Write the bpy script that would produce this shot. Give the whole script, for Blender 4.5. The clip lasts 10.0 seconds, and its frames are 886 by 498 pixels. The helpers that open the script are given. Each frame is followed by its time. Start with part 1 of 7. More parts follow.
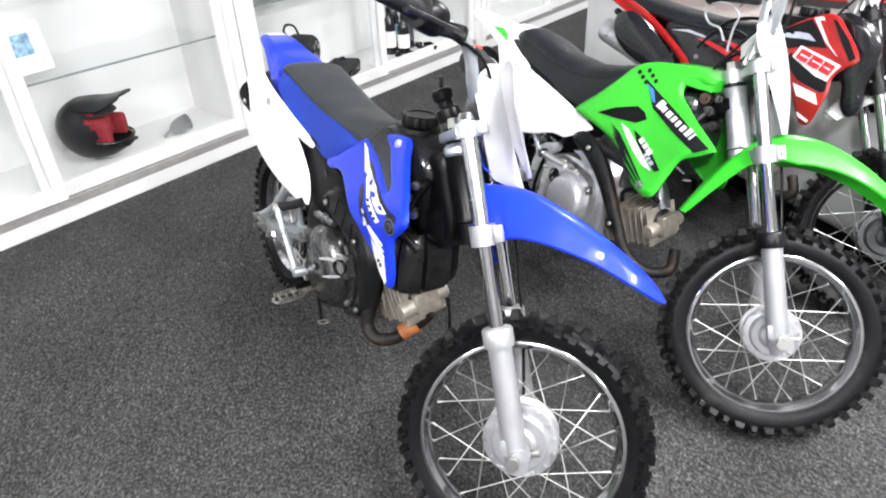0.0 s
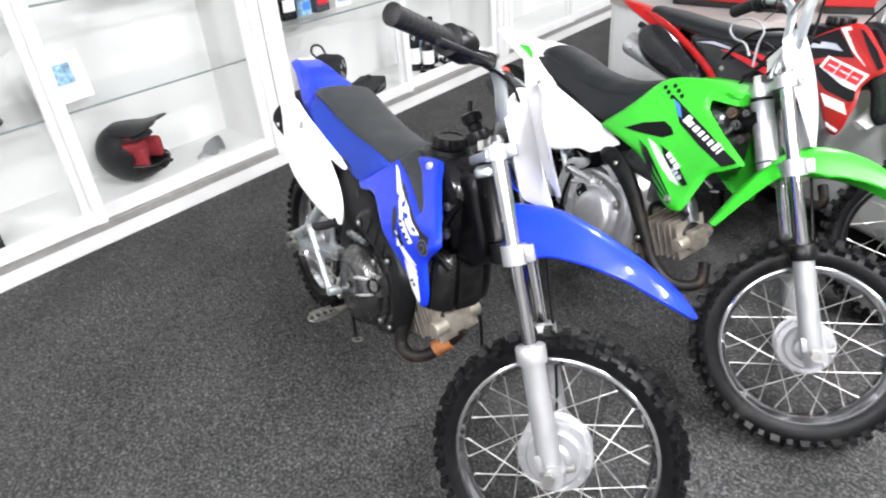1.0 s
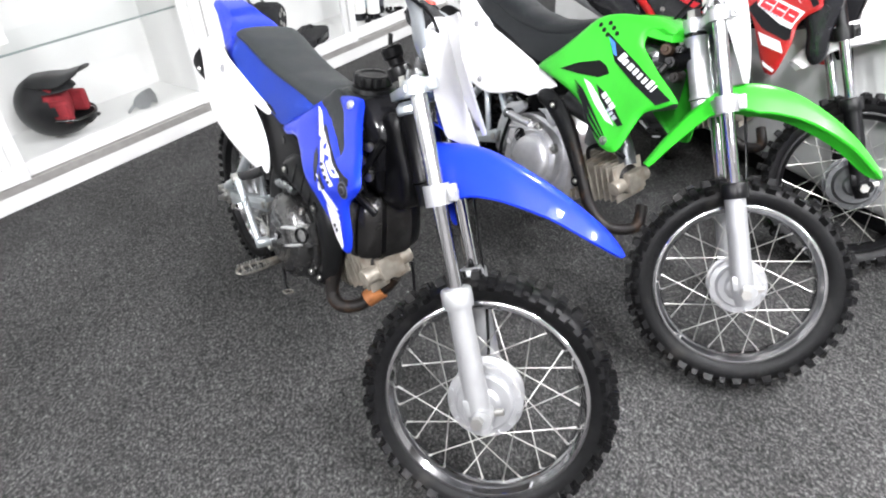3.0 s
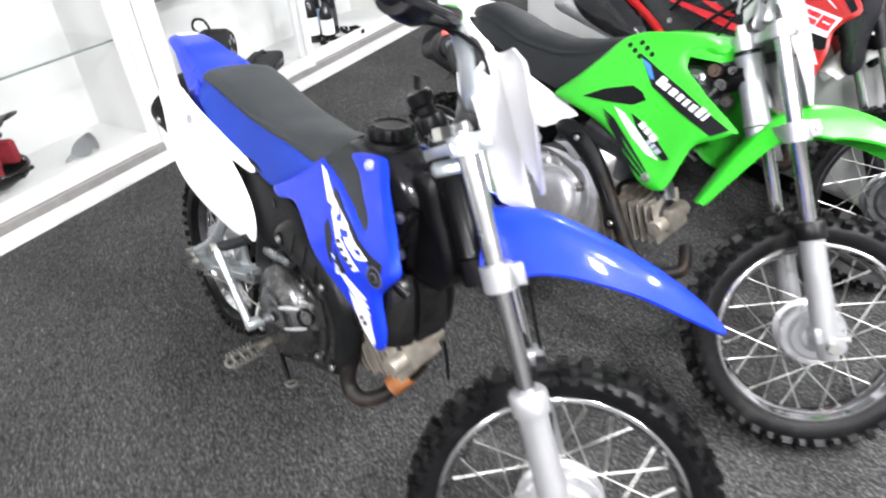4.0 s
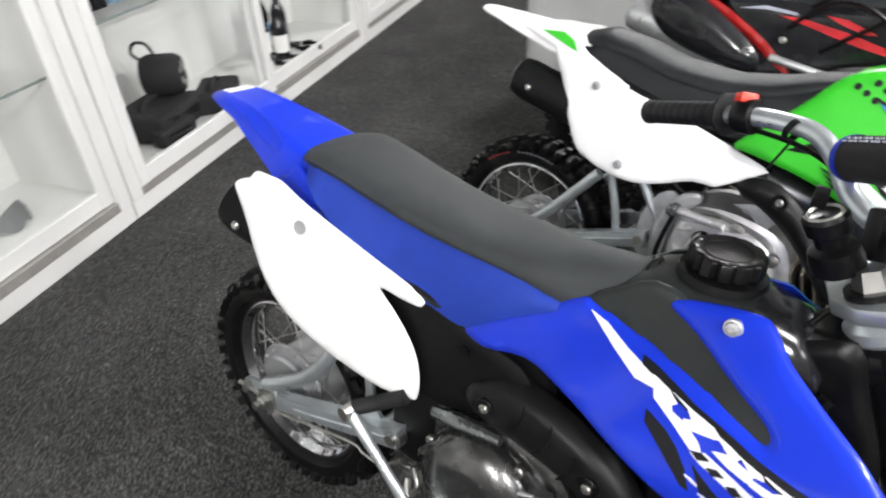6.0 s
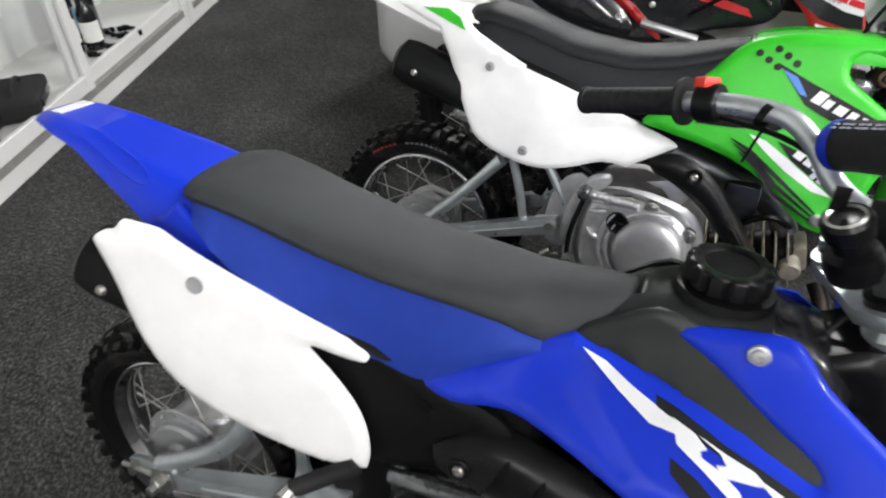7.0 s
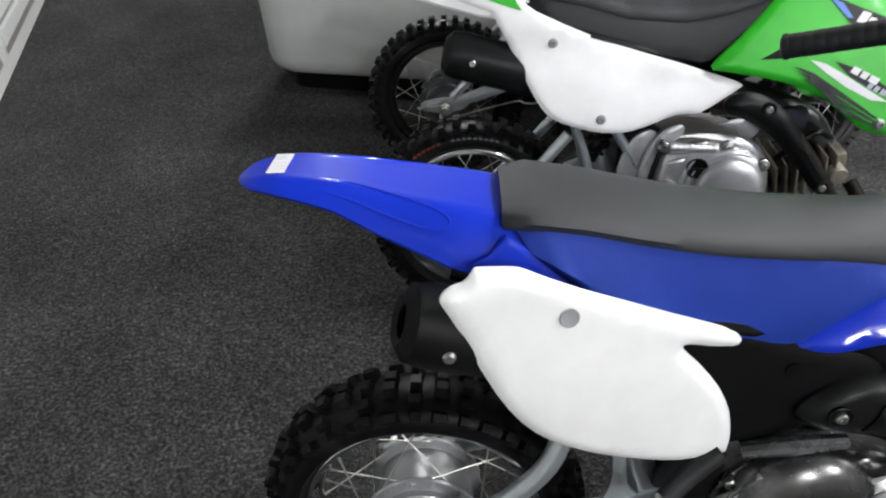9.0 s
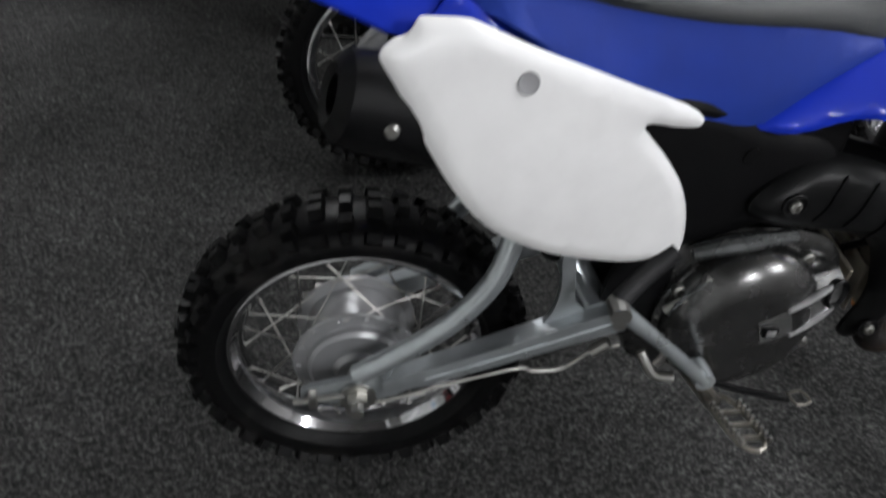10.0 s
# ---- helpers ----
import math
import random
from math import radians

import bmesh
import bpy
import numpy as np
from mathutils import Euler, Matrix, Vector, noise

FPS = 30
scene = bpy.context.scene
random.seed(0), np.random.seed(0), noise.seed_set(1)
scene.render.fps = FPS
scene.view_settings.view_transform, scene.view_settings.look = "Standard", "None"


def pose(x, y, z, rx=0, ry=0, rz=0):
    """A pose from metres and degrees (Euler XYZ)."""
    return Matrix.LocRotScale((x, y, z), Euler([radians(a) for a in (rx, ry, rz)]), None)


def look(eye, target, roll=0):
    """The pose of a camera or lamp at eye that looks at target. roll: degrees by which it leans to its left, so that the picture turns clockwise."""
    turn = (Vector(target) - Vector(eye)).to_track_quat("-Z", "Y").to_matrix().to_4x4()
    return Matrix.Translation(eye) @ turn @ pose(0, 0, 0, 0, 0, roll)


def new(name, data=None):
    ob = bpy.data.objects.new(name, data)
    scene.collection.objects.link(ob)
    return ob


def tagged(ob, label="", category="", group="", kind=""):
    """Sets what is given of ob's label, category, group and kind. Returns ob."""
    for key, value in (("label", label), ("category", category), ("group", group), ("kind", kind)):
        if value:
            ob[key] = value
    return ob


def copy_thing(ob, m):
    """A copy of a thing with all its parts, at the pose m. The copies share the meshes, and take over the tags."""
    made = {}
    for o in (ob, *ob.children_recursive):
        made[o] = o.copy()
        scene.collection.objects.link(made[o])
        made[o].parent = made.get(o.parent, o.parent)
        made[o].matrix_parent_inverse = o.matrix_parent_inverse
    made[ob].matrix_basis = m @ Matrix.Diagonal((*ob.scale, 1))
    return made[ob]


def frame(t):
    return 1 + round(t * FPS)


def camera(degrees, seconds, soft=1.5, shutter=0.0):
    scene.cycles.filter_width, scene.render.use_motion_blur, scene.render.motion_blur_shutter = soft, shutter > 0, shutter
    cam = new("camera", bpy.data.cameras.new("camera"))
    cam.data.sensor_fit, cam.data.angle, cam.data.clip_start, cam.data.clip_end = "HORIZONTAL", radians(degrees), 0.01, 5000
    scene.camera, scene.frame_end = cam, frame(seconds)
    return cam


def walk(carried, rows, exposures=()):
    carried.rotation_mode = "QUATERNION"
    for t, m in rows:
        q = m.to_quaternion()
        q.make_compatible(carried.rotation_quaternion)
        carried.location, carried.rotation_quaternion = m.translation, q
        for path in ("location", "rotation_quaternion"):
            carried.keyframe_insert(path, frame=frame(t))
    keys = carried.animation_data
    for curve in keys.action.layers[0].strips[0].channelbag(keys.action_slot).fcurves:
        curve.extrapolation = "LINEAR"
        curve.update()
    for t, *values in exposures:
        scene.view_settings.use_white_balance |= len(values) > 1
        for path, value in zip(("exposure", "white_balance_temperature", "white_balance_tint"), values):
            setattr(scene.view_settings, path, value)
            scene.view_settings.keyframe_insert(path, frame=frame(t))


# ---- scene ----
cam = camera(68.3, 10.0, 2.0, 0.5)
PATH = [
    (0, (0.024, 0.022, 1.154), (-0.015, 1.72, 0.098), -2.4),
    (0.5, (0.02, 0.015, 1.154), (-0.032, 1.725, 0.117), -0.9),
    (1, (0.013, 0.007, 1.184), (-0.102, 1.72, 0.158), -4.7),
    (1.5, (0.01, 0.017, 1.176), (-0.175, 1.717, 0.138), -5.3),
    (2, (0.03, 0.026, 1.165), (-0.148, 1.718, 0.114), -3.8),
    (2.5, (0.067, 0.013, 1.134), (-0.013, 1.676, 0.026), -3.8),
    (2.7, (0.079, 0.013, 1.134), (0.034, 1.659, -0.001), -4.2),
    (3.8, (-0.001, 0.212, 1.098), (0.095, 1.871, -0.015), -4.1),
    (4, (-0.057, 0.288, 1.106), (0.089, 1.939, -0.014), -5.3),
    (4.5, (-0.187, 0.42, 1.114), (0.046, 2.067, 0.003), -3.9),
    (5, (-0.278, 0.551, 1.068), (-0.07, 2.215, -0.022), 0.1),
    (5.2, (-0.295, 0.632, 1.05), (-0.165, 2.295, -0.054), -1.8),
    (6.3, (-0.498, 0.839, 1.113), (0.125, 2.337, -0.057), -5.1),
    (6.5, (-0.512, 0.863, 1.116), (0.185, 2.315, -0.07), -5.8),
    (7, (-0.476, 0.989, 1.076), (0.372, 2.311, -0.161), -1.2),
    (7.5, (-0.424, 1.094, 1.046), (0.487, 2.319, -0.246), -4.3),
    (8, (-0.511, 1.161, 1.034), (0.468, 2.217, -0.355), -4.3),
    (8.5, (-0.721, 1.304, 1.069), (0.404, 2.209, -0.314), -6.0),
    (9, (-0.82, 1.397, 1.072), (0.423, 2.306, -0.204), -2.9),
    (9.5, (-0.814, 1.375, 0.982), (0.477, 2.145, -0.337), -2.6),
    (10, (-0.855, 1.418, 0.924), (0.388, 1.989, -0.536), 3.1),
]
EXPOSURES = [(0, -0.03, 6150, 10), (4.5, 0.13, 6150, 10), (5.2, -0.04, 6250, 9), (6.5, -0.64, 6350, 8), (7.5, -0.82, 6300, 7), (8.5, -0.6, 6280, 7), (9.0, -0.94, 6200, 7), (9.5, -1.08, 6150, 7), (10.0, -1.4, 6150, 8)]
walk(cam, [(t, look(eye, target, roll)) for t, eye, target, roll in PATH], EXPOSURES)

# ---------------------------------------------------------------- light
world = bpy.data.worlds.new("room_air")
world.use_nodes = True
scene.world = world
world.node_tree.nodes["Background"].inputs[0].default_value = (1.0, 0.97, 0.95, 1)
world.node_tree.nodes["Background"].inputs[1].default_value = 0.25

CEILING, LAMP_WATTS = 2.75, 175
# Fittings out of view; the far north-east one was added to brighten the floor.
LAMPS = [(-2.5, -1.1), (-0.5, -1.7), (1.2, 0.1), (2.7, 0.8), (2.2, -1.9), (2.8, 4.3)]


# ---------------------------------------------------------------- materials
def material(name, colour, rough=0.5, metal=0.0, spec=0.5, coat=0.0, vary=0.12, scale=30.0, bump=0.0, bump_scale=300.0,
             dirt=None, dirt_amount=0.0, dirt_scale=18.0):
    m = bpy.data.materials.new(name)
    m.use_nodes = True
    nt = m.node_tree
    b = nt.nodes["Principled BSDF"]
    b.inputs["Roughness"].default_value = rough
    b.inputs["Metallic"].default_value = metal
    b.inputs["Specular IOR Level"].default_value = spec
    b.inputs["Coat Weight"].default_value = coat
    b.inputs["Coat Roughness"].default_value = 0.05
    tc = nt.nodes.new("ShaderNodeTexCoord")
    n1 = nt.nodes.new("ShaderNodeTexNoise")
    n1.inputs["Scale"].default_value = scale
    n1.inputs["Detail"].default_value = 6
    nt.links.new(tc.outputs["Object"], n1.inputs["Vector"])
    ramp = nt.nodes.new("ShaderNodeMapRange")
    ramp.inputs["From Min"].default_value, ramp.inputs["From Max"].default_value = 0.3, 0.7
    ramp.inputs["To Min"].default_value, ramp.inputs["To Max"].default_value = 1 - vary, 1 + vary
    nt.links.new(n1.outputs["Fac"], ramp.inputs["Value"])
    mul = nt.nodes.new("ShaderNodeVectorMath")
    mul.operation = "SCALE"
    mul.inputs[0].default_value = colour[:3]
    nt.links.new(ramp.outputs["Result"], mul.inputs["Scale"])
    out = mul.outputs["Vector"]
    if dirt:
        n3 = nt.nodes.new("ShaderNodeTexNoise")
        n3.inputs["Scale"].default_value = dirt_scale
        n3.inputs["Detail"].default_value = 8
        nt.links.new(tc.outputs["Object"], n3.inputs["Vector"])
        r3 = nt.nodes.new("ShaderNodeMapRange")
        r3.inputs["From Min"].default_value, r3.inputs["From Max"].default_value = 0.62 - 0.3 * dirt_amount, 0.72
        nt.links.new(n3.outputs["Fac"], r3.inputs["Value"])
        mix = nt.nodes.new("ShaderNodeMix")
        mix.data_type = "RGBA"
        mix.inputs[7].default_value = (*dirt, 1)
        nt.links.new(r3.outputs["Result"], mix.inputs[0])
        nt.links.new(out, mix.inputs[6])
        out = mix.outputs[2]
    nt.links.new(out, b.inputs["Base Color"])
    rr = nt.nodes.new("ShaderNodeMapRange")
    swing = 0.02 if coat else 0.08
    rr.inputs["To Min"].default_value, rr.inputs["To Max"].default_value = max(0.02, rough - swing), min(1, rough + swing)
    nt.links.new(n1.outputs["Fac"], rr.inputs["Value"])
    nt.links.new(rr.outputs["Result"], b.inputs["Roughness"])
    if bump:
        n2 = nt.nodes.new("ShaderNodeTexNoise")
        n2.inputs["Scale"].default_value = bump_scale
        n2.inputs["Detail"].default_value = 3
        nt.links.new(tc.outputs["Object"], n2.inputs["Vector"])
        bp = nt.nodes.new("ShaderNodeBump")
        bp.inputs["Strength"].default_value = bump
        bp.inputs["Distance"].default_value = 0.002
        nt.links.new(n2.outputs["Fac"], bp.inputs["Height"])
        nt.links.new(bp.outputs["Normal"], b.inputs["Normal"])
    return m


BLUE = material("blue_plastic", (0.009, 0.032, 0.5), 0.42, spec=0.1, coat=0.4, vary=0.03, bump=0.008, bump_scale=160)
BLUE_VINYL = material("blue_vinyl", (0.012, 0.038, 0.3), 0.6, spec=0.25, vary=0.08, bump=0.25, bump_scale=900)
GREEN = material("green_plastic", (0.045, 0.5, 0.025), 0.36, spec=0.35, coat=0.12, vary=0.05, bump=0.03, bump_scale=120)
RED = material("red_plastic", (0.33, 0.009, 0.009), 0.3, coat=0.2, vary=0.08)
WHITE = material("white_plastic", (0.87, 0.865, 0.865), 0.35, vary=0.03, bump=0.02, bump_scale=150)
VINYL = material("grey_vinyl", (0.024, 0.027, 0.0285), 0.5, spec=0.35, vary=0.12, bump=0.35, bump_scale=1100)
VINYL_BLACK = material("black_vinyl", (0.009, 0.0105, 0.012), 0.45, spec=0.3, vary=0.12, bump=0.35, bump_scale=1100)
TANK_GREY = material("grey_tank_plastic", (0.015, 0.0172, 0.0172), 0.42, spec=0.3, vary=0.12, bump=0.2, bump_scale=700)
SATIN = material("satin_black_plastic", (0.012, 0.0115, 0.011), 0.22, spec=0.45, vary=0.15)
HOLE = material("hole_shade_and_trim_grey", (0.3, 0.3, 0.31), 0.6, vary=0.1)
TANK = material("black_tank_plastic", (0.005, 0.005, 0.0055), 0.45, spec=0.12, vary=0.15, bump=0.2, bump_scale=700)
BLACK = material("black_paint", (0.004, 0.004, 0.0045), 0.32, spec=0.2, vary=0.2, scale=60)
GLOSS = material("gloss_black_plastic", (0.012, 0.012, 0.014), 0.18, vary=0.2)
RUBBER = material("tyre_rubber", (0.004, 0.004, 0.0043), 0.42, spec=0.14, vary=0.3, scale=90, bump=0.15, bump_scale=500, dirt=(0.016, 0.015, 0.014), dirt_amount=0.15)
GRIP = material("grip_rubber", (0.009, 0.009, 0.01), 0.6, spec=0.3, vary=0.2, bump=0.3)
CHROME = material("chrome_rim", (0.56, 0.56, 0.58), 0.08, 1.0, vary=0.06)
STEEL = material("spoke_steel", (0.5, 0.495, 0.47), 0.36, 1.0, vary=0.1)
PLATE = material("plate_plastic", (0.52, 0.52, 0.525), 0.4, vary=0.04)
BRIGHT = material("polished_fork_alloy", (0.52, 0.53, 0.54), 0.24, 1.0, vary=0.06)
SILVER = material("silver_paint", (0.37, 0.375, 0.38), 0.36, 0.5, vary=0.06, bump=0.05)
ALU = material("cast_aluminium", (0.5, 0.51, 0.52), 0.4, 0.7, vary=0.14, scale=50, bump=0.12, bump_scale=250)
SWING = material("swingarm_silver", (0.56, 0.6, 0.62), 0.3, 0.75, vary=0.1)
LID = material("satin_lid_silver", (0.6, 0.6, 0.61), 0.42, 0.75, vary=0.06, scale=60)
CASE = material("engine_case_silver", (0.66, 0.66, 0.67), 0.36, 0.75, vary=0.15, scale=45, bump=0.08)
CASE_MID = material("engine_case_grey", (0.2, 0.21, 0.215), 0.27, 0.9, vary=0.18, scale=45, bump=0.08)
CASE_DARK = material("engine_case_dark", (0.13, 0.135, 0.14), 0.34, 0.85, vary=0.2, scale=45, bump=0.08)
# lighter copy of the dark case metal, for the neck's highlights
CASE_NECK = material("highlit_case", (0.4, 0.4, 0.4), 0.22, 0.9, vary=0.12, scale=45)
CASE_BLUE = material("dark_polished_case", (0.135, 0.134, 0.134), 0.26, 0.9, vary=0.15, scale=45, bump=0.06)
WORN = material("worn_bare_steel", (0.32, 0.305, 0.27), 0.32, 0.85, vary=0.25, scale=60, dirt=(0.2, 0.11, 0.05), dirt_amount=0.3)
FINS = material("dirty_cylinder_metal", (0.35, 0.32, 0.27), 0.45, 0.5, vary=0.25, scale=40, dirt=(0.2, 0.13, 0.08), dirt_amount=0.3)
HUB = material("silver_cast_hub", (0.42, 0.425, 0.435), 0.36, 0.6, vary=0.06, bump=0.05)
RUST = material("rusty_clamp", (0.32, 0.12, 0.035), 0.7, 0.2, vary=0.3)
PIPE = material("black_exhaust_paint", (0.01, 0.0085, 0.008), 0.5, 0.1, spec=0.2, vary=0.3, bump=0.1, dirt=(0.06, 0.035, 0.02), dirt_amount=0.3)
SHIELD = material("dark_heat_shield", (0.007, 0.0072, 0.0075), 0.36, 0.0, spec=0.14, vary=0.2, bump=0.06)
DECAL_WHITE = material("white_sticker", (0.82, 0.82, 0.84), 0.3, vary=0.03)
DECAL_BLACK = material("black_sticker", (0.006, 0.006, 0.008), 0.4, spec=0.25, vary=0.1)
DECAL_BLUE = material("blue_sticker", (0.05, 0.2, 0.62), 0.3, vary=0.05)
DECAL_GREY = material("grey_sticker", (0.4, 0.42, 0.5), 0.3, vary=0.1)
TYRE_RED = material("faded_red_print", (0.16, 0.012, 0.012), 0.6, vary=0.2)
DECAL_DIM = material("dull_grey_sticker", (0.1, 0.105, 0.12), 0.35, vary=0.1)
DECAL_RED = material("red_sticker", (0.6, 0.02, 0.03), 0.3, vary=0.05)
RED_SWITCH = material("red_switch", (0.75, 0.04, 0.02), 0.35, vary=0.03)
CABINET = material("white_cabinet_laminate", (0.64, 0.64, 0.625), 0.4, vary=0.03, scale=8, bump=0.02)
ALU_FRAME = material("white_door_frame", (0.66, 0.66, 0.65), 0.35, vary=0.03, scale=10)
TRACK = material("grey_track", (0.36, 0.35, 0.33), 0.4, 0.4, vary=0.1)
COUNTER = material("pale_grey_counter", (0.55, 0.56, 0.55), 0.35, vary=0.05, scale=10)
# Walls and ceiling are out of view; kept dark to hold down bounced light.
WALL = material("unseen_room_shell", (0.17, 0.166, 0.16), 0.8, vary=0.04, scale=4, bump=0.05)
NAVY = material("navy_helmet_shell", (0.008, 0.01, 0.018), 0.3, spec=0.4, vary=0.3)
HELMET = material("black_helmet_shell", (0.01, 0.01, 0.011), 0.4, spec=0.3, vary=0.2)
LINER = material("red_helmet_liner", (0.2, 0.01, 0.016), 0.85, vary=0.3, scale=120)
FABRIC = material("black_fabric", (0.01, 0.01, 0.011), 0.85, vary=0.3, scale=80, bump=0.3)
LENS = material("smoked_lens", (0.3, 0.31, 0.31), 0.3, vary=0.1)
PAPER = material("card_paper", (0.8, 0.79, 0.76), 0.6, vary=0.03)
PHOTO = material("photo_print", (0.25, 0.4, 0.55), 0.4, vary=0.6, scale=60)
TIN = material("printed_tin", (0.05, 0.05, 0.06), 0.35, vary=0.6, scale=70)


def glass_material():
    m = bpy.data.materials.new("clear_glass")
    m.use_nodes = True
    nt = m.node_tree
    nt.nodes.remove(nt.nodes["Principled BSDF"])
    tr = nt.nodes.new("ShaderNodeBsdfTransparent")
    tr.inputs[0].default_value = (0.985, 0.99, 0.988, 1)
    gl = nt.nodes.new("ShaderNodeBsdfGlossy")
    gl.inputs["Roughness"].default_value = 0.02
    lw = nt.nodes.new("ShaderNodeLayerWeight")
    lw.inputs[0].default_value = 0.5
    pw = nt.nodes.new("ShaderNodeMath")
    pw.operation = "POWER"
    pw.inputs[1].default_value = 4.0
    nt.links.new(lw.outputs["Facing"], pw.inputs[0])
    fr = nt.nodes.new("ShaderNodeMath")
    fr.operation = "MULTIPLY_ADD"
    fr.inputs[1].default_value, fr.inputs[2].default_value = 0.06, 0.015
    nt.links.new(pw.outputs[0], fr.inputs[0])
    mx = nt.nodes.new("ShaderNodeMixShader")
    nt.links.new(fr.outputs[0], mx.inputs[0])
    nt.links.new(tr.outputs[0], mx.inputs[1])
    nt.links.new(gl.outputs[0], mx.inputs[2])
    nt.links.new(mx.outputs[0], nt.nodes["Material Output"].inputs[0])
    return m


GLASS = glass_material()
GLASS_EDGE = material("grey_glass_edge", (0.2, 0.23, 0.22), 0.15, vary=0.05)


def carpet_material():
    m = bpy.data.materials.new("speckled_carpet")
    m.use_nodes = True
    nt = m.node_tree
    b = nt.nodes["Principled BSDF"]
    b.inputs["Roughness"].default_value = 0.95
    b.inputs["Specular IOR Level"].default_value = 0.15
    tc = nt.nodes.new("ShaderNodeTexCoord")

    def speckle(scale, detail, rough, lo, hi, turn):
        mp = nt.nodes.new("ShaderNodeMapping")
        mp.inputs["Rotation"].default_value = (0, 0, turn)
        mp.inputs["Scale"].default_value = (1.0, 0.7, 1.0)
        nt.links.new(tc.outputs["Object"], mp.inputs["Vector"])
        n = nt.nodes.new("ShaderNodeTexNoise")
        n.inputs["Scale"].default_value, n.inputs["Detail"].default_value, n.inputs["Roughness"].default_value = scale, detail, rough
        nt.links.new(mp.outputs[0], n.inputs["Vector"])
        r = nt.nodes.new("ShaderNodeMapRange")
        r.inputs["From Min"].default_value, r.inputs["From Max"].default_value = 0.3, 0.7
        r.inputs["To Min"].default_value, r.inputs["To Max"].default_value = lo, hi
        nt.links.new(n.outputs["Fac"], r.inputs["Value"])
        return n, r

    fine, a = speckle(150, 8, 0.85, 0.0, 1.0, 0.68)
    coarse, c = speckle(48, 4, 0.6, 0.6, 1.4, 1.3)
    big, d = speckle(4.5, 5, 0.55, 0.75, 1.25, 0.2)
    ramp = nt.nodes.new("ShaderNodeValToRGB")
    e = ramp.color_ramp.elements
    e[0].position, e[0].color = 0.18, (0.0062, 0.0062, 0.0065, 1)
    e[1].position, e[1].color = 0.86, (0.15, 0.148, 0.143, 1)
    mid = e.new(0.5)
    mid.color = (0.0285, 0.0283, 0.028, 1)
    nt.links.new(a.outputs[0], ramp.inputs[0])
    k = nt.nodes.new("ShaderNodeMath")
    k.operation = "MULTIPLY"
    nt.links.new(c.outputs[0], k.inputs[0])
    nt.links.new(d.outputs[0], k.inputs[1])
    mul = nt.nodes.new("ShaderNodeVectorMath")
    mul.operation = "SCALE"
    nt.links.new(ramp.outputs[0], mul.inputs[0])
    nt.links.new(k.outputs[0], mul.inputs["Scale"])
    nt.links.new(mul.outputs["Vector"], b.inputs["Base Color"])
    bp = nt.nodes.new("ShaderNodeBump")
    bp.inputs["Strength"].default_value, bp.inputs["Distance"].default_value = 0.3, 0.002
    nt.links.new(fine.outputs["Fac"], bp.inputs["Height"])
    nt.links.new(bp.outputs["Normal"], b.inputs["Normal"])
    return m


CARPET = carpet_material()


def lamp_material():
    m = bpy.data.materials.new("lit_diffuser")
    m.use_nodes = True
    nt = m.node_tree
    b = nt.nodes["Principled BSDF"]
    b.inputs["Base Color"].default_value = (0.9, 0.9, 0.9, 1)
    b.inputs["Emission Color"].default_value = (0.95, 0.98, 1.0, 1)
    b.inputs["Emission Strength"].default_value = 6.0
    return m


DIFFUSER = lamp_material()


# ---------------------------------------------------------------- mesh helpers
def part(name, bm, mat, parent=None, label="", m=None, sharp=35, flat=False):
    if m is not None:
        bm.transform(m)
    bmesh.ops.recalc_face_normals(bm, faces=bm.faces[:])
    me = bpy.data.meshes.new(name)
    bm.to_mesh(me)
    bm.free()
    me.materials.append(mat)
    if not flat:
        me.shade_smooth()
        me.set_sharp_from_angle(angle=radians(sharp))
    ob = new(name, me)
    if parent is not None:
        ob.parent = parent
    if label:
        ob["label"] = label
    return ob


def share(ob, m, parent):
    """Another object on the same mesh, at the pose m under parent."""
    o = new(ob.name.split(".")[0], ob.data)
    o.parent = parent
    o.matrix_basis = m
    return o


def spline(pts, n=4, closed=False):
    """Catmull-Rom through the points, n steps a span."""
    p = [Vector(q) for q in pts]
    if n <= 1 or len(p) < 3:
        return p
    out = []
    k = len(p)
    for i in range(k if closed else k - 1):
        if closed:
            a, b, c, d = p[i - 1], p[i], p[(i + 1) % k], p[(i + 2) % k]
        else:
            a, b, c, d = p[max(i - 1, 0)], p[i], p[i + 1], p[min(i + 2, k - 1)]
        for j in range(n):
            t = j / n
            out.append(0.5 * (2 * b + (c - a) * t + (2 * a - 5 * b + 4 * c - d) * t * t + (3 * b - a - 3 * c + d) * t ** 3))
    if not closed:
        out.append(p[-1])
    return out


def loft(bm, rings, caps=True, closed=True):
    vs = [[bm.verts.new(p) for p in r] for r in rings]
    k = len(rings[0])
    for a, b in zip(vs, vs[1:]):
        for i in range(k if closed else k - 1):
            j = (i + 1) % k
            bm.faces.new((a[i], a[j], b[j], b[i]))
    if caps and closed:
        bm.faces.new(list(reversed(vs[0])))
        bm.faces.new(vs[-1])
    return vs


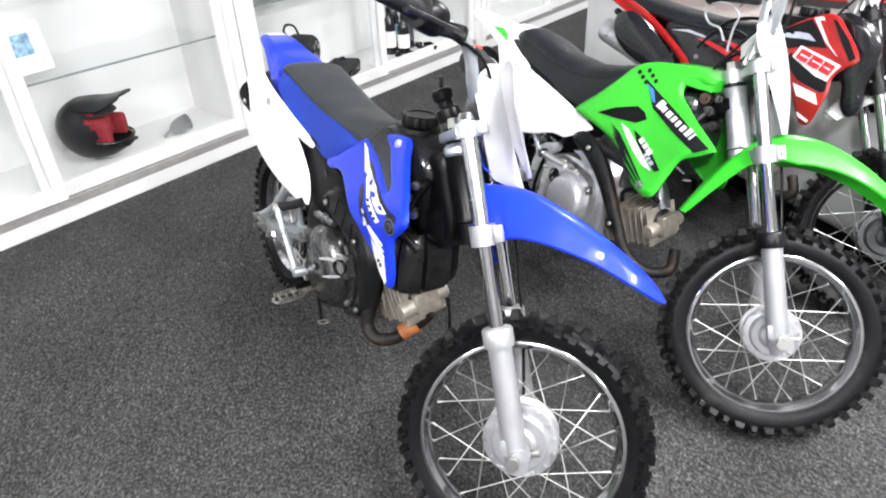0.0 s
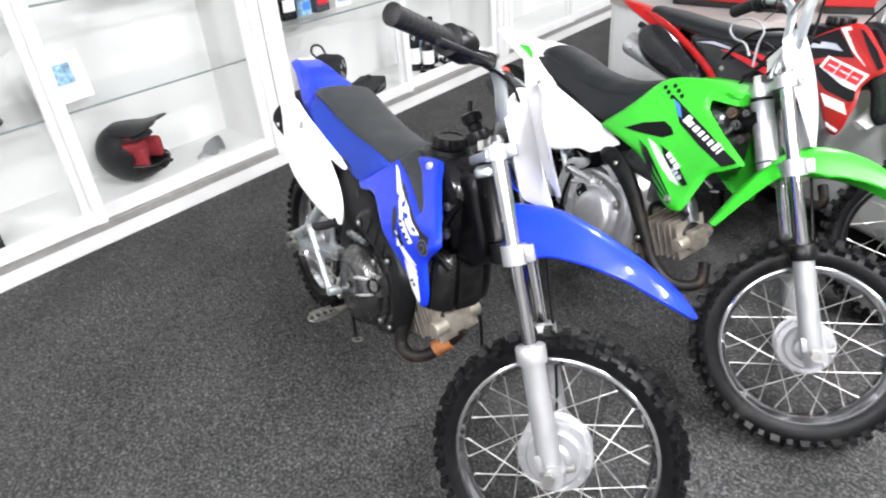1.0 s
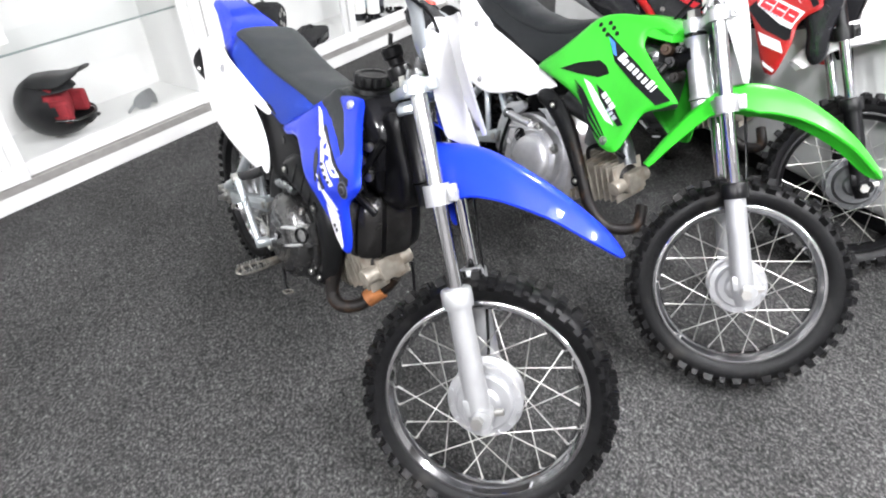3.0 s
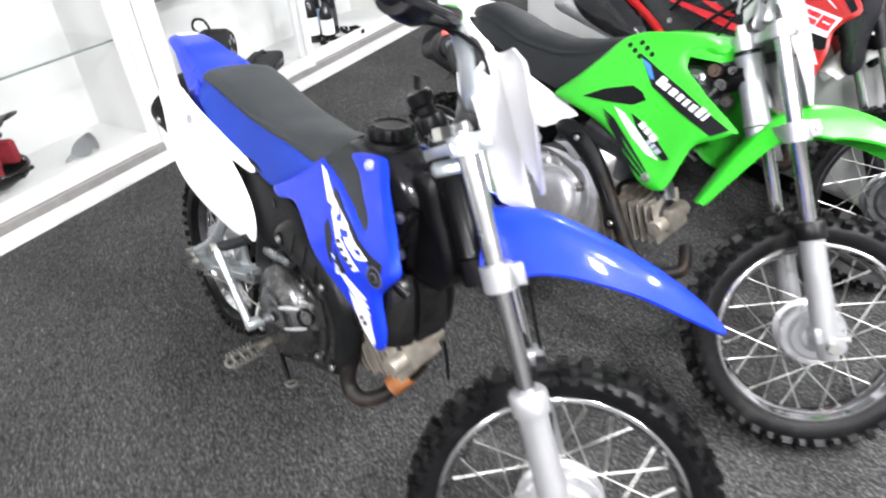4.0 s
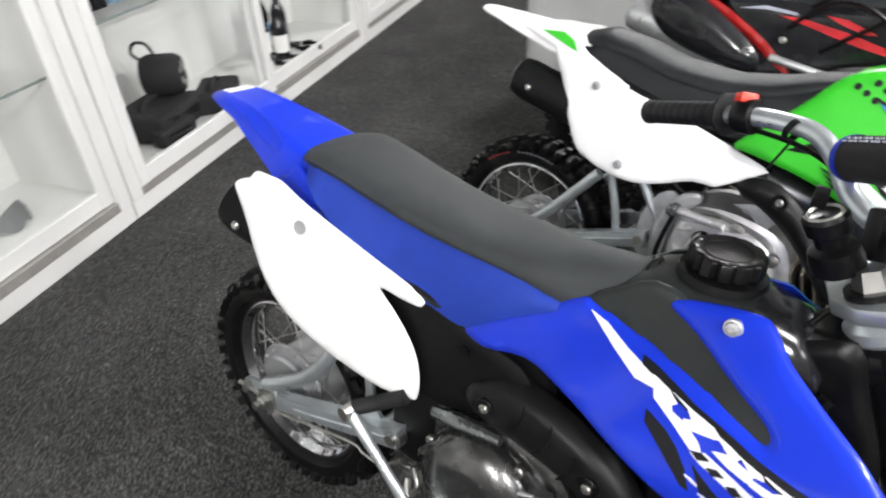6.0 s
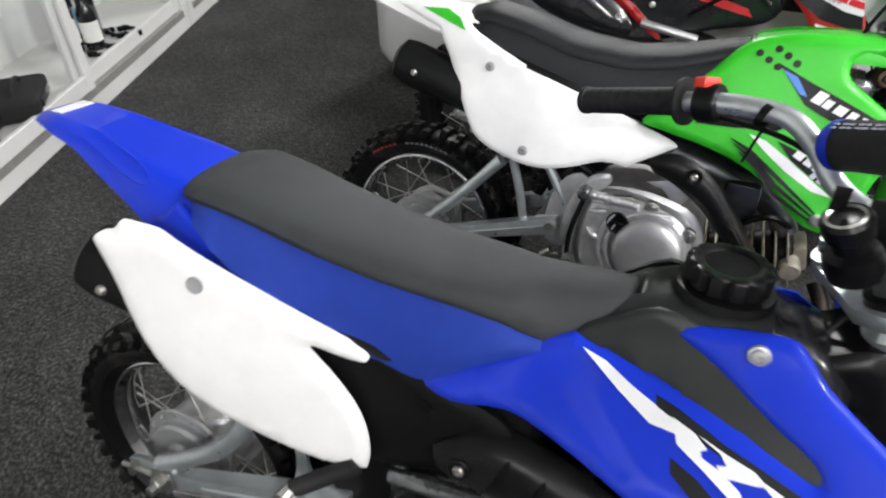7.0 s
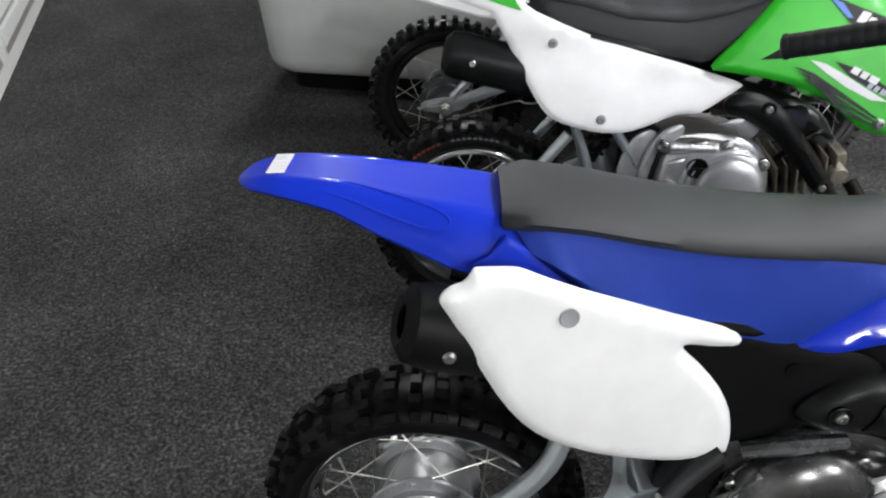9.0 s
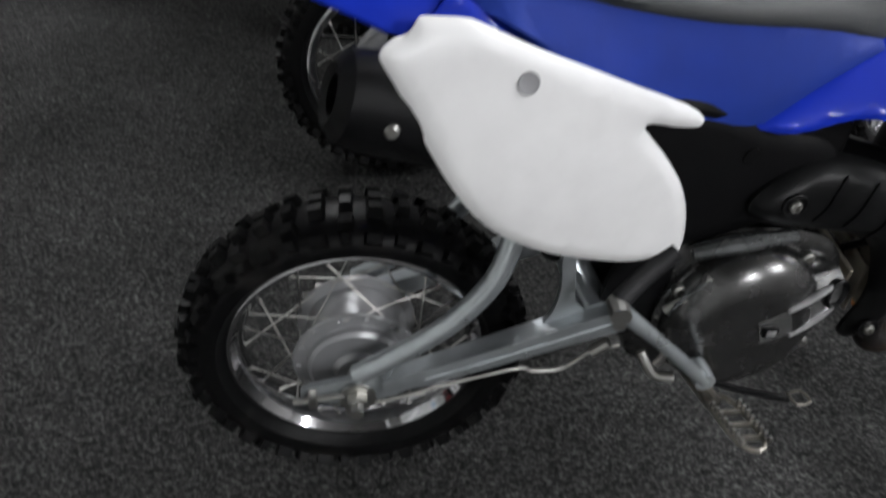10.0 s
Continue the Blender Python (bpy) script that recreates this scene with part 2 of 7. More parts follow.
def tube(bm, pts, r, seg=10, smooth=4, caps=True):
    path = spline(pts, smooth)
    k = len(path)
    radii = [r] * k if not hasattr(r, "__len__") else [float(v) for v in np.interp(np.linspace(0, 1, k), np.linspace(0, 1, len(r)), r)]
    up = None
    rings = []
    for i, p in enumerate(path):
        d = (path[min(i + 1, k - 1)] - path[max(i - 1, 0)]).normalized()
        if up is None:
            up = Vector((0, 0, 1)) if abs(d.z) < 0.9 else Vector((1, 0, 0))
        side = d.cross(up).normalized()
        up = side.cross(d).normalized()
        rings.append([p + radii[i] * (math.cos(a) * side + math.sin(a) * up) for a in (2 * math.pi * j / seg for j in range(seg))])
    loft(bm, rings, caps)
    return bm


def lathe(bm, profile, seg=32, m=None, ends=True):
    """Turns a profile of (radius, along) round the y axis."""
    rings = []
    for r, a in profile:
        rings.append([Vector((r * math.cos(t), a, r * math.sin(t))) for t in (2 * math.pi * j / seg for j in range(seg))])
    if m is not None:
        rings = [[m @ v for v in q] for q in rings]
    loft(bm, rings, ends)
    return bm


def block(bm, c, s, m=None, bevel=0.0, seg=2):
    g = bmesh.ops.create_cube(bm, size=1.0)
    vs = g["verts"]
    bmesh.ops.scale(bm, vec=s, verts=vs)
    if bevel:
        es = list({e for v in vs for e in v.link_edges})
        out = bmesh.ops.bevel(bm, geom=es, offset=bevel, segments=seg, affect="EDGES", profile=0.6)
        vs = list({v for f in out["faces"] for v in f.verts} | {v for v in vs if v.is_valid})
    t = Matrix.Translation(c)
    bmesh.ops.transform(bm, matrix=(m @ t) if m is not None else t, verts=vs)
    return bm


def turned(p, axis):
    """A pose at p whose y axis lies along axis."""
    q = Vector((0, 1, 0)).rotation_difference(Vector(axis).normalized()).to_matrix().to_4x4()
    return Matrix.Translation(p) @ q


def inside(p, poly):
    x, z = p
    hit = False
    for a, b in zip(poly, poly[1:] + poly[:1]):
        if (a[1] > z) != (b[1] > z) and x < (b[0] - a[0]) * (z - a[1]) / (b[1] - a[1]) + a[0]:
            hit = not hit
    return hit


def sheet(bm, outline, width, side=-1, thick=0.004, step=0.014, roll=0.0, rollw=0.014, lift=0.0, n=3, holes=()):
    """A moulded panel: an outline in x, z laid on the half-width width(x, z) of one side, its rim rolled inwards."""
    from mathutils.geometry import delaunay_2d_cdt
    poly = [Vector((p[0], p[1])) for p in spline([(q[0], q[1], 0) for q in outline], n, True)]
    a = np.array(poly)
    seg0, seg1 = a, np.roll(a, -1, 0)
    d = seg1 - seg0
    l2 = (d ** 2).sum(1) + 1e-12

    def away(p):
        q = np.array(p)
        t = np.clip(((q - seg0) * d).sum(1) / l2, 0, 1)
        return float(np.sqrt((((seg0 + t[:, None] * d) - q) ** 2).sum(1)).min())

    tuples = [(v.x, v.y) for v in poly]
    pts = list(poly)
    clear = step * 0.45
    if roll:
        turn = 1 if sum(p.x * q.y - q.x * p.y for p, q in zip(poly, poly[1:] + poly[:1])) > 0 else -1
        count_p = len(poly)
        for off in (0.3 * rollw, 0.65 * rollw, rollw):
            for i in range(count_p):
                t = (poly[(i + 1) % count_p] - poly[i - 1]).normalized()
                q = poly[i] + Vector((-t.y, t.x)) * (turn * off)
                if inside((q.x, q.y), tuples) and away(q) > off * 0.96:
                    pts.append(q)
        clear = rollw + step * 0.4
    lo, hi = a.min(0), a.max(0)
    row = 0
    z = lo[1] + step / 2
    while z < hi[1]:
        x = lo[0] + step / 2 + (row % 2) * step / 2
        while x < hi[0]:
            if inside((x, z), tuples) and away((x, z)) > clear:
                pts.append(Vector((x, z)))
            x += step
        z += step * 0.87
        row += 1
    k = len(poly)
    vs, es, fs = delaunay_2d_cdt(pts, [(i, (i + 1) % k) for i in range(k)], [], 1, 1e-6)[:3]
    front, back = [], []
    for v in vs:
        w = width(v.x, v.y) + lift - roll * (1 - min(away(v) / rollw, 1)) ** 2
        front.append(bm.verts.new((v.x, side * w, v.y)))
        back.append(bm.verts.new((v.x, side * (w - thick), v.y)))
    count = {}
    for f in fs:
        bm.faces.new([front[i] for i in f])
        bm.faces.new([back[i] for i in reversed(f)])
        for i, j in zip(f, f[1:] + f[:1]):
            key = (min(i, j), max(i, j))
            count[key] = count.get(key, 0) + 1
    for (i, j), c in count.items():
        if c == 1:
            bm.faces.new((front[i], front[j], back[j], back[i]))
    return bm


def curve(xs, ys):
    return lambda x: float(np.interp(x, xs, ys))


# ---------------------------------------------------------------- motorcycles
# Bike coordinates: x forwards from the rear axle, y to the rider's left, z up from the ground.
RAKE, OFFSET, FORK = radians(26), 0.035, 0.085
AXLE_F, R_FRONT, R_REAR = Vector((1.05, 0, 0.236)), 0.236, 0.222
UP = Vector((-math.sin(RAKE), 0, math.cos(RAKE)))
FWD = Vector((math.cos(RAKE), 0, math.sin(RAKE)))
ROOT = AXLE_F - OFFSET * FWD
# fork coordinates: x forwards from the steering axis, y left, z along the axis from the axle's height
FORK_M = Matrix(((FWD.x, 0, UP.x, ROOT.x), (0, 1, 0, 0), (FWD.z, 0, UP.z, ROOT.z), (0, 0, 0, 1)))


def steering(degrees):
    return Matrix.Translation(ROOT) @ Matrix.Rotation(radians(degrees), 4, UP) @ Matrix.Translation(-ROOT)


def knob(bm, ang, y, r0, h, wy, wt, tilt=0.0):
    c, s = math.cos(ang), math.sin(ang)
    rad, tan = Vector((c, 0, s)), Vector((-s, 0, c))
    ax = Vector((0, 1, 0))
    out = (rad * math.cos(tilt) + ax * math.sin(tilt)).normalized()
    side = (ax * math.cos(tilt) - rad * math.sin(tilt)).normalized()
    base = rad * r0 + ax * y
    vs = []
    for lvl, k in ((-0.004, 1.1), (h, 0.85)):
        for a, b in ((-1, -1), (1, -1), (1, 1), (-1, 1)):
            vs.append(bm.verts.new(base + out * lvl + side * (a * wy * k) + tan * (b * wt * k)))
    for f in ((4, 5, 6, 7), (0, 1, 5, 4), (1, 2, 6, 5), (2, 3, 7, 6), (3, 0, 4, 7)):
        bm.faces.new([vs[i] for i in f])


def wheel(name, parent, m, radius, rim, width, hub_r, hub_w, rim_mat, hub_mat, spokes=28, disc=False, rim_label="chrome steel rim"):
    w = width / 2
    bm = bmesh.new()
    lathe(bm, [(rim - 0.012, -0.016), (rim - 0.006, -0.0235), (rim + 0.001, -0.026), (rim + 0.003, -0.0275), (rim + 0.001, -0.029),
               (rim - 0.004, -0.0285), (rim - 0.007, -0.024), (rim - 0.01, -0.02), (rim - 0.015, -0.013), (rim - 0.0165, 0),
               (rim - 0.015, 0.013), (rim - 0.01, 0.02), (rim - 0.007, 0.024), (rim - 0.004, 0.0285), (rim + 0.001, 0.029), (rim + 0.003, 0.0275), (rim + 0.001, 0.026),
               (rim - 0.006, 0.0235), (rim - 0.012, 0.016)], 64, ends=False)
    wh = part(name, bm, rim_mat, parent, rim_label, sharp=50)
    wh.matrix_basis = m
    # tyre
    bm = bmesh.new()
    rc = radius - 0.013
    lathe(bm, [(rim - 0.006, -0.021), (rim + 0.004, -0.028), (rim + 0.012, -w * 0.94), (rim + 0.024, -w), (rc - 0.018, -w * 0.98), (rc - 0.008, -w * 0.78), (rc - 0.002, -w * 0.4),
               (rc, 0), (rc - 0.002, w * 0.4), (rc - 0.008, w * 0.78), (rc - 0.018, w * 0.98), (rim + 0.024, w), (rim + 0.012, w * 0.94), (rim + 0.004, 0.028), (rim - 0.006, 0.021)], 72, ends=False)
    part("tyre", bm, RUBBER, wh, "black knobbly rubber tyre", sharp=40)
    bm = bmesh.new()
    n = int(round(2 * math.pi * radius / 0.034))
    n += n % 2
    for i in range(n):
        a = 2 * math.pi * (i + 0.5) / n
        if i % 2:
            knob(bm, a, w * 0.22, rc, 0.012, w * 0.17, 0.0085)
            knob(bm, a, -w * 0.22, rc, 0.012, w * 0.17, 0.0085)
        else:
            knob(bm, a, 0, rc, 0.012, w * 0.2, 0.0075)
            knob(bm, a, w * 0.62, rc - 0.004, 0.012, w * 0.16, 0.0085, 0.25)
            knob(bm, a, -w * 0.62, rc - 0.004, 0.012, w * 0.16, 0.0085, -0.25)
        for sgn in (-1, 1):
            knob(bm, a, sgn * w * (0.93 if i % 2 else 0.9), rc - 0.014, 0.011, w * 0.14, 0.0095 if i % 2 else 0.006, sgn * 0.75)
    tagged(part("tread", bm, RUBBER, wh, "blocky rubber tread knobs", sharp=40), kind="stuff")
    # hub
    h = hub_w / 2
    bm = bmesh.new()
    lathe(bm, [(0.008, -h - 0.035), (0.013, -h - 0.035), (0.013, -h - 0.008), (0.024, -h - 0.006), (0.03, -h), (hub_r * 0.72, -h), (hub_r * 0.78, -h + 0.004), (hub_r * 0.8, -h + 0.012),
               (hub_r, -h + 0.013), (hub_r + 0.002, -h + 0.016), (hub_r, -h + 0.02), (hub_r * 0.86, -h + 0.024), (hub_r * 0.84, h - 0.02), (hub_r, h - 0.016), (hub_r, h - 0.011),
               (hub_r * 0.8, h - 0.008), (hub_r * 0.7, h), (0.03, h + 0.002), (0.013, h + 0.008), (0.013, h + 0.03), (0.008, h + 0.03)], 40)
    for i in range(spokes // 2):
        a = 4 * math.pi * i / spokes
        for yy in (-h + 0.0115, h - 0.0095):
            lathe(bm, [(0.0036, -0.003), (0.0036, 0.002)], 6, Matrix.Translation((hub_r * 0.93 * math.cos(a), yy, hub_r * 0.93 * math.sin(a))))
    part("hub", bm, hub_mat, wh, "cast aluminium drum hub", sharp=30)
    if disc:
        bm = bmesh.new()
        lathe(bm, [(hub_r + 0.01, -h - 0.012), (hub_r + 0.035, -h - 0.012), (hub_r + 0.035, -h - 0.009), (hub_r + 0.01, -h - 0.009), (hub_r + 0.01, -h - 0.012)], 40, ends=False)
        part("brake_disc", bm, STEEL, wh)
    # spokes: four kinds that lean either way on either flange
    for side in (-1, 1):
        for lean in (-1, 1):
            bm = bmesh.new()
            a0 = lean * 1.05
            p0 = Vector((hub_r * 0.94 * math.cos(a0), side * (h - 0.012), hub_r * 0.94 * math.sin(a0)))
            p1 = Vector((rim - 0.014, side * 0.004, 0))
            p2 = p0.lerp(p1, 0.92)
            tube(bm, [p0, p2], 0.0011, 6, 1)
            tube(bm, [p2, p1], [0.0017, 0.0021], 6, 1)
            first = part("spoke", bm, STEEL, wh)
            base = (side > 0) * 2 + (lean > 0)
            q = spokes // 4
            for i in range(q):
                r = Matrix.Rotation(2 * math.pi * (i * 4 + base) / spokes, 4, "Y")
                if i == 0:
                    first.matrix_basis = r
                else:
                    share(first, r, wh)
    return wh


def fork(bike, turn, s):
    m = turn @ FORK_M
    for side in (-1, 1):
        y = side * FORK
        bm = bmesh.new()
        tube(bm, [(OFFSET, y, -0.028), (OFFSET, y, 0.0), (OFFSET, y, 0.05), (OFFSET, y, 0.16), (OFFSET, y, 0.212)], [0.017, 0.021, 0.0215, 0.0205, 0.0205], 20, 1)
        lathe(bm, [(0.006, -0.026), (0.016, -0.026), (0.018, 0.0), (0.016, 0.016), (0.006, 0.016)], 20, Matrix.Translation((OFFSET + 0.008, y, 0.0)))
        block(bm, (OFFSET - 0.012, y + side * 0.01, 0.02), (0.02, 0.016, 0.03), bevel=0.004)
        leg = part("fork_lower_leg", bm, s.get("fork", SILVER), bike, "painted fork slider", m)
        bm = bmesh.new()
        lathe(bm, [(0.0135, -0.002), (0.0255, -0.002), (0.0265, 0.004), (0.0265, 0.026), (0.024, 0.03), (0.0135, 0.031)], 24, Matrix.Translation((OFFSET, y, 0.195)) @ Matrix.Rotation(radians(90), 4, "X"))
        part("fork_seal", bm, s["seal"], leg, "", m)
        bm = bmesh.new()
        tube(bm, [(OFFSET, y, 0.2), (OFFSET, y, 0.39)], 0.0128, 18, 1)
        part("fork_stanchion", bm, CHROME, bike, "polished fork tube", m)
        bm = bmesh.new()
        tube(bm, [(OFFSET, y, 0.37), (OFFSET, y, 0.575)], 0.0138, 18, 1)
        tube(bm, [(OFFSET, y, 0.573), (OFFSET, y, 0.584)], [0.016, 0.012], 12, 1)
        part("fork_upper_tube", bm, s.get("fork", BRIGHT), bike, "upper fork tube", m)
        bm = bmesh.new()
        block(bm, (OFFSET + 0.03, y - side * 0.004, -0.0), (0.024, 0.01, 0.012), bevel=0.003)
        lathe(bm, [(0.0, -0.01), (0.011, -0.01), (0.011, 0.002), (0.0, 0.002)], 6, Matrix.Translation((OFFSET, y + side * 0.03, 0)))
        part("axle_nut", bm, STEEL, leg, "", m)
    for z, deep, nm in ((0.382, 0.034, "lower_triple_clamp"), (0.556, 0.024, "upper_triple_clamp")):
        bm = bmesh.new()
        for side in (-1, 1):
            tube(bm, [(OFFSET, side * FORK, z - deep / 2), (OFFSET, side * FORK, z + deep / 2)], 0.0225, 22, 1)
            block(bm, (OFFSET - 0.012, side * FORK * 0.52, z), (0.036, FORK * 0.95, deep * 0.82), Matrix.Rotation(side * -0.12, 4, "Z"), 0.005)
            block(bm, (OFFSET + 0.027, side * (FORK + 0.006), z), (0.016, 0.016, deep * 0.85), bevel=0.003)
            tube(bm, [(OFFSET + 0.029, side * (FORK - 0.012), z), (OFFSET + 0.029, side * (FORK + 0.022), z)], 0.005, 8, 1)
        stem = bmesh.new()
        tube(stem, [(0, 0, z - deep / 2 - 0.002), (0, 0, z + deep / 2 + 0.002)], 0.023, 22, 1)
        part("steering_stem", stem, s["head"], bike, "", m)
        if s["top_plate"] and z > 0.5:
            rim = [(0.06, 0.0), (0.058, 0.06), (0.05, 0.1), (0.018, 0.102), (-0.008, 0.055), (-0.03, 0.018), (-0.03, -0.018), (-0.008, -0.055), (0.018, -0.102), (0.05, -0.1), (0.058, -0.06)]
            loft(bm, [[Vector((x * k, y * k, z + h)) for x, y in rim] for k, h in ((0.96, -0.008), (1.0, -0.005), (1.0, 0.004), (0.96, 0.007))])
            tube(bm, [(0, 0, z - 0.034), (0, 0, z - 0.03), (0, 0, z - 0.02), (0, 0, z - 0.011)], [0.026, 0.029, 0.029, 0.022], 28, 1)
        part(nm, bm, SWING if s["top_plate"] and z > 0.5 else s.get("fork", SILVER), bike, "cast triple clamp", m)
    bm = bmesh.new()
    tube(bm, [(0, 0, 0.588), (0, 0, 0.57)], [0.014, 0.016], 6, 1)
    part("stem_nut", bm, STEEL, bike, "", m)


def handlebar(bike, turn, s):
    half = [(0.785, 0.0, 0.785), (0.785, 0.045, 0.785), (0.785, 0.07, 0.79), (0.779, 0.096, 0.81), (0.77, 0.116, 0.843), (0.755, 0.138, 0.866), (0.727, 0.17, 0.875), (0.706, 0.2, 0.877), (0.68, 0.27, 0.878), (0.655, 0.343, 0.877)]
    half = [(x + 0.015, y, z + s["bar_rise"] * min(1.0, max(0.0, (y - 0.05) / 0.07))) for x, y, z in half]
    rise = Matrix.Translation((0.015, 0, s["bar_rise"]))
    level = turn
    left = half
    right = [(x, -y, z) for x, y, z in reversed(half[1:])]
    bm = bmesh.new()
    tube(bm, right + left, 0.0105, 14, 4)
    bar = part("handlebar", bm, SWING, bike, "silver tubular handlebar", turn)
    for side in (-1, 1):
        bm = bmesh.new()
        block(bm, (0.784, side * 0.036, 0.776), (0.036, 0.024, 0.05), bevel=0.006)
        part("bar_clamp", bm, s["bar_clamp"], bar, "", level @ Matrix.Translation((0.015, 0, 0)))
        a, b = Vector((0.7, side * 0.215, 0.8775)), Vector((0.654, side * 0.343, 0.877))
        d = b - a
        bm = bmesh.new()
        prof = [(0.0095, 0.0), (0.0245, 0.001), (0.0245, 0.005), (0.016, 0.008)]
        length = d.length
        for k in range(9):
            u = 0.014 + (length - 0.02) * k / 9
            prof += [(0.0148, u), (0.0148, u + length * 0.07), (0.0145, u + length * 0.08), (0.0145, u + length * 0.09)]
        prof += [(0.0158, length - 0.006), (0.0158, length), (0.009, length + 0.003)]
        lathe(bm, prof, 20, turned(a, d))
        part("grip", bm, GRIP, bar, "black ribbed rubber grip", level @ rise)
    # kill switch on the rider's left, throttle housing and brake lever on the right
    a, d = Vector((0.71, 0.193, 0.8765)), Vector((-0.45, 0.89, 0.03))
    bm = bmesh.new()
    lathe(bm, [(0.011, -0.01), (0.0185, -0.01), (0.02, -0.007), (0.02, 0.009), (0.0185, 0.012), (0.011, 0.012)], 18, turned(a, d))
    sw = part("switch_housing", bm, BLACK, bar, "black switch housing with a red button", level @ rise)
    bm = bmesh.new()
    block(bm, (0.704, 0.194, 0.896), (0.02, 0.018, 0.011), bevel=0.003)
    part("red_button", bm, RED_SWITCH, sw, "", level @ rise)
    bm = bmesh.new()
    lathe(bm, [(0.011, -0.02), (0.024, -0.02), (0.026, -0.012), (0.026, 0.012), (0.022, 0.018), (0.011, 0.018)], 18, turned((0.71, -0.193, 0.8765), (-0.45, -0.89, 0.03)))
    block(bm, (0.742, -0.175, 0.868), (0.05, 0.03, 0.022), bevel=0.006)
    th = part("throttle_housing", bm, BLACK, bar, "", level @ rise)
    bm = bmesh.new()
    tube(bm, [(0.757, -0.165, 0.866), (0.765, -0.2, 0.864), (0.748, -0.26, 0.862), (0.72, -0.325, 0.86)], [0.006, 0.0055, 0.0045, 0.0055], 8, 4)
    part("brake_lever", bm, GLOSS, bar, "black front brake lever", level @ rise)
    bm = bmesh.new()
    tube(bm, [(0.768, -0.112, 0.839), (0.768, 0.112, 0.839)], 0.006, 10, 1)
    cross = part("crossbar", bm, SILVER, bar, "", level @ rise)
    if s["pad"]:
        bm = bmesh.new()
        lathe(bm, [(0.007, -0.096), (0.018, -0.096), (0.0222, -0.09), (0.023, 0.0), (0.0222, 0.09), (0.018, 0.096), (0.007, 0.096)], 24, Matrix.Translation((0.768, 0, 0.843)))
        pad = part("bar_pad", bm, FABRIC, bar, "black stitched handlebar pad", level @ rise)
        for row in (-1, 1):
            bm = bmesh.new()
            for k in range(22):
                y = -0.08 + 0.16 * k / 21
                block(bm, (0.768 - 0.0158 - row * 0.0018, y + 0.0012 * (k % 2), 0.843 + 0.0165 - row * 0.0016), (0.0018, 0.0042, 0.0018))
            part("stitching", bm, DECAL_GREY, pad, "", level @ rise, flat=True)
        bm = bmesh.new()
        lathe(bm, [(0.0233, 0.081), (0.0234, 0.083), (0.0228, 0.09), (0.0185, 0.0966)], 24, Matrix.Translation((0.768, 0, 0.843)), ends=False)
        part("pad_band", bm, BLUE, pad, "", level @ rise)
    for pts, r in (([(0.745, -0.17, 0.862), (0.79, -0.11, 0.845), (0.81, -0.03, 0.79), (0.825, 0.03, 0.71), (0.875, 0.07, 0.635), (0.91, 0.075, 0.558), (0.938, 0.075, 0.49), (0.968, 0.075, 0.42), (1.005, 0.062, 0.32), (1.02, 0.052, 0.27)], 0.003),
                   ([(0.715, -0.19, 0.865), (0.77, -0.12, 0.85), (0.785, -0.05, 0.79), (0.74, 0.03, 0.7), (0.7, 0.05, 0.62)], 0.003),
                   ([(0.71, 0.2, 0.866), (0.755, 0.14, 0.847), (0.785, 0.095, 0.81), (0.79, 0.05, 0.75), (0.75, 0.04, 0.66)], 0.003)):
        bm = bmesh.new()
        tube(bm, pts, r, 7, 5)
        part("control_cable", bm, BLACK, bike, "thin black control cable", level @ rise)
    for p in ((0.74, 0.15, 0.866),):
        bm = bmesh.new()
        lathe(bm, [(0.0125, -0.004), (0.0128, 0.0), (0.0125, 0.004)], 12, turned(p, (-0.45, 0.75, 0.45)), ends=False)
        tube(bm, [Vector(p) + Vector((0, 0, -0.012)), Vector(p) + Vector((-0.02, 0.0, -0.045))], 0.0015, 5, 1)
        part("cable_tie", bm, BLACK, bar, "", level @ rise)


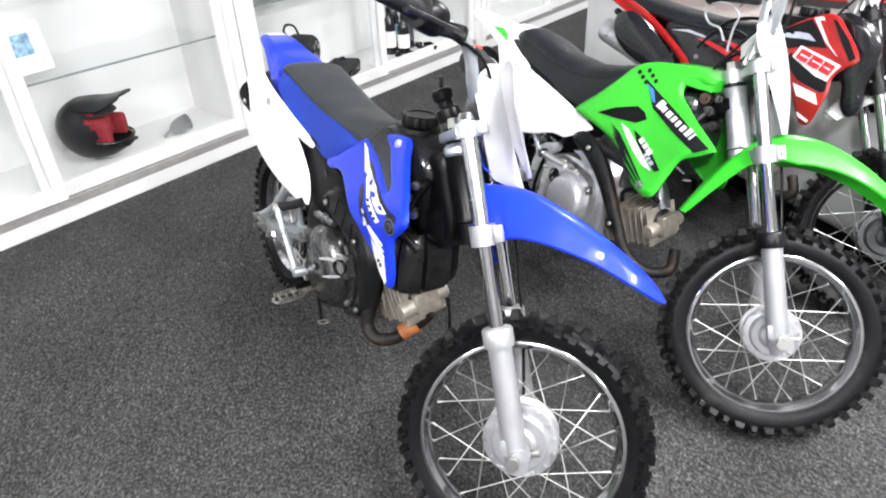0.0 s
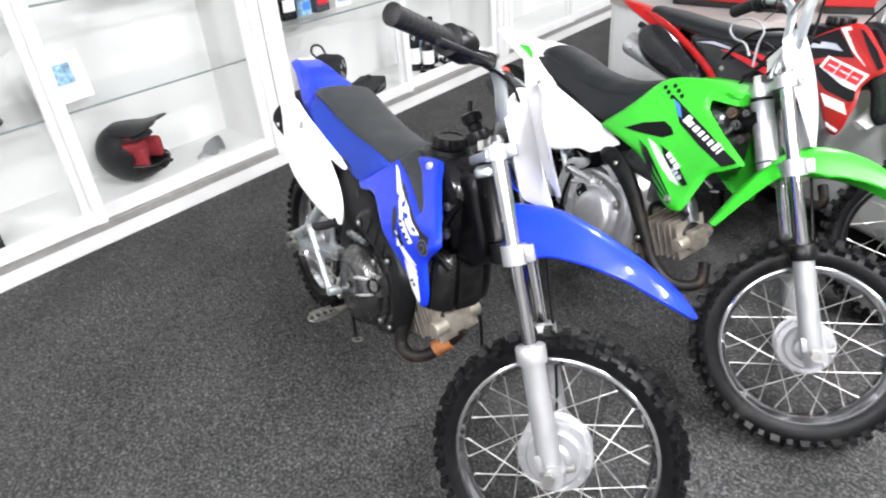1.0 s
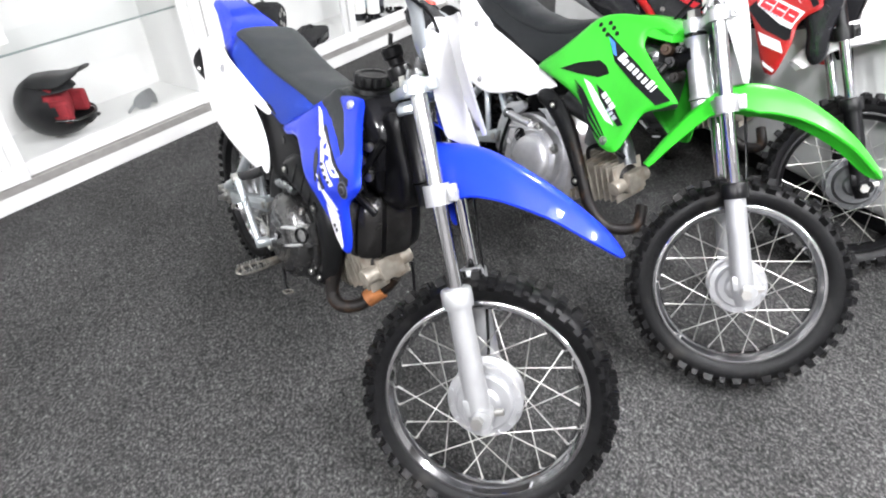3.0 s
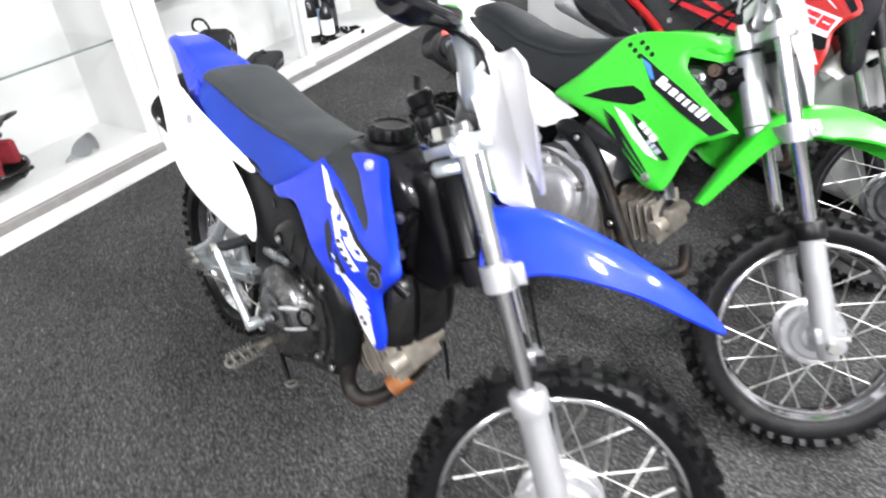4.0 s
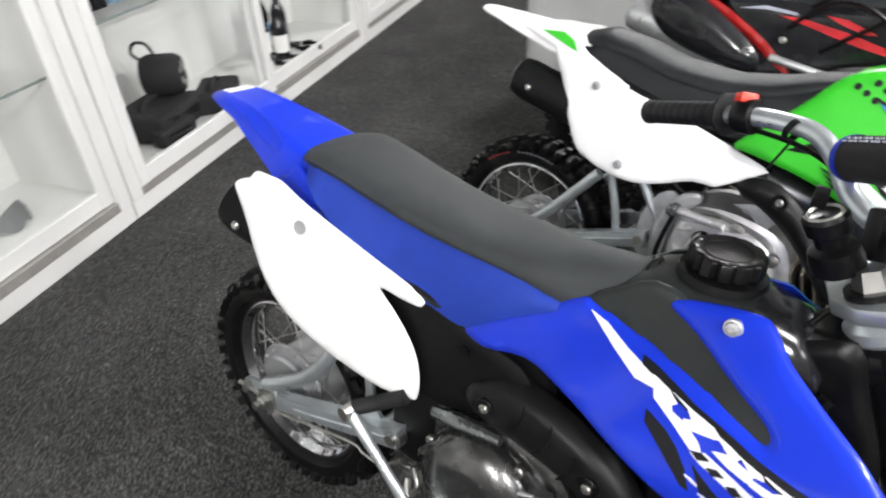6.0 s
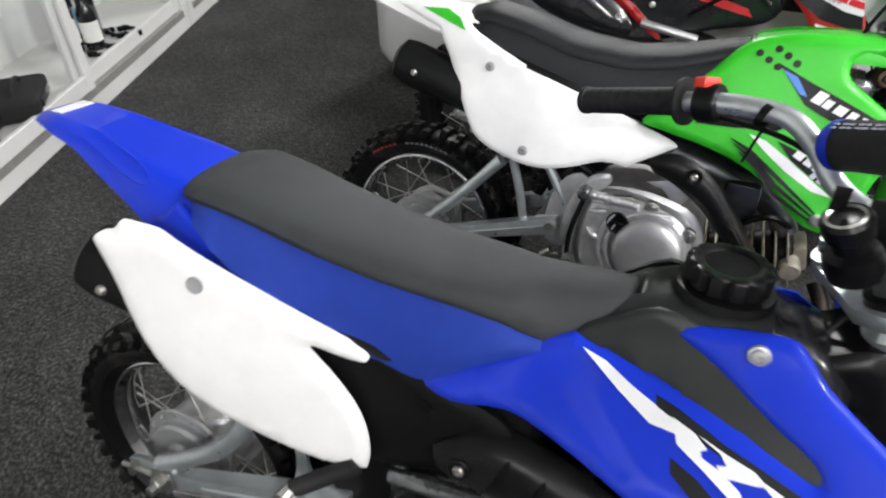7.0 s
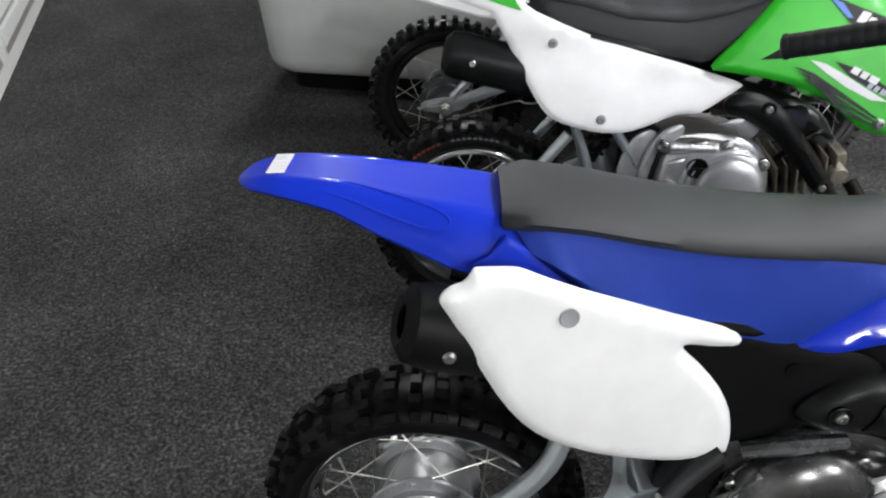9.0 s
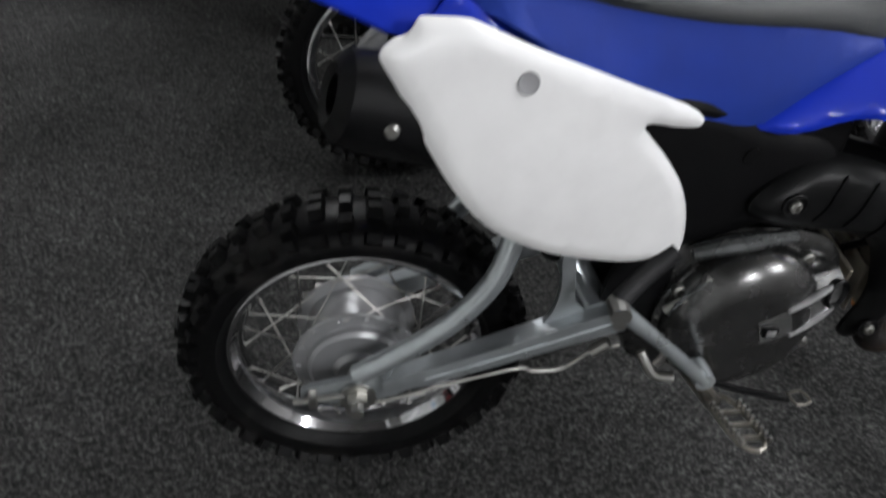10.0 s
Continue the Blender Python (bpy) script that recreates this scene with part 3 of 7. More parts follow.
def number_plate(bike, turn, s):
    m = turn @ FORK_M
    if s.get("fairing"):
        keys = [0.444, 0.471, 0.52, 0.58, 0.645, 0.655]
        aq, ay = curve(keys, [0.09, 0.056, 0.057, 0.058, 0.056, 0.062]), curve(keys, [0.02, -0.035, -0.066, -0.088, -0.096, -0.088])
        keys = [0.444, 0.48, 0.53, 0.6, 0.655]
        bq, by = curve(keys, [0.096, 0.096, 0.095, 0.094, 0.092]), curve(keys, [0.03, -0.003, -0.038, -0.06, -0.062])
        keys = [0.463, 0.5, 0.539, 0.577, 0.61, 0.63, 0.655]
        cq, cy = curve(keys, [0.112, 0.117, 0.121, 0.123, 0.126, 0.127, 0.118]), curve(keys, [0.004, -0.052, -0.1, -0.14, -0.137, -0.118, -0.076])

        def skin(rows, bow, thick):
            """A thin bowed sheet between pairs of edge points, one pair a level."""
            bm = bmesh.new()
            rings = []
            for z, a, c in rows:
                d = Vector((c.y - a.y, a.x - c.x)).normalized()
                line = [a.lerp(c, k / 8) + d * (bow * math.sin(math.pi * k / 8)) for k in range(9)]
                rings.append([Vector((v.x, v.y, z)) for v in line] + [Vector((v.x + thick, v.y + thick * 0.5, z)) for v in reversed(line)])
            loft(bm, rings)
            return bm

        levels = [0.444 + 0.211 * i / 26 for i in range(27)]
        cheek = skin([(z, Vector((aq(z), ay(z))), Vector((bq(z), by(z)))) for z in levels], 0.005, 0.0035)
        plate = part("front_number_plate", cheek, PLATE, bike, "white plastic front number plate", m)
        levels = [0.463 + 0.192 * i / 26 for i in range(27)]
        face = []
        for z in levels:
            split = min(1.0, max(0.0, (0.53 - z) / 0.06))
            b, c = Vector((bq(z) + 0.003, by(z) - 0.001)), Vector((cq(z), cy(z)))
            face.append((z, b.lerp(c, 0.9 * split ** 1.5), c))
        part("plate_face", skin(face, -0.006, 0.0035), PLATE, plate, "broad front of the number plate", m)
        return
    z0, z1 = 0.42, 0.66
    hw = curve([0.42, 0.44, 0.48, 0.54, 0.6, 0.64, 0.66], [0.048, 0.06, 0.077, 0.093, 0.102, 0.095, 0.06])
    bm = bmesh.new()
    rows, cols = 22, 14
    grid = []
    for i in range(rows + 1):
        z = z0 + (z1 - z0) * i / rows
        line = []
        for j in range(cols + 1):
            u = -1 + 2 * j / cols
            y = u * hw(z)
            q = s["plate_q"] - (s["plate_q"] - 0.035) * 95 * y * y - 0.012 * ((z - 0.54) / 0.12) ** 2
            line.append((q, y, z))
        grid.append(line)
    f = [[bm.verts.new(p) for p in r] for r in grid]
    b = [[bm.verts.new((p[0] - 0.0035, p[1], p[2])) for p in r] for r in grid]
    for i in range(rows):
        for j in range(cols):
            bm.faces.new((f[i][j], f[i][j + 1], f[i + 1][j + 1], f[i + 1][j]))
            bm.faces.new((b[i][j], b[i + 1][j], b[i + 1][j + 1], b[i][j + 1]))
    for i in range(rows):
        bm.faces.new((f[i][0], f[i + 1][0], b[i + 1][0], b[i][0]))
        bm.faces.new((f[i][-1], b[i][-1], b[i + 1][-1], f[i + 1][-1]))
    for j in range(cols):
        bm.faces.new((f[0][j], b[0][j], b[0][j + 1], f[0][j + 1]))
        bm.faces.new((f[-1][j], f[-1][j + 1], b[-1][j + 1], b[-1][j]))
    part("front_number_plate", bm, PLATE, bike, "white plastic front number plate", m)
    bm = bmesh.new()
    block(bm, (s["plate_q"] / 2 + 0.012, 0, 0.52), (s["plate_q"] - 0.036, 0.03, 0.02), bevel=0.004)
    part("plate_bracket", bm, BLACK, bike, "", m)


def mudguard(bm, spine, widths, drops, thick=0.004, n=5, cols=12, ridge=0.0, power=3.2):
    """An inverted trough swept along a spine of points in the x-z plane."""
    path = spline(spine, n)
    k = len(path)
    t = np.linspace(0, 1, k)
    tw = np.linspace(0, 1, len(widths))
    w = np.interp(t, tw, widths)
    d = np.interp(t, tw, drops)
    rings = []
    for i, p in enumerate(path):
        tan = (path[min(i + 1, k - 1)] - path[max(i - 1, 0)]).normalized()
        nor = Vector((-tan.z, 0, tan.x))
        if nor.z < 0:
            nor = -nor
        top, low = [], []
        for j in range(cols + 1):
            u = -1 + 2 * j / cols
            drop = d[i] * abs(u) ** power - ridge * min(1.0, w[i] / 0.06) ** 3 * (math.exp(-((abs(u) - 0.62) / 0.13) ** 2))
            top.append(p + Vector((0, u * w[i], 0)) - nor * drop)
            low.append(p + Vector((0, u * (w[i] - thick * 0.7), 0)) - nor * (drop + thick))
        rings.append(top + low[::-1])
    loft(bm, rings)
    return bm


def seat(bike, top, edge, low, hw_edge, hw_low, x0, x1, cover, side_mat, label, side_label=""):
    rings, crest = [], []
    xs = np.linspace(x0, x1, 34)
    for x in xs:
        e = min(1.0, (x - x0) / 0.012 + 0.55, (x1 - x) / 0.012 + 0.55)
        we, wl, zt, ze, zl = hw_edge(x) * (0.9 + 0.1 * e), hw_low(x), top(x), edge(x), low(x)
        rings.append([Vector((x, y, z)) for y, z in ((-wl, zl), (-wl - 0.001, zl + 0.3 * (ze - zl)), (-we - 0.001, zl + 0.75 * (ze - zl)), (-we * 0.98, ze - 0.008), (-we * 0.5, ze + 0.4 * (zt - ze) - 0.004), (we * 0.5, ze + 0.4 * (zt - ze) - 0.004),
                                                     (we * 0.98, ze - 0.008), (we + 0.001, zl + 0.75 * (ze - zl)), (wl + 0.001, zl + 0.3 * (ze - zl)), (wl, zl))])
        line = []
        for j in range(13):
            u = -1 + j / 6
            y = u * (we + 0.0015)
            z = ze + 0.001 + (zt - ze) * (1 - abs(u) ** 2.6) - 0.004 * (abs(u) > 0.99)
            line.append(Vector((x, y, z)))
        crest.append(line)
    for r in rings:
        for p in r:
            p.x += 0.95 * max(0.0, edge(x0 + 0.02) - p.z) * max(0.0, 1 - (p.x - x0) / 0.16)
    bm = bmesh.new()
    loft(bm, rings)
    base = part("seat", bm, side_mat, bike, side_label or label, sharp=60)
    bm = bmesh.new()
    loft(bm, [c + [Vector((p.x, p.y * 0.97, p.z - 0.008)) for p in reversed(c)] for c in crest])
    part("seat_cover", bm, cover, base, label, sharp=70)
    # black tube across the seat front, put in as the gap's shade
    bm = bmesh.new()
    tube(bm, [p + Vector((0.004, 0, 0.0005)) for p in crest[-1]], 0.0052, 8, 1)
    part("seat_gap_shade", bm, BLACK, base, "black tube standing for the shaded gap between seat and tank")
    return base


def engine(bike, s):
    case = s["case"]
    bm = bmesh.new()
    prof = [(0.33, 0.25), (0.36, 0.225), (0.46, 0.2), (0.54, 0.215), (0.575, 0.26), (0.57, 0.36), (0.53, 0.41), (0.43, 0.425), (0.35, 0.4), (0.325, 0.33)]
    sheet(bm, prof, lambda x, z: 0.075, -1, 0.15, 0.03, 0.006, 0.02)
    body = part("engine_case", bm, case, bike, "cast engine crankcase")
    for side in (-1, 1):
        if side < 0 and s.get("dome"):
            dome_cover(body, case)
            continue
        if side < 0 and s.get("flat"):
            continue
        bm = bmesh.new()
        cx, cz = s["clutch"]
        m = turned((cx, side * 0.074, cz), (0, side, 0))
        lathe(bm, s.get("cover") or [(0.0, -0.002), (0.094, -0.002), (0.096, 0.004), (0.092, 0.016), (0.084, 0.026), (0.07, 0.03), (0.066, 0.036), (0.058, 0.043), (0.035, 0.047), (0.0, 0.048)], 40, m)
        cover = part("clutch_cover", bm, case, body, "rounded metal clutch cover")
        for k in range(7):
            a = 2 * math.pi * k / 7 + 0.3
            bm = bmesh.new()
            lathe(bm, [(0.0, 0.0), (0.007, 0.0), (0.007, 0.012), (0.0, 0.013)], 10, Matrix.Translation((cx + 0.097 * math.cos(a), side * 0.074, cz + 0.097 * math.sin(a))) @ turned((0, 0, 0), (0, side, 0)))
            part("cover_bolt", bm, case, body)
        # raised webs on the case and a dark sight hole
        for k, (x0, z0, x1, z1) in enumerate(((0.4, 0.395, 0.53, 0.4), (0.39, 0.375, 0.5, 0.39), (0.5, 0.25, 0.565, 0.3), (0.37, 0.3, 0.36, 0.4))):
            bm = bmesh.new()
            tube(bm, [(x0, side * 0.084, z0), ((x0 + x1) / 2, side * 0.09, (z0 + z1) / 2 + 0.004), (x1, side * 0.084, z1)], 0.008, 8, 3)
            part("case_web", bm, case, body)
        bm = bmesh.new()
        block(bm, (0.515, side * 0.095, 0.385), (0.07, 0.02, 0.03), Matrix.Identity(4), 0.006)
        part("case_boss", bm, case, body)
        bm = bmesh.new()
        hx, hz = s["hole"]
        lathe(bm, [(0.0, -0.015), (0.016, -0.015), (0.017, 0.004), (0.0, 0.003)], 18, turned((hx, side * 0.106, hz), (0, side, 0)))
        part("sight_hole", bm, BLACK, body)
    # near-horizontal finned cylinder and head
    a, b = Vector((0.53, 0, 0.3)), Vector((0.755, 0, 0.36))
    d = (b - a).normalized()
    mm = turned(a, d)
    # core coloured black so the gaps between the fins look shaded
    bm = bmesh.new()
    lathe(bm, [(0.0, 0), (0.034, 0), (0.034, 0.12), (0.036, 0.125), (0.036, 0.19), (0.028, 0.197), (0.0, 0.198)], 20, mm)
    cyl = part("cylinder", bm, PIPE, body, "dirty finned engine cylinder, core black for shade between fins")
    for k in range(9):
        bm = bmesh.new()
        w = 0.056 if k < 5 else 0.05
        block(bm, (0, 0.035 + 0.019 * k, 0), (2 * w, 0.0045, 2 * w * 0.92), bevel=0.0015, seg=1)
        part("fin", bm, FINS, cyl, "", mm)
    bm = bmesh.new()
    block(bm, (0, 0.206, 0.0), (0.055, 0.022, 0.05), bevel=0.006)
    lathe(bm, [(0, -0.058), (0.016, -0.058), (0.018, -0.054), (0.018, 0.054), (0.016, 0.058), (0, 0.058)], 18, Matrix.Translation((0, 0.19, -0.005)) @ Matrix.Rotation(radians(90), 4, "Z"))
    part("cylinder_head", bm, FINS, body, "", mm)
    bm = bmesh.new()
    tube(bm, [(0.6, -0.03, 0.36), (0.62, -0.06, 0.4), (0.66, -0.05, 0.42), (0.7, -0.02, 0.4)], 0.006, 8, 4)
    part("ignition_lead", bm, BLACK, body)
    # carburettor and intake
    bm = bmesh.new()
    tube(bm, [(0.7, 0, 0.38), (0.66, 0, 0.43), (0.58, 0, 0.46), (0.48, 0, 0.48)], [0.02, 0.024, 0.032, 0.04], 14, 4)
    block(bm, (0.61, -0.01, 0.43), (0.06, 0.07, 0.07), bevel=0.012)
    part("carburettor", bm, s.get("carb", CASE_DARK), body)
    return body


def dome_cover(body, case):
    """A wide polished dome with a neck that runs up to an open filler."""
    bm = bmesh.new()
    rim = [(0.455 + 0.108 * math.cos(a), 0.312 + 0.1 * math.sin(a)) for a in (2 * math.pi * k / 22 for k in range(22))]
    sheet(bm, rim, lambda x, z: 0.086, -1, 0.014, 0.03, 0.003, 0.01, n=2)
    cover = part("clutch_cover", bm, case, body, "dark polished clutch cover")
    bm = bmesh.new()
    lathe(bm, [(0.098, 0.0), (0.097, 0.01), (0.094, 0.018), (0.088, 0.026), (0.079, 0.033), (0.066, 0.039), (0.05, 0.0425), (0.048, 0.0418), (0.03, 0.044), (0.0, 0.045)], 48,
          turned((0.448, -0.084, 0.312), (0, -1, 0)) @ Matrix.Diagonal((1.06, 1, 0.95, 1)), ends=False)
    part("dome", bm, case, cover, "", sharp=50)
    # neck to the filler, flat-topped with a chamfer either side
    rings = []
    for x, z, h, y0, y1 in ((0.452, 0.322, 0.03, 0.09, 0.13), (0.485, 0.333, 0.034, 0.085, 0.127), (0.515, 0.345, 0.033, 0.082, 0.119), (0.545, 0.356, 0.028, 0.08, 0.108), (0.555, 0.36, 0.024, 0.08, 0.102)):
        rings.append([Vector((x - 0.34 * a * h, -(y0 + (y1 - y0) * b), z + 0.94 * a * h)) for a, b in ((-1, 0), (-0.95, 0.55), (-0.55, 1), (0.55, 1), (0.95, 0.55), (1, 0))])
    bm = bmesh.new()
    loft(bm, rings)
    part("filler_neck", bm, CASE_NECK, cover, "", sharp=25)
    # highlights along the neck, laid on as strips of brighter metal
    for a, w in ((-0.6, 0.0035), (0.62, 0.0045), (0.97, 0.003)):
        bm = bmesh.new()
        pts = []
        for x, z, h, y0, y1 in ((0.485, 0.333, 0.034, 0.085, 0.127), (0.515, 0.345, 0.033, 0.082, 0.119), (0.54, 0.354, 0.029, 0.08, 0.11)):
            pts.append((x - 0.34 * a * h, -(y0 + (y1 - y0) * (1.0 if abs(a) < 0.9 else 0.6)), z + 0.94 * a * h))
        tube(bm, pts, [w * 0.6, w, w, w * 0.6], 8, 3)
        part("neck_highlight", bm, CASE, cover, "brighter strip standing for the edge highlight")
    bm = bmesh.new()
    lathe(bm, [(0.0, -0.004), (0.0175, -0.004), (0.0185, 0.004), (0.0165, 0.006), (0.0145, 0.004), (0.013, -0.002), (0.0, -0.003)], 22, turned((0.541, -0.108, 0.358), (0.35, -0.92, 0.15)))
    part("filler_hole", bm, BLACK, cover, "open black filler hole")
    bm = bmesh.new()
    block(bm, (0.462, -0.1325, 0.327), (0.017, 0.004, 0.013), Matrix.Identity(4), 0.0015)
    part("window_frame", bm, BLACK, cover)
    # bright metal chip put in as the highlight on the window
    bm = bmesh.new()
    block(bm, (0.462, -0.1348, 0.327), (0.011, 0.002, 0.008), Matrix.Identity(4), 0.0008)
    part("window", bm, CASE, cover, "bright chip standing for a highlight on the inspection window")
    # raised ribs round the dome's foot
    for a0, a1, r, y in ((200, 330, 0.09, 0.105), (215, 300, 0.072, 0.118), (120, 165, 0.092, 0.103)):
        bm = bmesh.new()
        tube(bm, [(0.448 + 1.06 * r * math.cos(radians(a0 + (a1 - a0) * k / 10)), -y, 0.312 + 0.95 * r * math.sin(radians(a0 + (a1 - a0) * k / 10))) for k in range(11)], [0.001, 0.0028, 0.0028, 0.001], 8, 1)
        part("rib", bm, CASE_MID, cover)
    for a in (18, 62, 105, 150, 195, 240, 285, 330):
        bm = bmesh.new()
        x, z = 0.455 + 0.104 * math.cos(radians(a)), 0.312 + 0.096 * math.sin(radians(a))
        lathe(bm, [(0.0, 0.0), (0.0075, 0.0), (0.0075, 0.007), (0.0055, 0.009), (0.003, 0.009), (0.0028, 0.006), (0.0, 0.006)], 12, turned((x, -0.086, z), (0, -1, 0)))
        part("cover_bolt", bm, STEEL, cover)
    # castings above the cover and the gear linkage behind it
    bm = bmesh.new()
    tube(bm, [(0.368, -0.088, 0.412), (0.41, -0.093, 0.424), (0.475, -0.093, 0.432)], [0.009, 0.011, 0.008], 10, 4)
    part("cast_ridge", bm, CASE_MID, body, "pale ribbed casting")
    for pts, r in (([(0.352, -0.095, 0.335), (0.375, -0.1, 0.36), (0.392, -0.1, 0.385)], 0.005), ([(0.345, -0.1, 0.3), (0.36, -0.11, 0.285), (0.352, -0.11, 0.262)], 0.0045), ([(0.335, -0.1, 0.275), (0.35, -0.115, 0.25), (0.375, -0.115, 0.242)], 0.006)):
        bm = bmesh.new()
        tube(bm, pts, r, 8, 4)
        part("link_rod", bm, STEEL, body)


def frame_tubes(bike, s):
    bm = bmesh.new()
    tube(bm, [tuple(ROOT + UP * 0.405), tuple(ROOT + UP * 0.54)], 0.0225, 18, 1)
    tube(bm, [tuple(ROOT + UP * 0.5), (0.66, 0, 0.6), (0.5, 0, 0.53), (0.36, 0, 0.46), (0.32, 0, 0.34), (0.34, 0, 0.23)], 0.026, 14, 4)
    fr = part("frame", bm, BLACK, bike, "black tubular steel frame")
    bm = bmesh.new()
    tube(bm, [tuple(ROOT + UP * 0.404), tuple(ROOT + UP * 0.412), tuple(ROOT + UP * 0.525), tuple(ROOT + UP * 0.533)], [0.026, 0.023, 0.023, 0.026], 20, 1)
    part("steering_head", bm, s["head"], fr)
    for side in (-1, 1):
        bm = bmesh.new()
        tube(bm, [(0.5, side * 0.03, 0.53), (0.36, side * 0.07, 0.57), (0.2, side * 0.08, 0.61), (0.05, side * 0.07, 0.645)], 0.011, 10, 4)
        tube(bm, [(0.36, side * 0.045, 0.42), (0.25, side * 0.075, 0.5), (0.12, side * 0.078, 0.61)], 0.01, 10, 4)
        part("subframe_rail", bm, s["rail"], fr, "", None)
        bm = bmesh.new()
        sheet(bm, [(0.29, 0.29), (0.34, 0.29), (0.36, 0.36), (0.35, 0.43), (0.31, 0.42), (0.285, 0.36)], lambda x, z: 0.078, side, 0.008, 0.03, 0.002)
        part("pivot_plate", bm, s["plate"], fr)
        bm = bmesh.new()
        lathe(bm, [(0, -0.012), (0.015, -0.012), (0.015, 0.004), (0.009, 0.006), (0.009, 0.012), (0, 0.012)], 14, turned((0.3, side * 0.092, 0.325), (0, side, 0)))
        part("pivot_bolt", bm, STEEL, fr)
    return fr


def swingarm(bike, s):
    bm = bmesh.new()
    for side in (-1, 1):
        y = side * 0.085
        rings = []
        for x, z, h, w in ((0.31, 0.327, 0.017, 0.013), (0.24, 0.305, 0.016, 0.013), (0.16, 0.277, 0.0145, 0.013), (0.08, 0.25, 0.013, 0.012), (0.03, 0.237, 0.012, 0.01)):
            rings.append([Vector((x, y + a, z + b)) for a, b in ((-w, -h), (-w - 0.002, 0), (-w, h), (w, h), (w + 0.002, 0), (w, -h))])
        loft(bm, rings)
        sheet(bm, [(0.05, 0.25), (-0.055, 0.238), (-0.06, 0.215), (0.0, 0.205), (0.06, 0.222)], lambda x, z: abs(y) + 0.004, side, 0.008, 0.02, 0.001)
    tube(bm, [(0.28, -0.08, 0.318), (0.28, 0.08, 0.318)], 0.02, 12, 1)
    sw = part("swingarm", bm, SWING, bike, "silver-painted steel swingarm")
    for side in (-1, 1):
        bm = bmesh.new()
        tube(bm, [(0.3, side * 0.1, 0.327), (0.24, side * 0.1, 0.306), (0.16, side * 0.1, 0.278), (0.08, side * 0.099, 0.251)], [0.0012, 0.002, 0.002, 0.0012], 6, 3)
        part("weld_seam", bm, SWING, sw)
    for side in (-1, 1):
        bm = bmesh.new()
        if s["brace"] == "arc":
            tube(bm, [(0.0, side * 0.088, 0.255), (0.05, side * 0.088, 0.285), (0.11, side * 0.088, 0.33), (0.155, side * 0.085, 0.385), (0.175, side * 0.075, 0.44)], 0.0125, 12, 4)
            part("swingarm_brace", bm, SWING, sw)
            bm = bmesh.new()
            sheet(bm, [(0.205, 0.293), (0.262, 0.322), (0.252, 0.342), (0.247, 0.37), (0.241, 0.415), (0.228, 0.415), (0.232, 0.365), (0.225, 0.325)], lambda x, z: 0.082, side, 0.006, 0.03, 0.001)
            part("gusset", bm, SWING, sw)
        else:
            tube(bm, [(0.02, side * 0.09, 0.25), (0.1, side * 0.09, 0.33), (0.185, side * 0.085, 0.43)], 0.0115, 12, 2)
            part("swingarm_brace", bm, SWING, sw)
            bm = bmesh.new()
            tube(bm, [(0.24, side * 0.07, 0.31), (0.225, side * 0.07, 0.37), (0.2, side * 0.07, 0.44)], 0.0085, 10, 2)
            tube(bm, [(0.33, side * 0.07, 0.35), (0.29, side * 0.07, 0.41), (0.25, side * 0.07, 0.47)], 0.0095, 10, 2)
            part("strut", bm, SWING, sw)
        bm = bmesh.new()
        lathe(bm, [(0, -0.004), (0.013, -0.004), (0.013, 0.011), (0.008, 0.013), (0.008, 0.024), (0, 0.024)], 6, turned((0, side * 0.095, 0.222), (0, side, 0)))
        lathe(bm, [(0, 0), (0.022, 0), (0.022, 0.004), (0, 0.004)], 20, turned((0, side * 0.092, 0.222), (0, side, 0)))
        part("axle_nut", bm, STEEL, sw)
        bm = bmesh.new()
        tube(bm, [(-0.015, side * 0.094, 0.228), (-0.075, side * 0.094, 0.222)], 0.004, 8, 1)
        block(bm, (-0.052, side * 0.094, 0.226), (0.01, 0.018, 0.02), bevel=0.002)
        part("chain_adjuster", bm, STEEL, sw)
    # spring and damper
    bm = bmesh.new()
    pts = [(0.24 + 0.08 * t + 0.026 * math.cos(t * 44), 0.026 * math.sin(t * 44), 0.36 + 0.17 * t) for t in (k / 70 for k in range(71))]
    tube(bm, pts, 0.0045, 6, 1)
    tube(bm, [(0.24, 0, 0.35), (0.32, 0, 0.54)], 0.015, 10, 1)
    part("shock_absorber", bm, BLACK, bike)
    # brake rod on the right
    bm = bmesh.new()
    tube(bm, [(0.32, -0.075, 0.262), (0.287, -0.072, 0.25), (0.268, -0.072, 0.233), (0.248, -0.072, 0.221), (0.215, -0.072, 0.222), (0.182, -0.072, 0.226), (-0.01, -0.075, 0.178)], 0.0024, 6, 4)
    tube(bm, [(0.305, -0.075, 0.268), (0.287, -0.072, 0.25)], 0.007, 8, 1)
    part("brake_rod", bm, STEEL, sw)
    bm = bmesh.new()
    tube(bm, [(-0.012, -0.07, 0.228), (-0.012, -0.078, 0.175)], 0.006, 8, 1)
    part("brake_arm", bm, STEEL, sw)


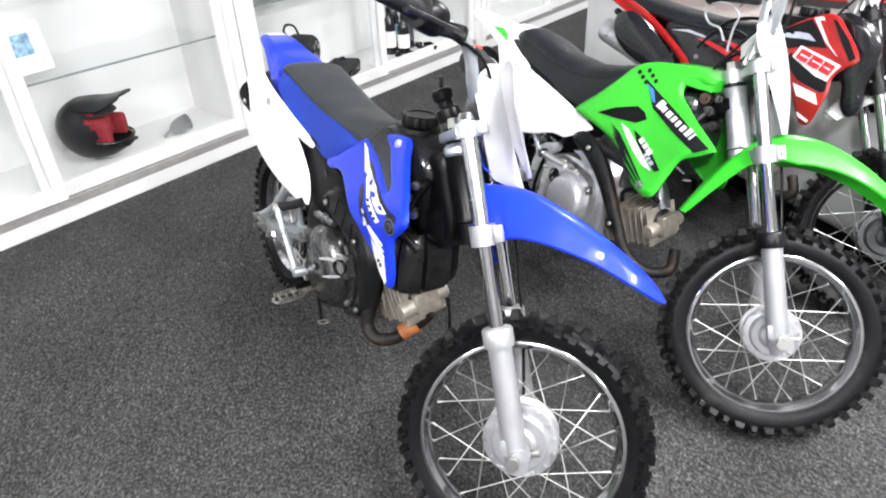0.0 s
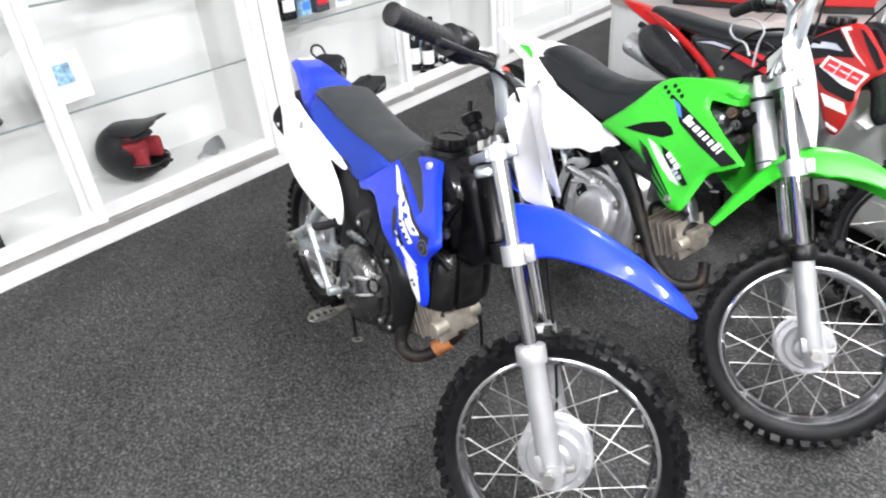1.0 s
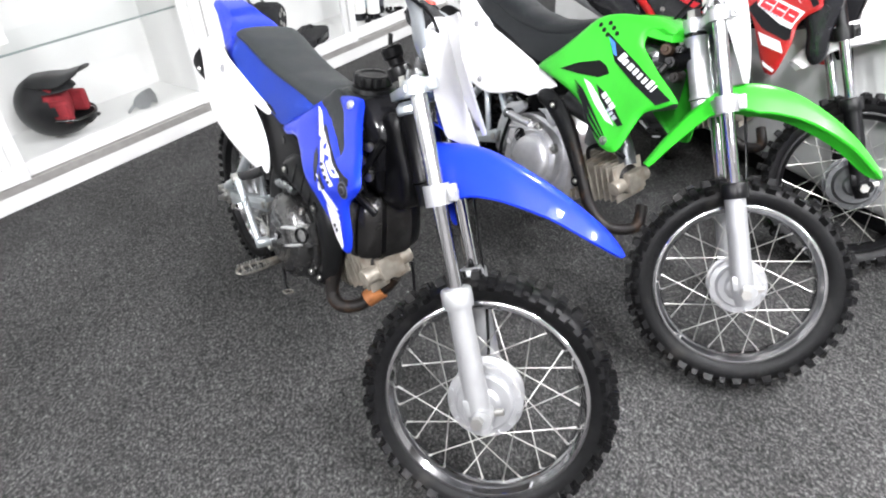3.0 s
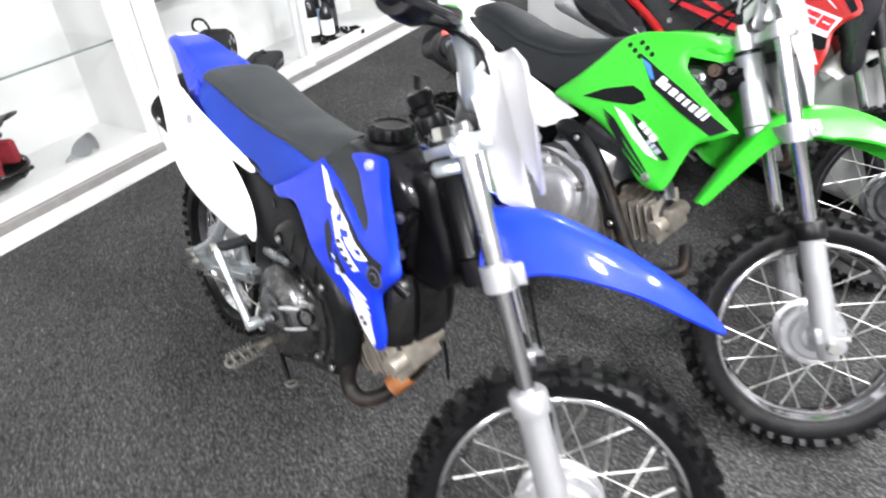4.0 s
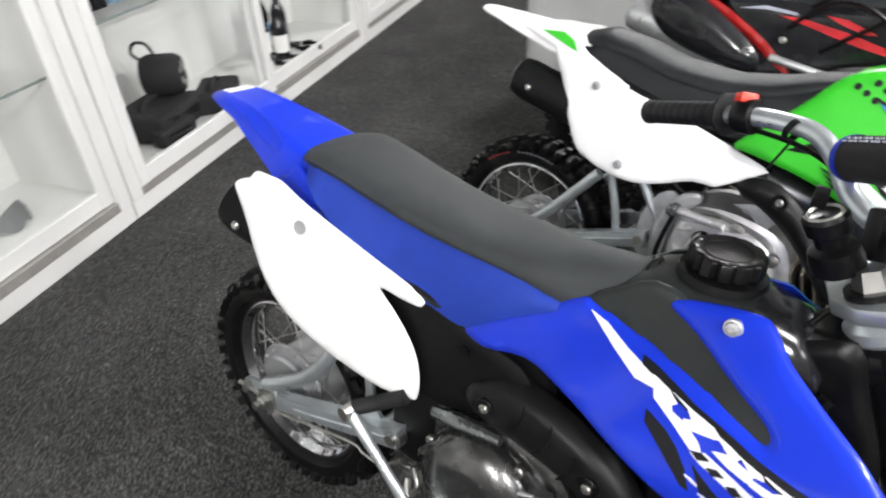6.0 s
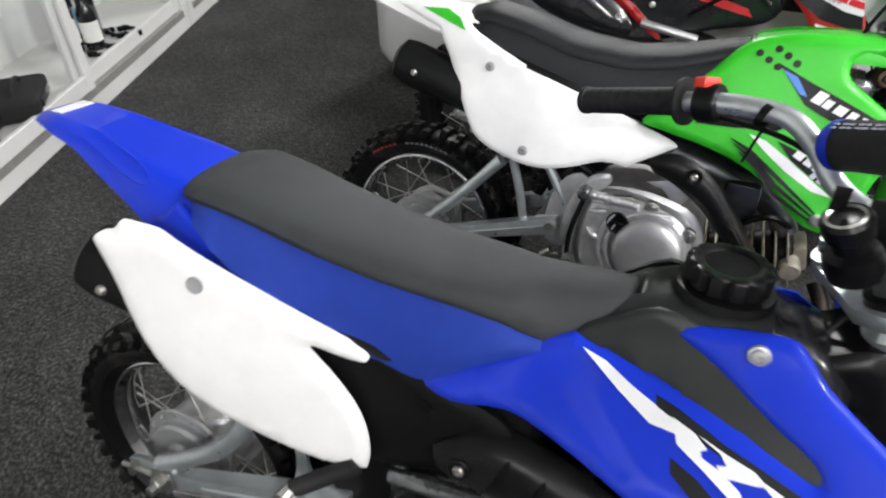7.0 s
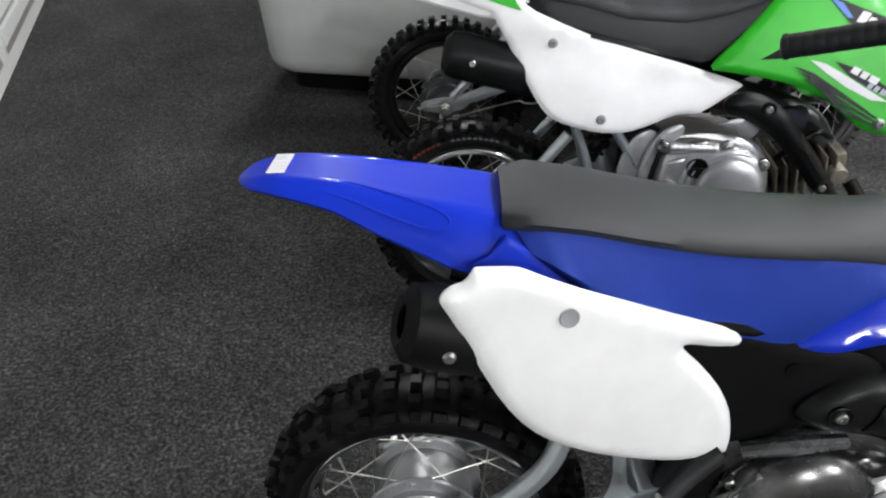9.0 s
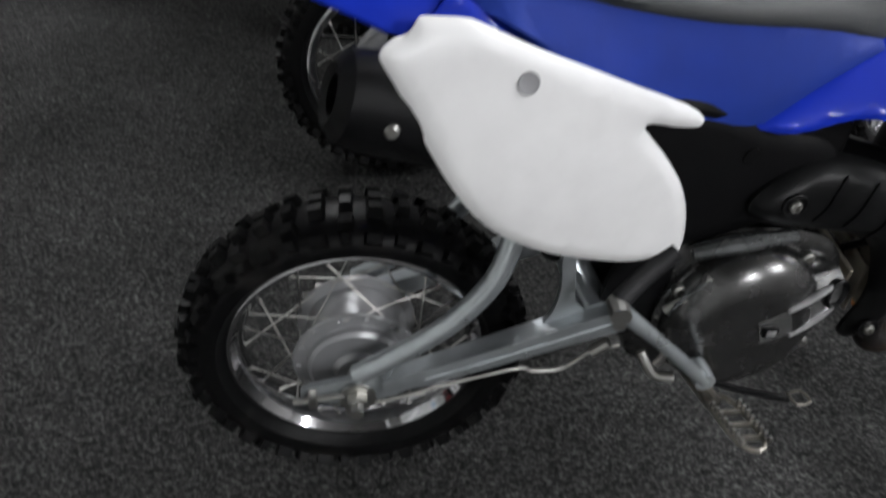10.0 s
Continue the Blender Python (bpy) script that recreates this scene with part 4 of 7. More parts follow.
def footrests(bike, s):
    for side in (-1, 1):
        bm = bmesh.new()
        tube(bm, [(0.4, side * 0.06, 0.232), (0.415, side * 0.15, 0.232)], 0.0105, 10, 1)
        for dx in (-0.016, 0.016):
            tube(bm, [(0.415 + dx * 0.6, side * 0.14, 0.234), (0.422 + dx, side * 0.158, 0.236), (0.43 + dx, side * 0.21, 0.238), (0.432, side * 0.222, 0.238)], 0.003, 8, 2)
        for k in range(3):
            block(bm, (0.424 + 0.004 * k, side * (0.168 + 0.018 * k), 0.237), (0.032, 0.004, 0.006))
        rest = part("footrest", bm, WORN, bike, "worn serrated metal footrest")
        bm = bmesh.new()
        block(bm, (0, 0, 0), (0.004, 0.0035, 0.008))
        tooth = None
        for k in range(8):
            for dx in (-0.016, 0.016):
                at = Matrix.Translation((0.4225 + 0.0013 * k + dx, side * (0.16 + 0.0075 * k), 0.243))
                if tooth is None:
                    tooth = part("tooth", bm, STEEL, rest, "", flat=True)
                    tooth.matrix_basis = at
                else:
                    share(tooth, at, rest)
    bm = bmesh.new()
    tube(bm, [(0.40, -0.1, 0.23), (0.46, -0.12, 0.218), (0.52, -0.14, 0.214)], 0.0045, 8, 4)
    pedal = part("brake_pedal", bm, BLACK, bike, "black rear brake pedal")
    bm = bmesh.new()
    tube(bm, [(0.522, -0.133, 0.216), (0.538, -0.132, 0.219), (0.541, -0.15, 0.221), (0.524, -0.151, 0.218), (0.522, -0.134, 0.216)], 0.002, 6, 2)
    part("pedal_tip", bm, s["pedal"], pedal, "bare metal pedal tip")
    if s["kick"]:
        bm = bmesh.new()
        tube(bm, [(0.395, -0.12, 0.275), (0.389, -0.15, 0.277), (0.33, -0.15, 0.337), (0.269, -0.15, 0.395)], [0.0095, 0.0085, 0.0075, 0.0095], 12, 1)
        lathe(bm, [(0, -0.014), (0.0115, -0.014), (0.0125, 0.0), (0.0115, 0.014), (0, 0.014)], 16, turned((0.39, -0.142, 0.277), (0, 1, 0)))
        lever = part("kick_lever", bm, SWING, bike, "silver kick-start lever folded back")
        bm = bmesh.new()
        tube(bm, [(0.27, -0.143, 0.397), (0.3, -0.122, 0.41), (0.335, -0.108, 0.432)], 0.011, 12, 2)
        part("kick_pedal_rubber", bm, GRIP, lever)
        bm = bmesh.new()
        lathe(bm, [(0, -0.012), (0.011, -0.012), (0.011, 0.012), (0, 0.012)], 10, turned((0.269, -0.15, 0.395), (0.1, 1, 0)))
        part("kick_joint", bm, STEEL, lever)
    bm = bmesh.new()
    tube(bm, [(0.39, 0.075, 0.24), (0.36, 0.17, 0.08), (0.355, 0.19, 0.032)], 0.009, 10, 1)
    block(bm, (0.355, 0.192, 0.03), (0.05, 0.035, 0.006), Matrix.Identity(4), 0.002)
    part("side_stand", bm, BLACK, bike, "black steel side stand")


def exhaust(bike, s):
    bm = bmesh.new()
    tube(bm, s["header"], [0.014, 0.014, 0.014, 0.015, 0.016, 0.017, 0.018], 14, 5)
    hd = part("exhaust_pipe", bm, PIPE, bike, "scorched dark exhaust header pipe")
    bm = bmesh.new()
    c0, c1 = Vector(s["muffler"][0]), Vector(s["muffler"][1])
    r = s["muffler"][2]
    d = (c1 - c0)
    lathe(bm, [(0, 0), (r * 0.45, 0), (r * 0.8, 0.02), (r, 0.05), (r, d.length - 0.03), (r * 0.92, d.length - 0.01), (r * 0.6, d.length), (r * 0.4, d.length - 0.004), (r * 0.38, d.length - 0.03), (0, d.length - 0.03)], 28, turned(c0, d))
    mf = part("muffler", bm, s["muffler_mat"], bike, s["muffler_label"])
    bm = bmesh.new()
    p = c0.lerp(c1, 0.82)
    lathe(bm, [(0, -0.004), (0.0065, -0.004), (0.0065, 0.002), (0.0045, 0.0045), (0, 0.0045)], 12, turned((p.x, p.y - r, p.z), (0, -1, 0)))
    part("muffler_bolt", bm, STEEL, mf)
    if s["shield"]:
        bm = bmesh.new()
        sheet(bm, s["shield"], s["shield_w"], -1, 0.005, 0.016, 0.014, 0.02)
        sh = part("heat_shield", bm, SHIELD, hd, "dark slotted exhaust heat shield")
        for x, z in s["shield_bolts"]:
            # black ring in place of the shade sunk around each bolt
            bm = bmesh.new()
            lathe(bm, [(0, -0.002), (0.0135, -0.002), (0.0135, 0.0015), (0.0125, 0.0022), (0.007, 0.0012)], 18, turned((x, -s["shield_w"](x, z), z), (0, -1, 0)), ends=False)
            part("bolt_recess_shade", bm, BLACK, sh)
            bm = bmesh.new()
            lathe(bm, [(0, -0.002), (0.0065, -0.002), (0.0065, 0.004), (0.005, 0.006), (0.0028, 0.006), (0.0025, 0.003), (0, 0.003)], 14, turned((x, -s["shield_w"](x, z), z), (0, -1, 0)))
            part("shield_bolt", bm, STEEL, sh)
        for x, z in s["shield_slots"]:
            bm = bmesh.new()
            sheet(bm, [(x - 0.012, z - 0.027), (x + 0.002, z - 0.014), (x + 0.009, z + 0.004), (x + 0.009, z + 0.024), (x + 0.001, z + 0.008), (x - 0.004, z - 0.01)], s["shield_w"], -1, 0.002, 0.02, lift=0.002)
            part("shield_slot", bm, BLACK, sh)


def over_pipe(x, z):
    """Half-width of a shield bowed over the header pipe."""
    line = ((0.42, 0.478), (0.5, 0.473), (0.57, 0.455), (0.62, 0.415), (0.635, 0.36), (0.618, 0.275))
    near = 1.0
    for (ax, az), (bx, bz) in zip(line, line[1:]):
        t = max(0.0, min(1.0, ((x - ax) * (bx - ax) + (z - az) * (bz - az)) / ((bx - ax) ** 2 + (bz - az) ** 2)))
        near = min(near, math.hypot(ax + t * (bx - ax) - x, az + t * (bz - az) - z))
    return 0.068 + 0.034 * math.sqrt(max(0.0, 1 - (near / 0.056) ** 2))


def fuel_cap(bike, p, mat=None):
    bm = bmesh.new()
    x, y, z = p
    rings = []
    for lvl, r, lobes in ((-0.014, 0.044, 0), (-0.006, 0.042, 0), (-0.004, 0.033, 0.0), (-0.002, 0.037, 1.4), (0.013, 0.037, 1.4), (0.0155, 0.0355, 1.2), (0.0165, 0.033, 0.5), (0.016, 0.024, 0), (0.0145, 0.022, 0), (0.0145, 0.004, 0)):
        rings.append([Vector((x + (r - 0.003 * lobes * (k % 4 == 0)) * math.cos(2 * math.pi * k / 48), y + (r - 0.003 * lobes * (k % 4 == 0)) * math.sin(2 * math.pi * k / 48), z + lvl)) for k in range(48)])
    loft(bm, rings)
    return part("fuel_cap", bm, mat or BLACK, bike, "black ribbed fuel cap")


def panel_bolt(parent, x, side_y, z, r=0.009, mat=None):
    bm = bmesh.new()
    sgn = 1 if side_y > 0 else -1
    lathe(bm, [(0, -0.003), (r * 1.25, -0.003), (r * 1.25, 0.001), (r, 0.0015), (r * 0.9, 0.005), (r * 0.45, 0.0055), (r * 0.4, 0.002), (0, 0.002)], 16, turned((x, side_y, z), (0, sgn, 0.1)))
    return part("panel_bolt", bm, mat or STEEL, parent)


def decal(parent, name, outline, width, mat, lift=0.0009, n=1, side=-1, step=0.018, label=""):
    bm = bmesh.new()
    sheet(bm, outline, width, side, 0.0012, step, lift=lift, n=n)
    return part(name, bm, mat, parent, label, flat=False)


def bars(parent, start, along, across, widths, gaps, width, mat, side, lift=0.0018, slant=0.35):
    """A row of slanted blocks in place of lettering: start, unit direction along, letter height across."""
    a, c = Vector(along), Vector(across)
    pos = 0.0
    for w in widths:
        p0 = Vector(start) + a * pos
        q = [p0, p0 + a * w, p0 + a * (w + c.length * slant) + c, p0 + a * (c.length * slant) + c]
        decal(parent, "letter_block", [(v.x, v.y) for v in q], width, mat, lift, 1, side, 0.02)
        pos += w + gaps


def bike_base(name, at, azimuth, lean, label):
    az, le = radians(azimuth), radians(lean)
    f = Vector((math.cos(az), math.sin(az), 0))
    l = Vector((-math.sin(az), math.cos(az), 0)) * math.cos(le) - Vector((0, 0, math.sin(le)))
    u = f.cross(l)
    e = new(name)
    e.matrix_world = Matrix(((f.x, l.x, u.x, at[0]), (f.y, l.y, u.y, at[1]), (f.z, l.z, u.z, at[2]), (0, 0, 0, 1)))
    e.empty_display_size = 0.1
    return tagged(e, label, "motorcycle", "row of motorcycles")


def running_gear(bike, s, steer):
    turn = steering(steer)
    wheel("front_wheel", bike, turn @ Matrix.Translation(AXLE_F), R_FRONT, s.get("rim_front", 0.183), 0.07, s.get("hub_front", 0.067), 0.075, s["rim"], s["hub"], 28, s["disc"], s["rim_label"])
    wheel("rear_wheel", bike, Matrix.Translation((0, 0, R_REAR)), R_REAR, 0.158, 0.088, s.get("hub_rear", 0.07), 0.1, s["rim"], s["hub"], 28, s["disc"], s["rim_label"])
    fork(bike, turn, s)
    handlebar(bike, turn, s)
    number_plate(bike, turn, s)
    frame_tubes(bike, s)
    engine(bike, s)
    swingarm(bike, s)
    footrests(bike, s)
    exhaust(bike, s)
    return turn


def front_fender(bike, turn, s):
    bm = bmesh.new()
    mudguard(bm, [(x, 0, z) for x, z in s["ff_spine"]], s["ff_w"], s["ff_d"], ridge=0.003)
    return part("front_fender", bm, s["colour"], bike, s["ff_label"], turn)


def clutter(bike, z0, mats):
    """Brackets, connectors and hoses between the tank and the engine."""
    random.seed(7)
    for k in range(10):
        bm = bmesh.new()
        block(bm, (0, 0, 0), (random.uniform(0.025, 0.05), random.uniform(0.014, 0.026), random.uniform(0.014, 0.026)), Matrix.Translation((0.67 + 0.02 * (k % 4), -0.05 - 0.008 * (k % 3), z0 + 0.012 * k)) @ Matrix.Rotation(random.uniform(-0.6, 0.6), 4, "Y"), 0.005)
        part("bracket", bm, mats[k % 3], bike)
    for pts, r in (([(0.7, -0.06, 0.54), (0.74, -0.07, 0.58), (0.77, -0.05, 0.64)], 0.008), ([(0.66, -0.07, 0.52), (0.72, -0.08, 0.53), (0.77, -0.06, 0.5)], 0.007), ([(0.69, -0.06, 0.64), (0.72, -0.075, 0.6), (0.73, -0.06, 0.53)], 0.005)):
        bm = bmesh.new()
        tube(bm, pts, r, 8, 3)
        part("hose", bm, BLACK, bike, "black rubber hose")
    bm = bmesh.new()
    block(bm, (0.71, 0.0, 0.575), (0.1, 0.1, 0.09), Matrix.Identity(4), 0.015, 3)
    part("coil_housing", bm, mats[0], bike)


# ---- blue motorcycle
def blue_bike():
    bike = bike_base("dirt_bike", (-0.483, 1.699, 0.0), -57, 9, "blue and white off-road motorcycle leaning on its side stand")
    s = dict(rim=CHROME, rim_label="chrome steel rim", hub=HUB, disc=False, dome=True, carb=BLACK, hub_rear=0.078, seal=SILVER, bar_clamp=BLACK, head=BLACK, bar_rise=0.0, plate_q=0.12, fairing=True, top_plate=True, pad=True, case=CASE_BLUE, clutch=(0.462, 0.31), hole=(0.532, 0.366), rail=BLACK, plate=BLACK, brace="arc", kick=True, pedal=WORN,
             header=[(0.72, 0.02, 0.315), (0.705, 0.01, 0.285), (0.685, -0.01, 0.258), (0.685, -0.045, 0.243), (0.668, -0.08, 0.243), (0.635, -0.085, 0.265), (0.635, -0.07, 0.35), (0.6, -0.065, 0.43), (0.52, -0.06, 0.47), (0.4, -0.06, 0.49), (0.25, -0.06, 0.515)],
             muffler=((0.27, -0.06, 0.515), (0.0, -0.115, 0.618), 0.042), muffler_mat=TANK, muffler_label="matt black cylindrical muffler",
             shield=[(0.415, 0.478), (0.437, 0.5), (0.475, 0.521), (0.525, 0.513), (0.58, 0.494), (0.625, 0.468), (0.655, 0.435), (0.668, 0.4), (0.664, 0.35), (0.645, 0.3), (0.615, 0.262), (0.595, 0.272), (0.605, 0.32), (0.602, 0.36), (0.575, 0.41), (0.51, 0.427), (0.455, 0.437), (0.42, 0.455)],
             shield_w=over_pipe, shield_bolts=((0.452, 0.477), (0.594, 0.445), (0.615, 0.29)), shield_slots=((0.492, 0.482), (0.53, 0.472), (0.565, 0.452)),
             colour=BLUE, ff_label="long blue plastic front fender",
             ff_spine=[(0.84, 0.655), (0.915, 0.667), (0.99, 0.655), (1.08, 0.627), (1.155, 0.594), (1.19, 0.571), (1.204, 0.558)], ff_w=[0.05, 0.06, 0.064, 0.062, 0.054, 0.04, 0.014], ff_d=[0.085, 0.085, 0.06, 0.038, 0.024, 0.012, 0.004])
    turn = running_gear(bike, s, 44)
    front_fender(bike, turn, s)
    # seat
    seat(bike, curve([0.085, 0.13, 0.2, 0.3, 0.4, 0.48, 0.54, 0.58], [0.702, 0.706, 0.697, 0.678, 0.668, 0.672, 0.68, 0.684]),
         curve([0.085, 0.13, 0.18, 0.231, 0.281, 0.329, 0.377, 0.423, 0.467, 0.5, 0.58], [0.694, 0.7, 0.692, 0.68, 0.67, 0.662, 0.657, 0.654, 0.648, 0.636, 0.615]),
         curve([0.085, 0.125, 0.145, 0.197, 0.251, 0.303, 0.349, 0.4, 0.45, 0.5, 0.54, 0.58], [0.67, 0.64, 0.622, 0.594, 0.578, 0.566, 0.56, 0.556, 0.59, 0.618, 0.62, 0.6]),
         curve([0.085, 0.13, 0.3, 0.45, 0.58], [0.06, 0.075, 0.068, 0.06, 0.05]), curve([0.085, 0.13, 0.2, 0.28, 0.34, 0.4, 0.5, 0.58], [0.075, 0.1, 0.1, 0.088, 0.08, 0.08, 0.065, 0.05]), 0.1, 0.578,
         VINYL, BLUE_VINYL, "dark grey textured seat cover", "long seat with blue vinyl sides")
    # rear fender
    bm = bmesh.new()
    mudguard(bm, [(0.2, 0, 0.675), (0.12, 0, 0.69), (0.06, 0, 0.703), (0.0, 0, 0.713), (-0.06, 0, 0.725), (-0.115, 0, 0.73), (-0.15, 0, 0.726), (-0.165, 0, 0.72)],
             [0.084, 0.086, 0.08, 0.066, 0.055, 0.047, 0.034, 0.012], [0.05, 0.056, 0.05, 0.036, 0.02, 0.012, 0.006, 0.003], ridge=0.0025, cols=28, power=5)
    rf = part("rear_fender", bm, BLUE, bike, "pointed blue plastic rear fender")
    fx = [-0.165, -0.15, -0.115, -0.06, 0.0, 0.06, 0.12, 0.2]
    fz = curve(fx, [0.72, 0.726, 0.73, 0.725, 0.713, 0.703, 0.69, 0.675])
    fw, fd = curve(fx, [0.012, 0.034, 0.047, 0.055, 0.066, 0.08, 0.086, 0.084]), curve(fx, [0.003, 0.006, 0.012, 0.02, 0.036, 0.05, 0.056, 0.05])
    for side in (-1, 1):
        bm = bmesh.new()
        sheet(bm, [(0.07, 0.658), (0.086, 0.667), (0.1, 0.682), (0.108, 0.684), (0.138, 0.66), (0.168, 0.63), (0.15, 0.626), (0.11, 0.64)], lambda x, z: 0.08 + 0.2 * max(0.0, 0.69 - z), side, 0.004, 0.012, 0.002, 0.006, n=2)
        part("fender_flank", bm, BLUE, rf)
        bead = []
        for x, u in ((-0.1, 0.5), (-0.05, 0.56), (0.0, 0.62), (0.035, 0.68), (0.05, 0.76), (0.04, 0.85), (0.0, 0.87), (-0.05, 0.84), (-0.09, 0.8)):
            rise = 0.0025 * min(1.0, fw(x) / 0.06) ** 3 * math.exp(-((u - 0.62) / 0.13) ** 2)
            bead.append((x, side * u * fw(x), fz(x) - fd(x) * u ** 5 + rise + 0.0002))
        bm = bmesh.new()
        tube(bm, bead, [0.0005, 0.0012, 0.0013, 0.0013, 0.0013, 0.0012, 0.0005], 8, 4)
        part("embossed_rib", bm, BLUE, rf)
    bm = bmesh.new()
    for k in range(6):
        block(bm, (-0.122, -0.02 + 0.008 * k, 0.7314), (0.018, 0.0068, 0.0012), Matrix.Identity(4))
    part("fender_sticker", bm, DECAL_WHITE, rf, "small white sticker", flat=True)

    def white_w(x, z):
        return 0.122 - 0.205 * (x - 0.16) - 0.12 * (z - 0.62) - 0.15 * max(0, z - 0.655) + 0.01 * math.exp(-((x - 0.15) / 0.12) ** 2 - ((z - 0.54) / 0.08) ** 2)

    outline = [(0.0413, 0.6564), (0.0462, 0.6622), (0.0529, 0.6657), (0.0617, 0.6676), (0.0675, 0.6728), (0.0714, 0.6782), (0.0763, 0.6789), (0.093, 0.6772), (0.1118, 0.6745), (0.1299, 0.6659), (0.1694, 0.6477), (0.2096, 0.6306), (0.2658, 0.6066), (0.32, 0.5832), (0.3363, 0.5719), (0.338, 0.5653), (0.3314, 0.5621), (0.3063, 0.5665),
               (0.2836, 0.5727), (0.2761, 0.5687), (0.2986, 0.5443), (0.324, 0.5113), (0.3389, 0.4804), (0.3451, 0.4487), (0.3438, 0.4295), (0.3374, 0.4248), (0.2928, 0.4249), (0.2504, 0.4354), (0.2008, 0.454), (0.1619, 0.4755), (0.1307, 0.4998), (0.1049, 0.5316), (0.0799, 0.5751), (0.0572, 0.6236), (0.044, 0.6481)]
    insert = [(0.26, 0.575), (0.345, 0.575), (0.42, 0.55), (0.48, 0.535), (0.5, 0.5), (0.46, 0.45), (0.4, 0.425), (0.34, 0.41), (0.31, 0.43), (0.28, 0.5)]
    for side in (-1, 1):
        bm = bmesh.new()
        sheet(bm, outline, white_w if side < 0 else lambda x, z: white_w(x, z) - 0.035, side, 0.004, 0.012, 0.006, 0.014, n=2)
        wp = part("side_panel", bm, WHITE, bike, "white plastic side panel", sharp=50)
        hx, hz = 0.159, 0.626
        slope = (-(white_w(hx + 0.004, hz) - white_w(hx - 0.004, hz)) / 0.008, side, -(white_w(hx, hz + 0.004) - white_w(hx, hz - 0.004)) / 0.008)
        # flat grey disc, its tone standing for the shade inside the hole
        bm = bmesh.new()
        lathe(bm, [(0.0098, -0.001), (0.0096, 0.0009), (0.009, 0.0013), (0.0084, 0.0009), (0.007, 0.0004), (0.0, 0.0003)], 24, turned((hx, side * (white_w(hx, hz) + 0.0006 - (0.035 if side > 0 else 0.0)), hz), slope))
        part("panel_hole", bm, HOLE, wp, "fixing hole, its shade put in as a grey disc")
        bm = bmesh.new()
        sheet(bm, insert, lambda x, z: 0.082, side, 0.006, 0.02, 0.006, 0.02)
        cover = part("black_side_cover", bm, TANK, bike, "black plastic airbox side cover")
        bm = bmesh.new()
        lathe(bm, [(0, -0.002), (0.009, -0.002), (0.009, 0.001), (0, 0.0005)], 14, turned((0.402, side * 0.083, 0.525), (0, side, 0)))
        part("cover_hole", bm, BLACK, cover)
    # added block, shuts off the view through to the far side panel
    bm = bmesh.new()
    block(bm, (0.41, 0, 0.5), (0.22, 0.13, 0.11), Matrix.Identity(4), 0.02, 3)
    part("airbox", bm, TANK, bike, "black block added to fill the dark gap under the seat")
    # tank cover between the shrouds
    bm = bmesh.new()
    rings = []
    for x, zt, w, zl, wl in ((0.54, 0.655, 0.045, 0.6, 0.046), (0.56, 0.668, 0.05, 0.59, 0.05), (0.58, 0.684, 0.051, 0.575, 0.051), (0.605, 0.694, 0.052, 0.56, 0.052), (0.65, 0.698, 0.053, 0.55, 0.053), (0.69, 0.696, 0.053, 0.55, 0.054),
                             (0.73, 0.684, 0.05, 0.56, 0.054), (0.76, 0.66, 0.042, 0.58, 0.05)):
        rings.append([Vector((x, y, z)) for y, z in ((-wl, zl), (-wl, zl + 0.4 * (zt - zl)), (-w, zt - 0.022), (-w * 0.8, zt - 0.006), (-w * 0.4, zt), (0, zt + 0.001), (w * 0.4, zt), (w * 0.8, zt - 0.006), (w, zt - 0.022), (wl, zl + 0.4 * (zt - zl)), (wl, zl))])
    loft(bm, rings[:6])
    tank = part("fuel_tank", bm, TANK_GREY, bike, "dark grey plastic fuel tank", sharp=60)
    bm = bmesh.new()
    loft(bm, rings[5:])
    part("tank_front", bm, GLOSS, tank, "black front of the tank", sharp=60)
    fuel_cap(bike, (0.648, 0, 0.709))

    def shroud_w(x, z):
        v = 0.376 + 0.228 * x - 0.69 * z
        t = 0.146 - 0.05 * max(0, v - 0.15)
        k = 0.018
        h = max(0.0, min(1.0, 0.5 + 0.5 * (t - v) / k))
        v = t * (1 - h) + v * h - k * h * (1 - h)
        h = max(0.0, min(1.0, 0.5 + 0.5 * (v - 0.058) / k))
        return 0.058 * (1 - h) + v * h + k * h * (1 - h)

    def left_w(x, z):
        return shroud_w(x, z) - 0.026

    shroud = [(0.396, 0.557), (0.44, 0.588), (0.49, 0.62), (0.528, 0.6425), (0.5345, 0.6462), (0.539, 0.6468), (0.545, 0.6455), (0.57, 0.6425), (0.612, 0.637), (0.671, 0.629), (0.72, 0.619), (0.741, 0.616), (0.736, 0.626), (0.7, 0.64), (0.655, 0.66), (0.618, 0.677), (0.655, 0.69), (0.7, 0.697),
              (0.716, 0.69), (0.735, 0.673), (0.774, 0.653), (0.815, 0.633), (0.847, 0.607), (0.838, 0.585), (0.808, 0.55), (0.815, 0.5), (0.812, 0.465), (0.798, 0.452), (0.782, 0.462), (0.755, 0.487), (0.731, 0.502), (0.685, 0.523),
              (0.643, 0.538), (0.598, 0.551), (0.541, 0.562), (0.49, 0.566), (0.433, 0.551)]
    for side in (-1, 1):
        bm = bmesh.new()
        sheet(bm, [(0.53, 0.64), (0.57, 0.672), (0.6, 0.69), (0.64, 0.682), (0.7, 0.655), (0.75, 0.632), (0.77, 0.61), (0.73, 0.6), (0.67, 0.615), (0.6, 0.63)], lambda x, z: max(0.05, shroud_w(x, z) - 0.005), side, 0.006, 0.014, 0.004, 0.01, n=2)
        part("tank_side", bm, TANK_GREY, tank, "", sharp=60)
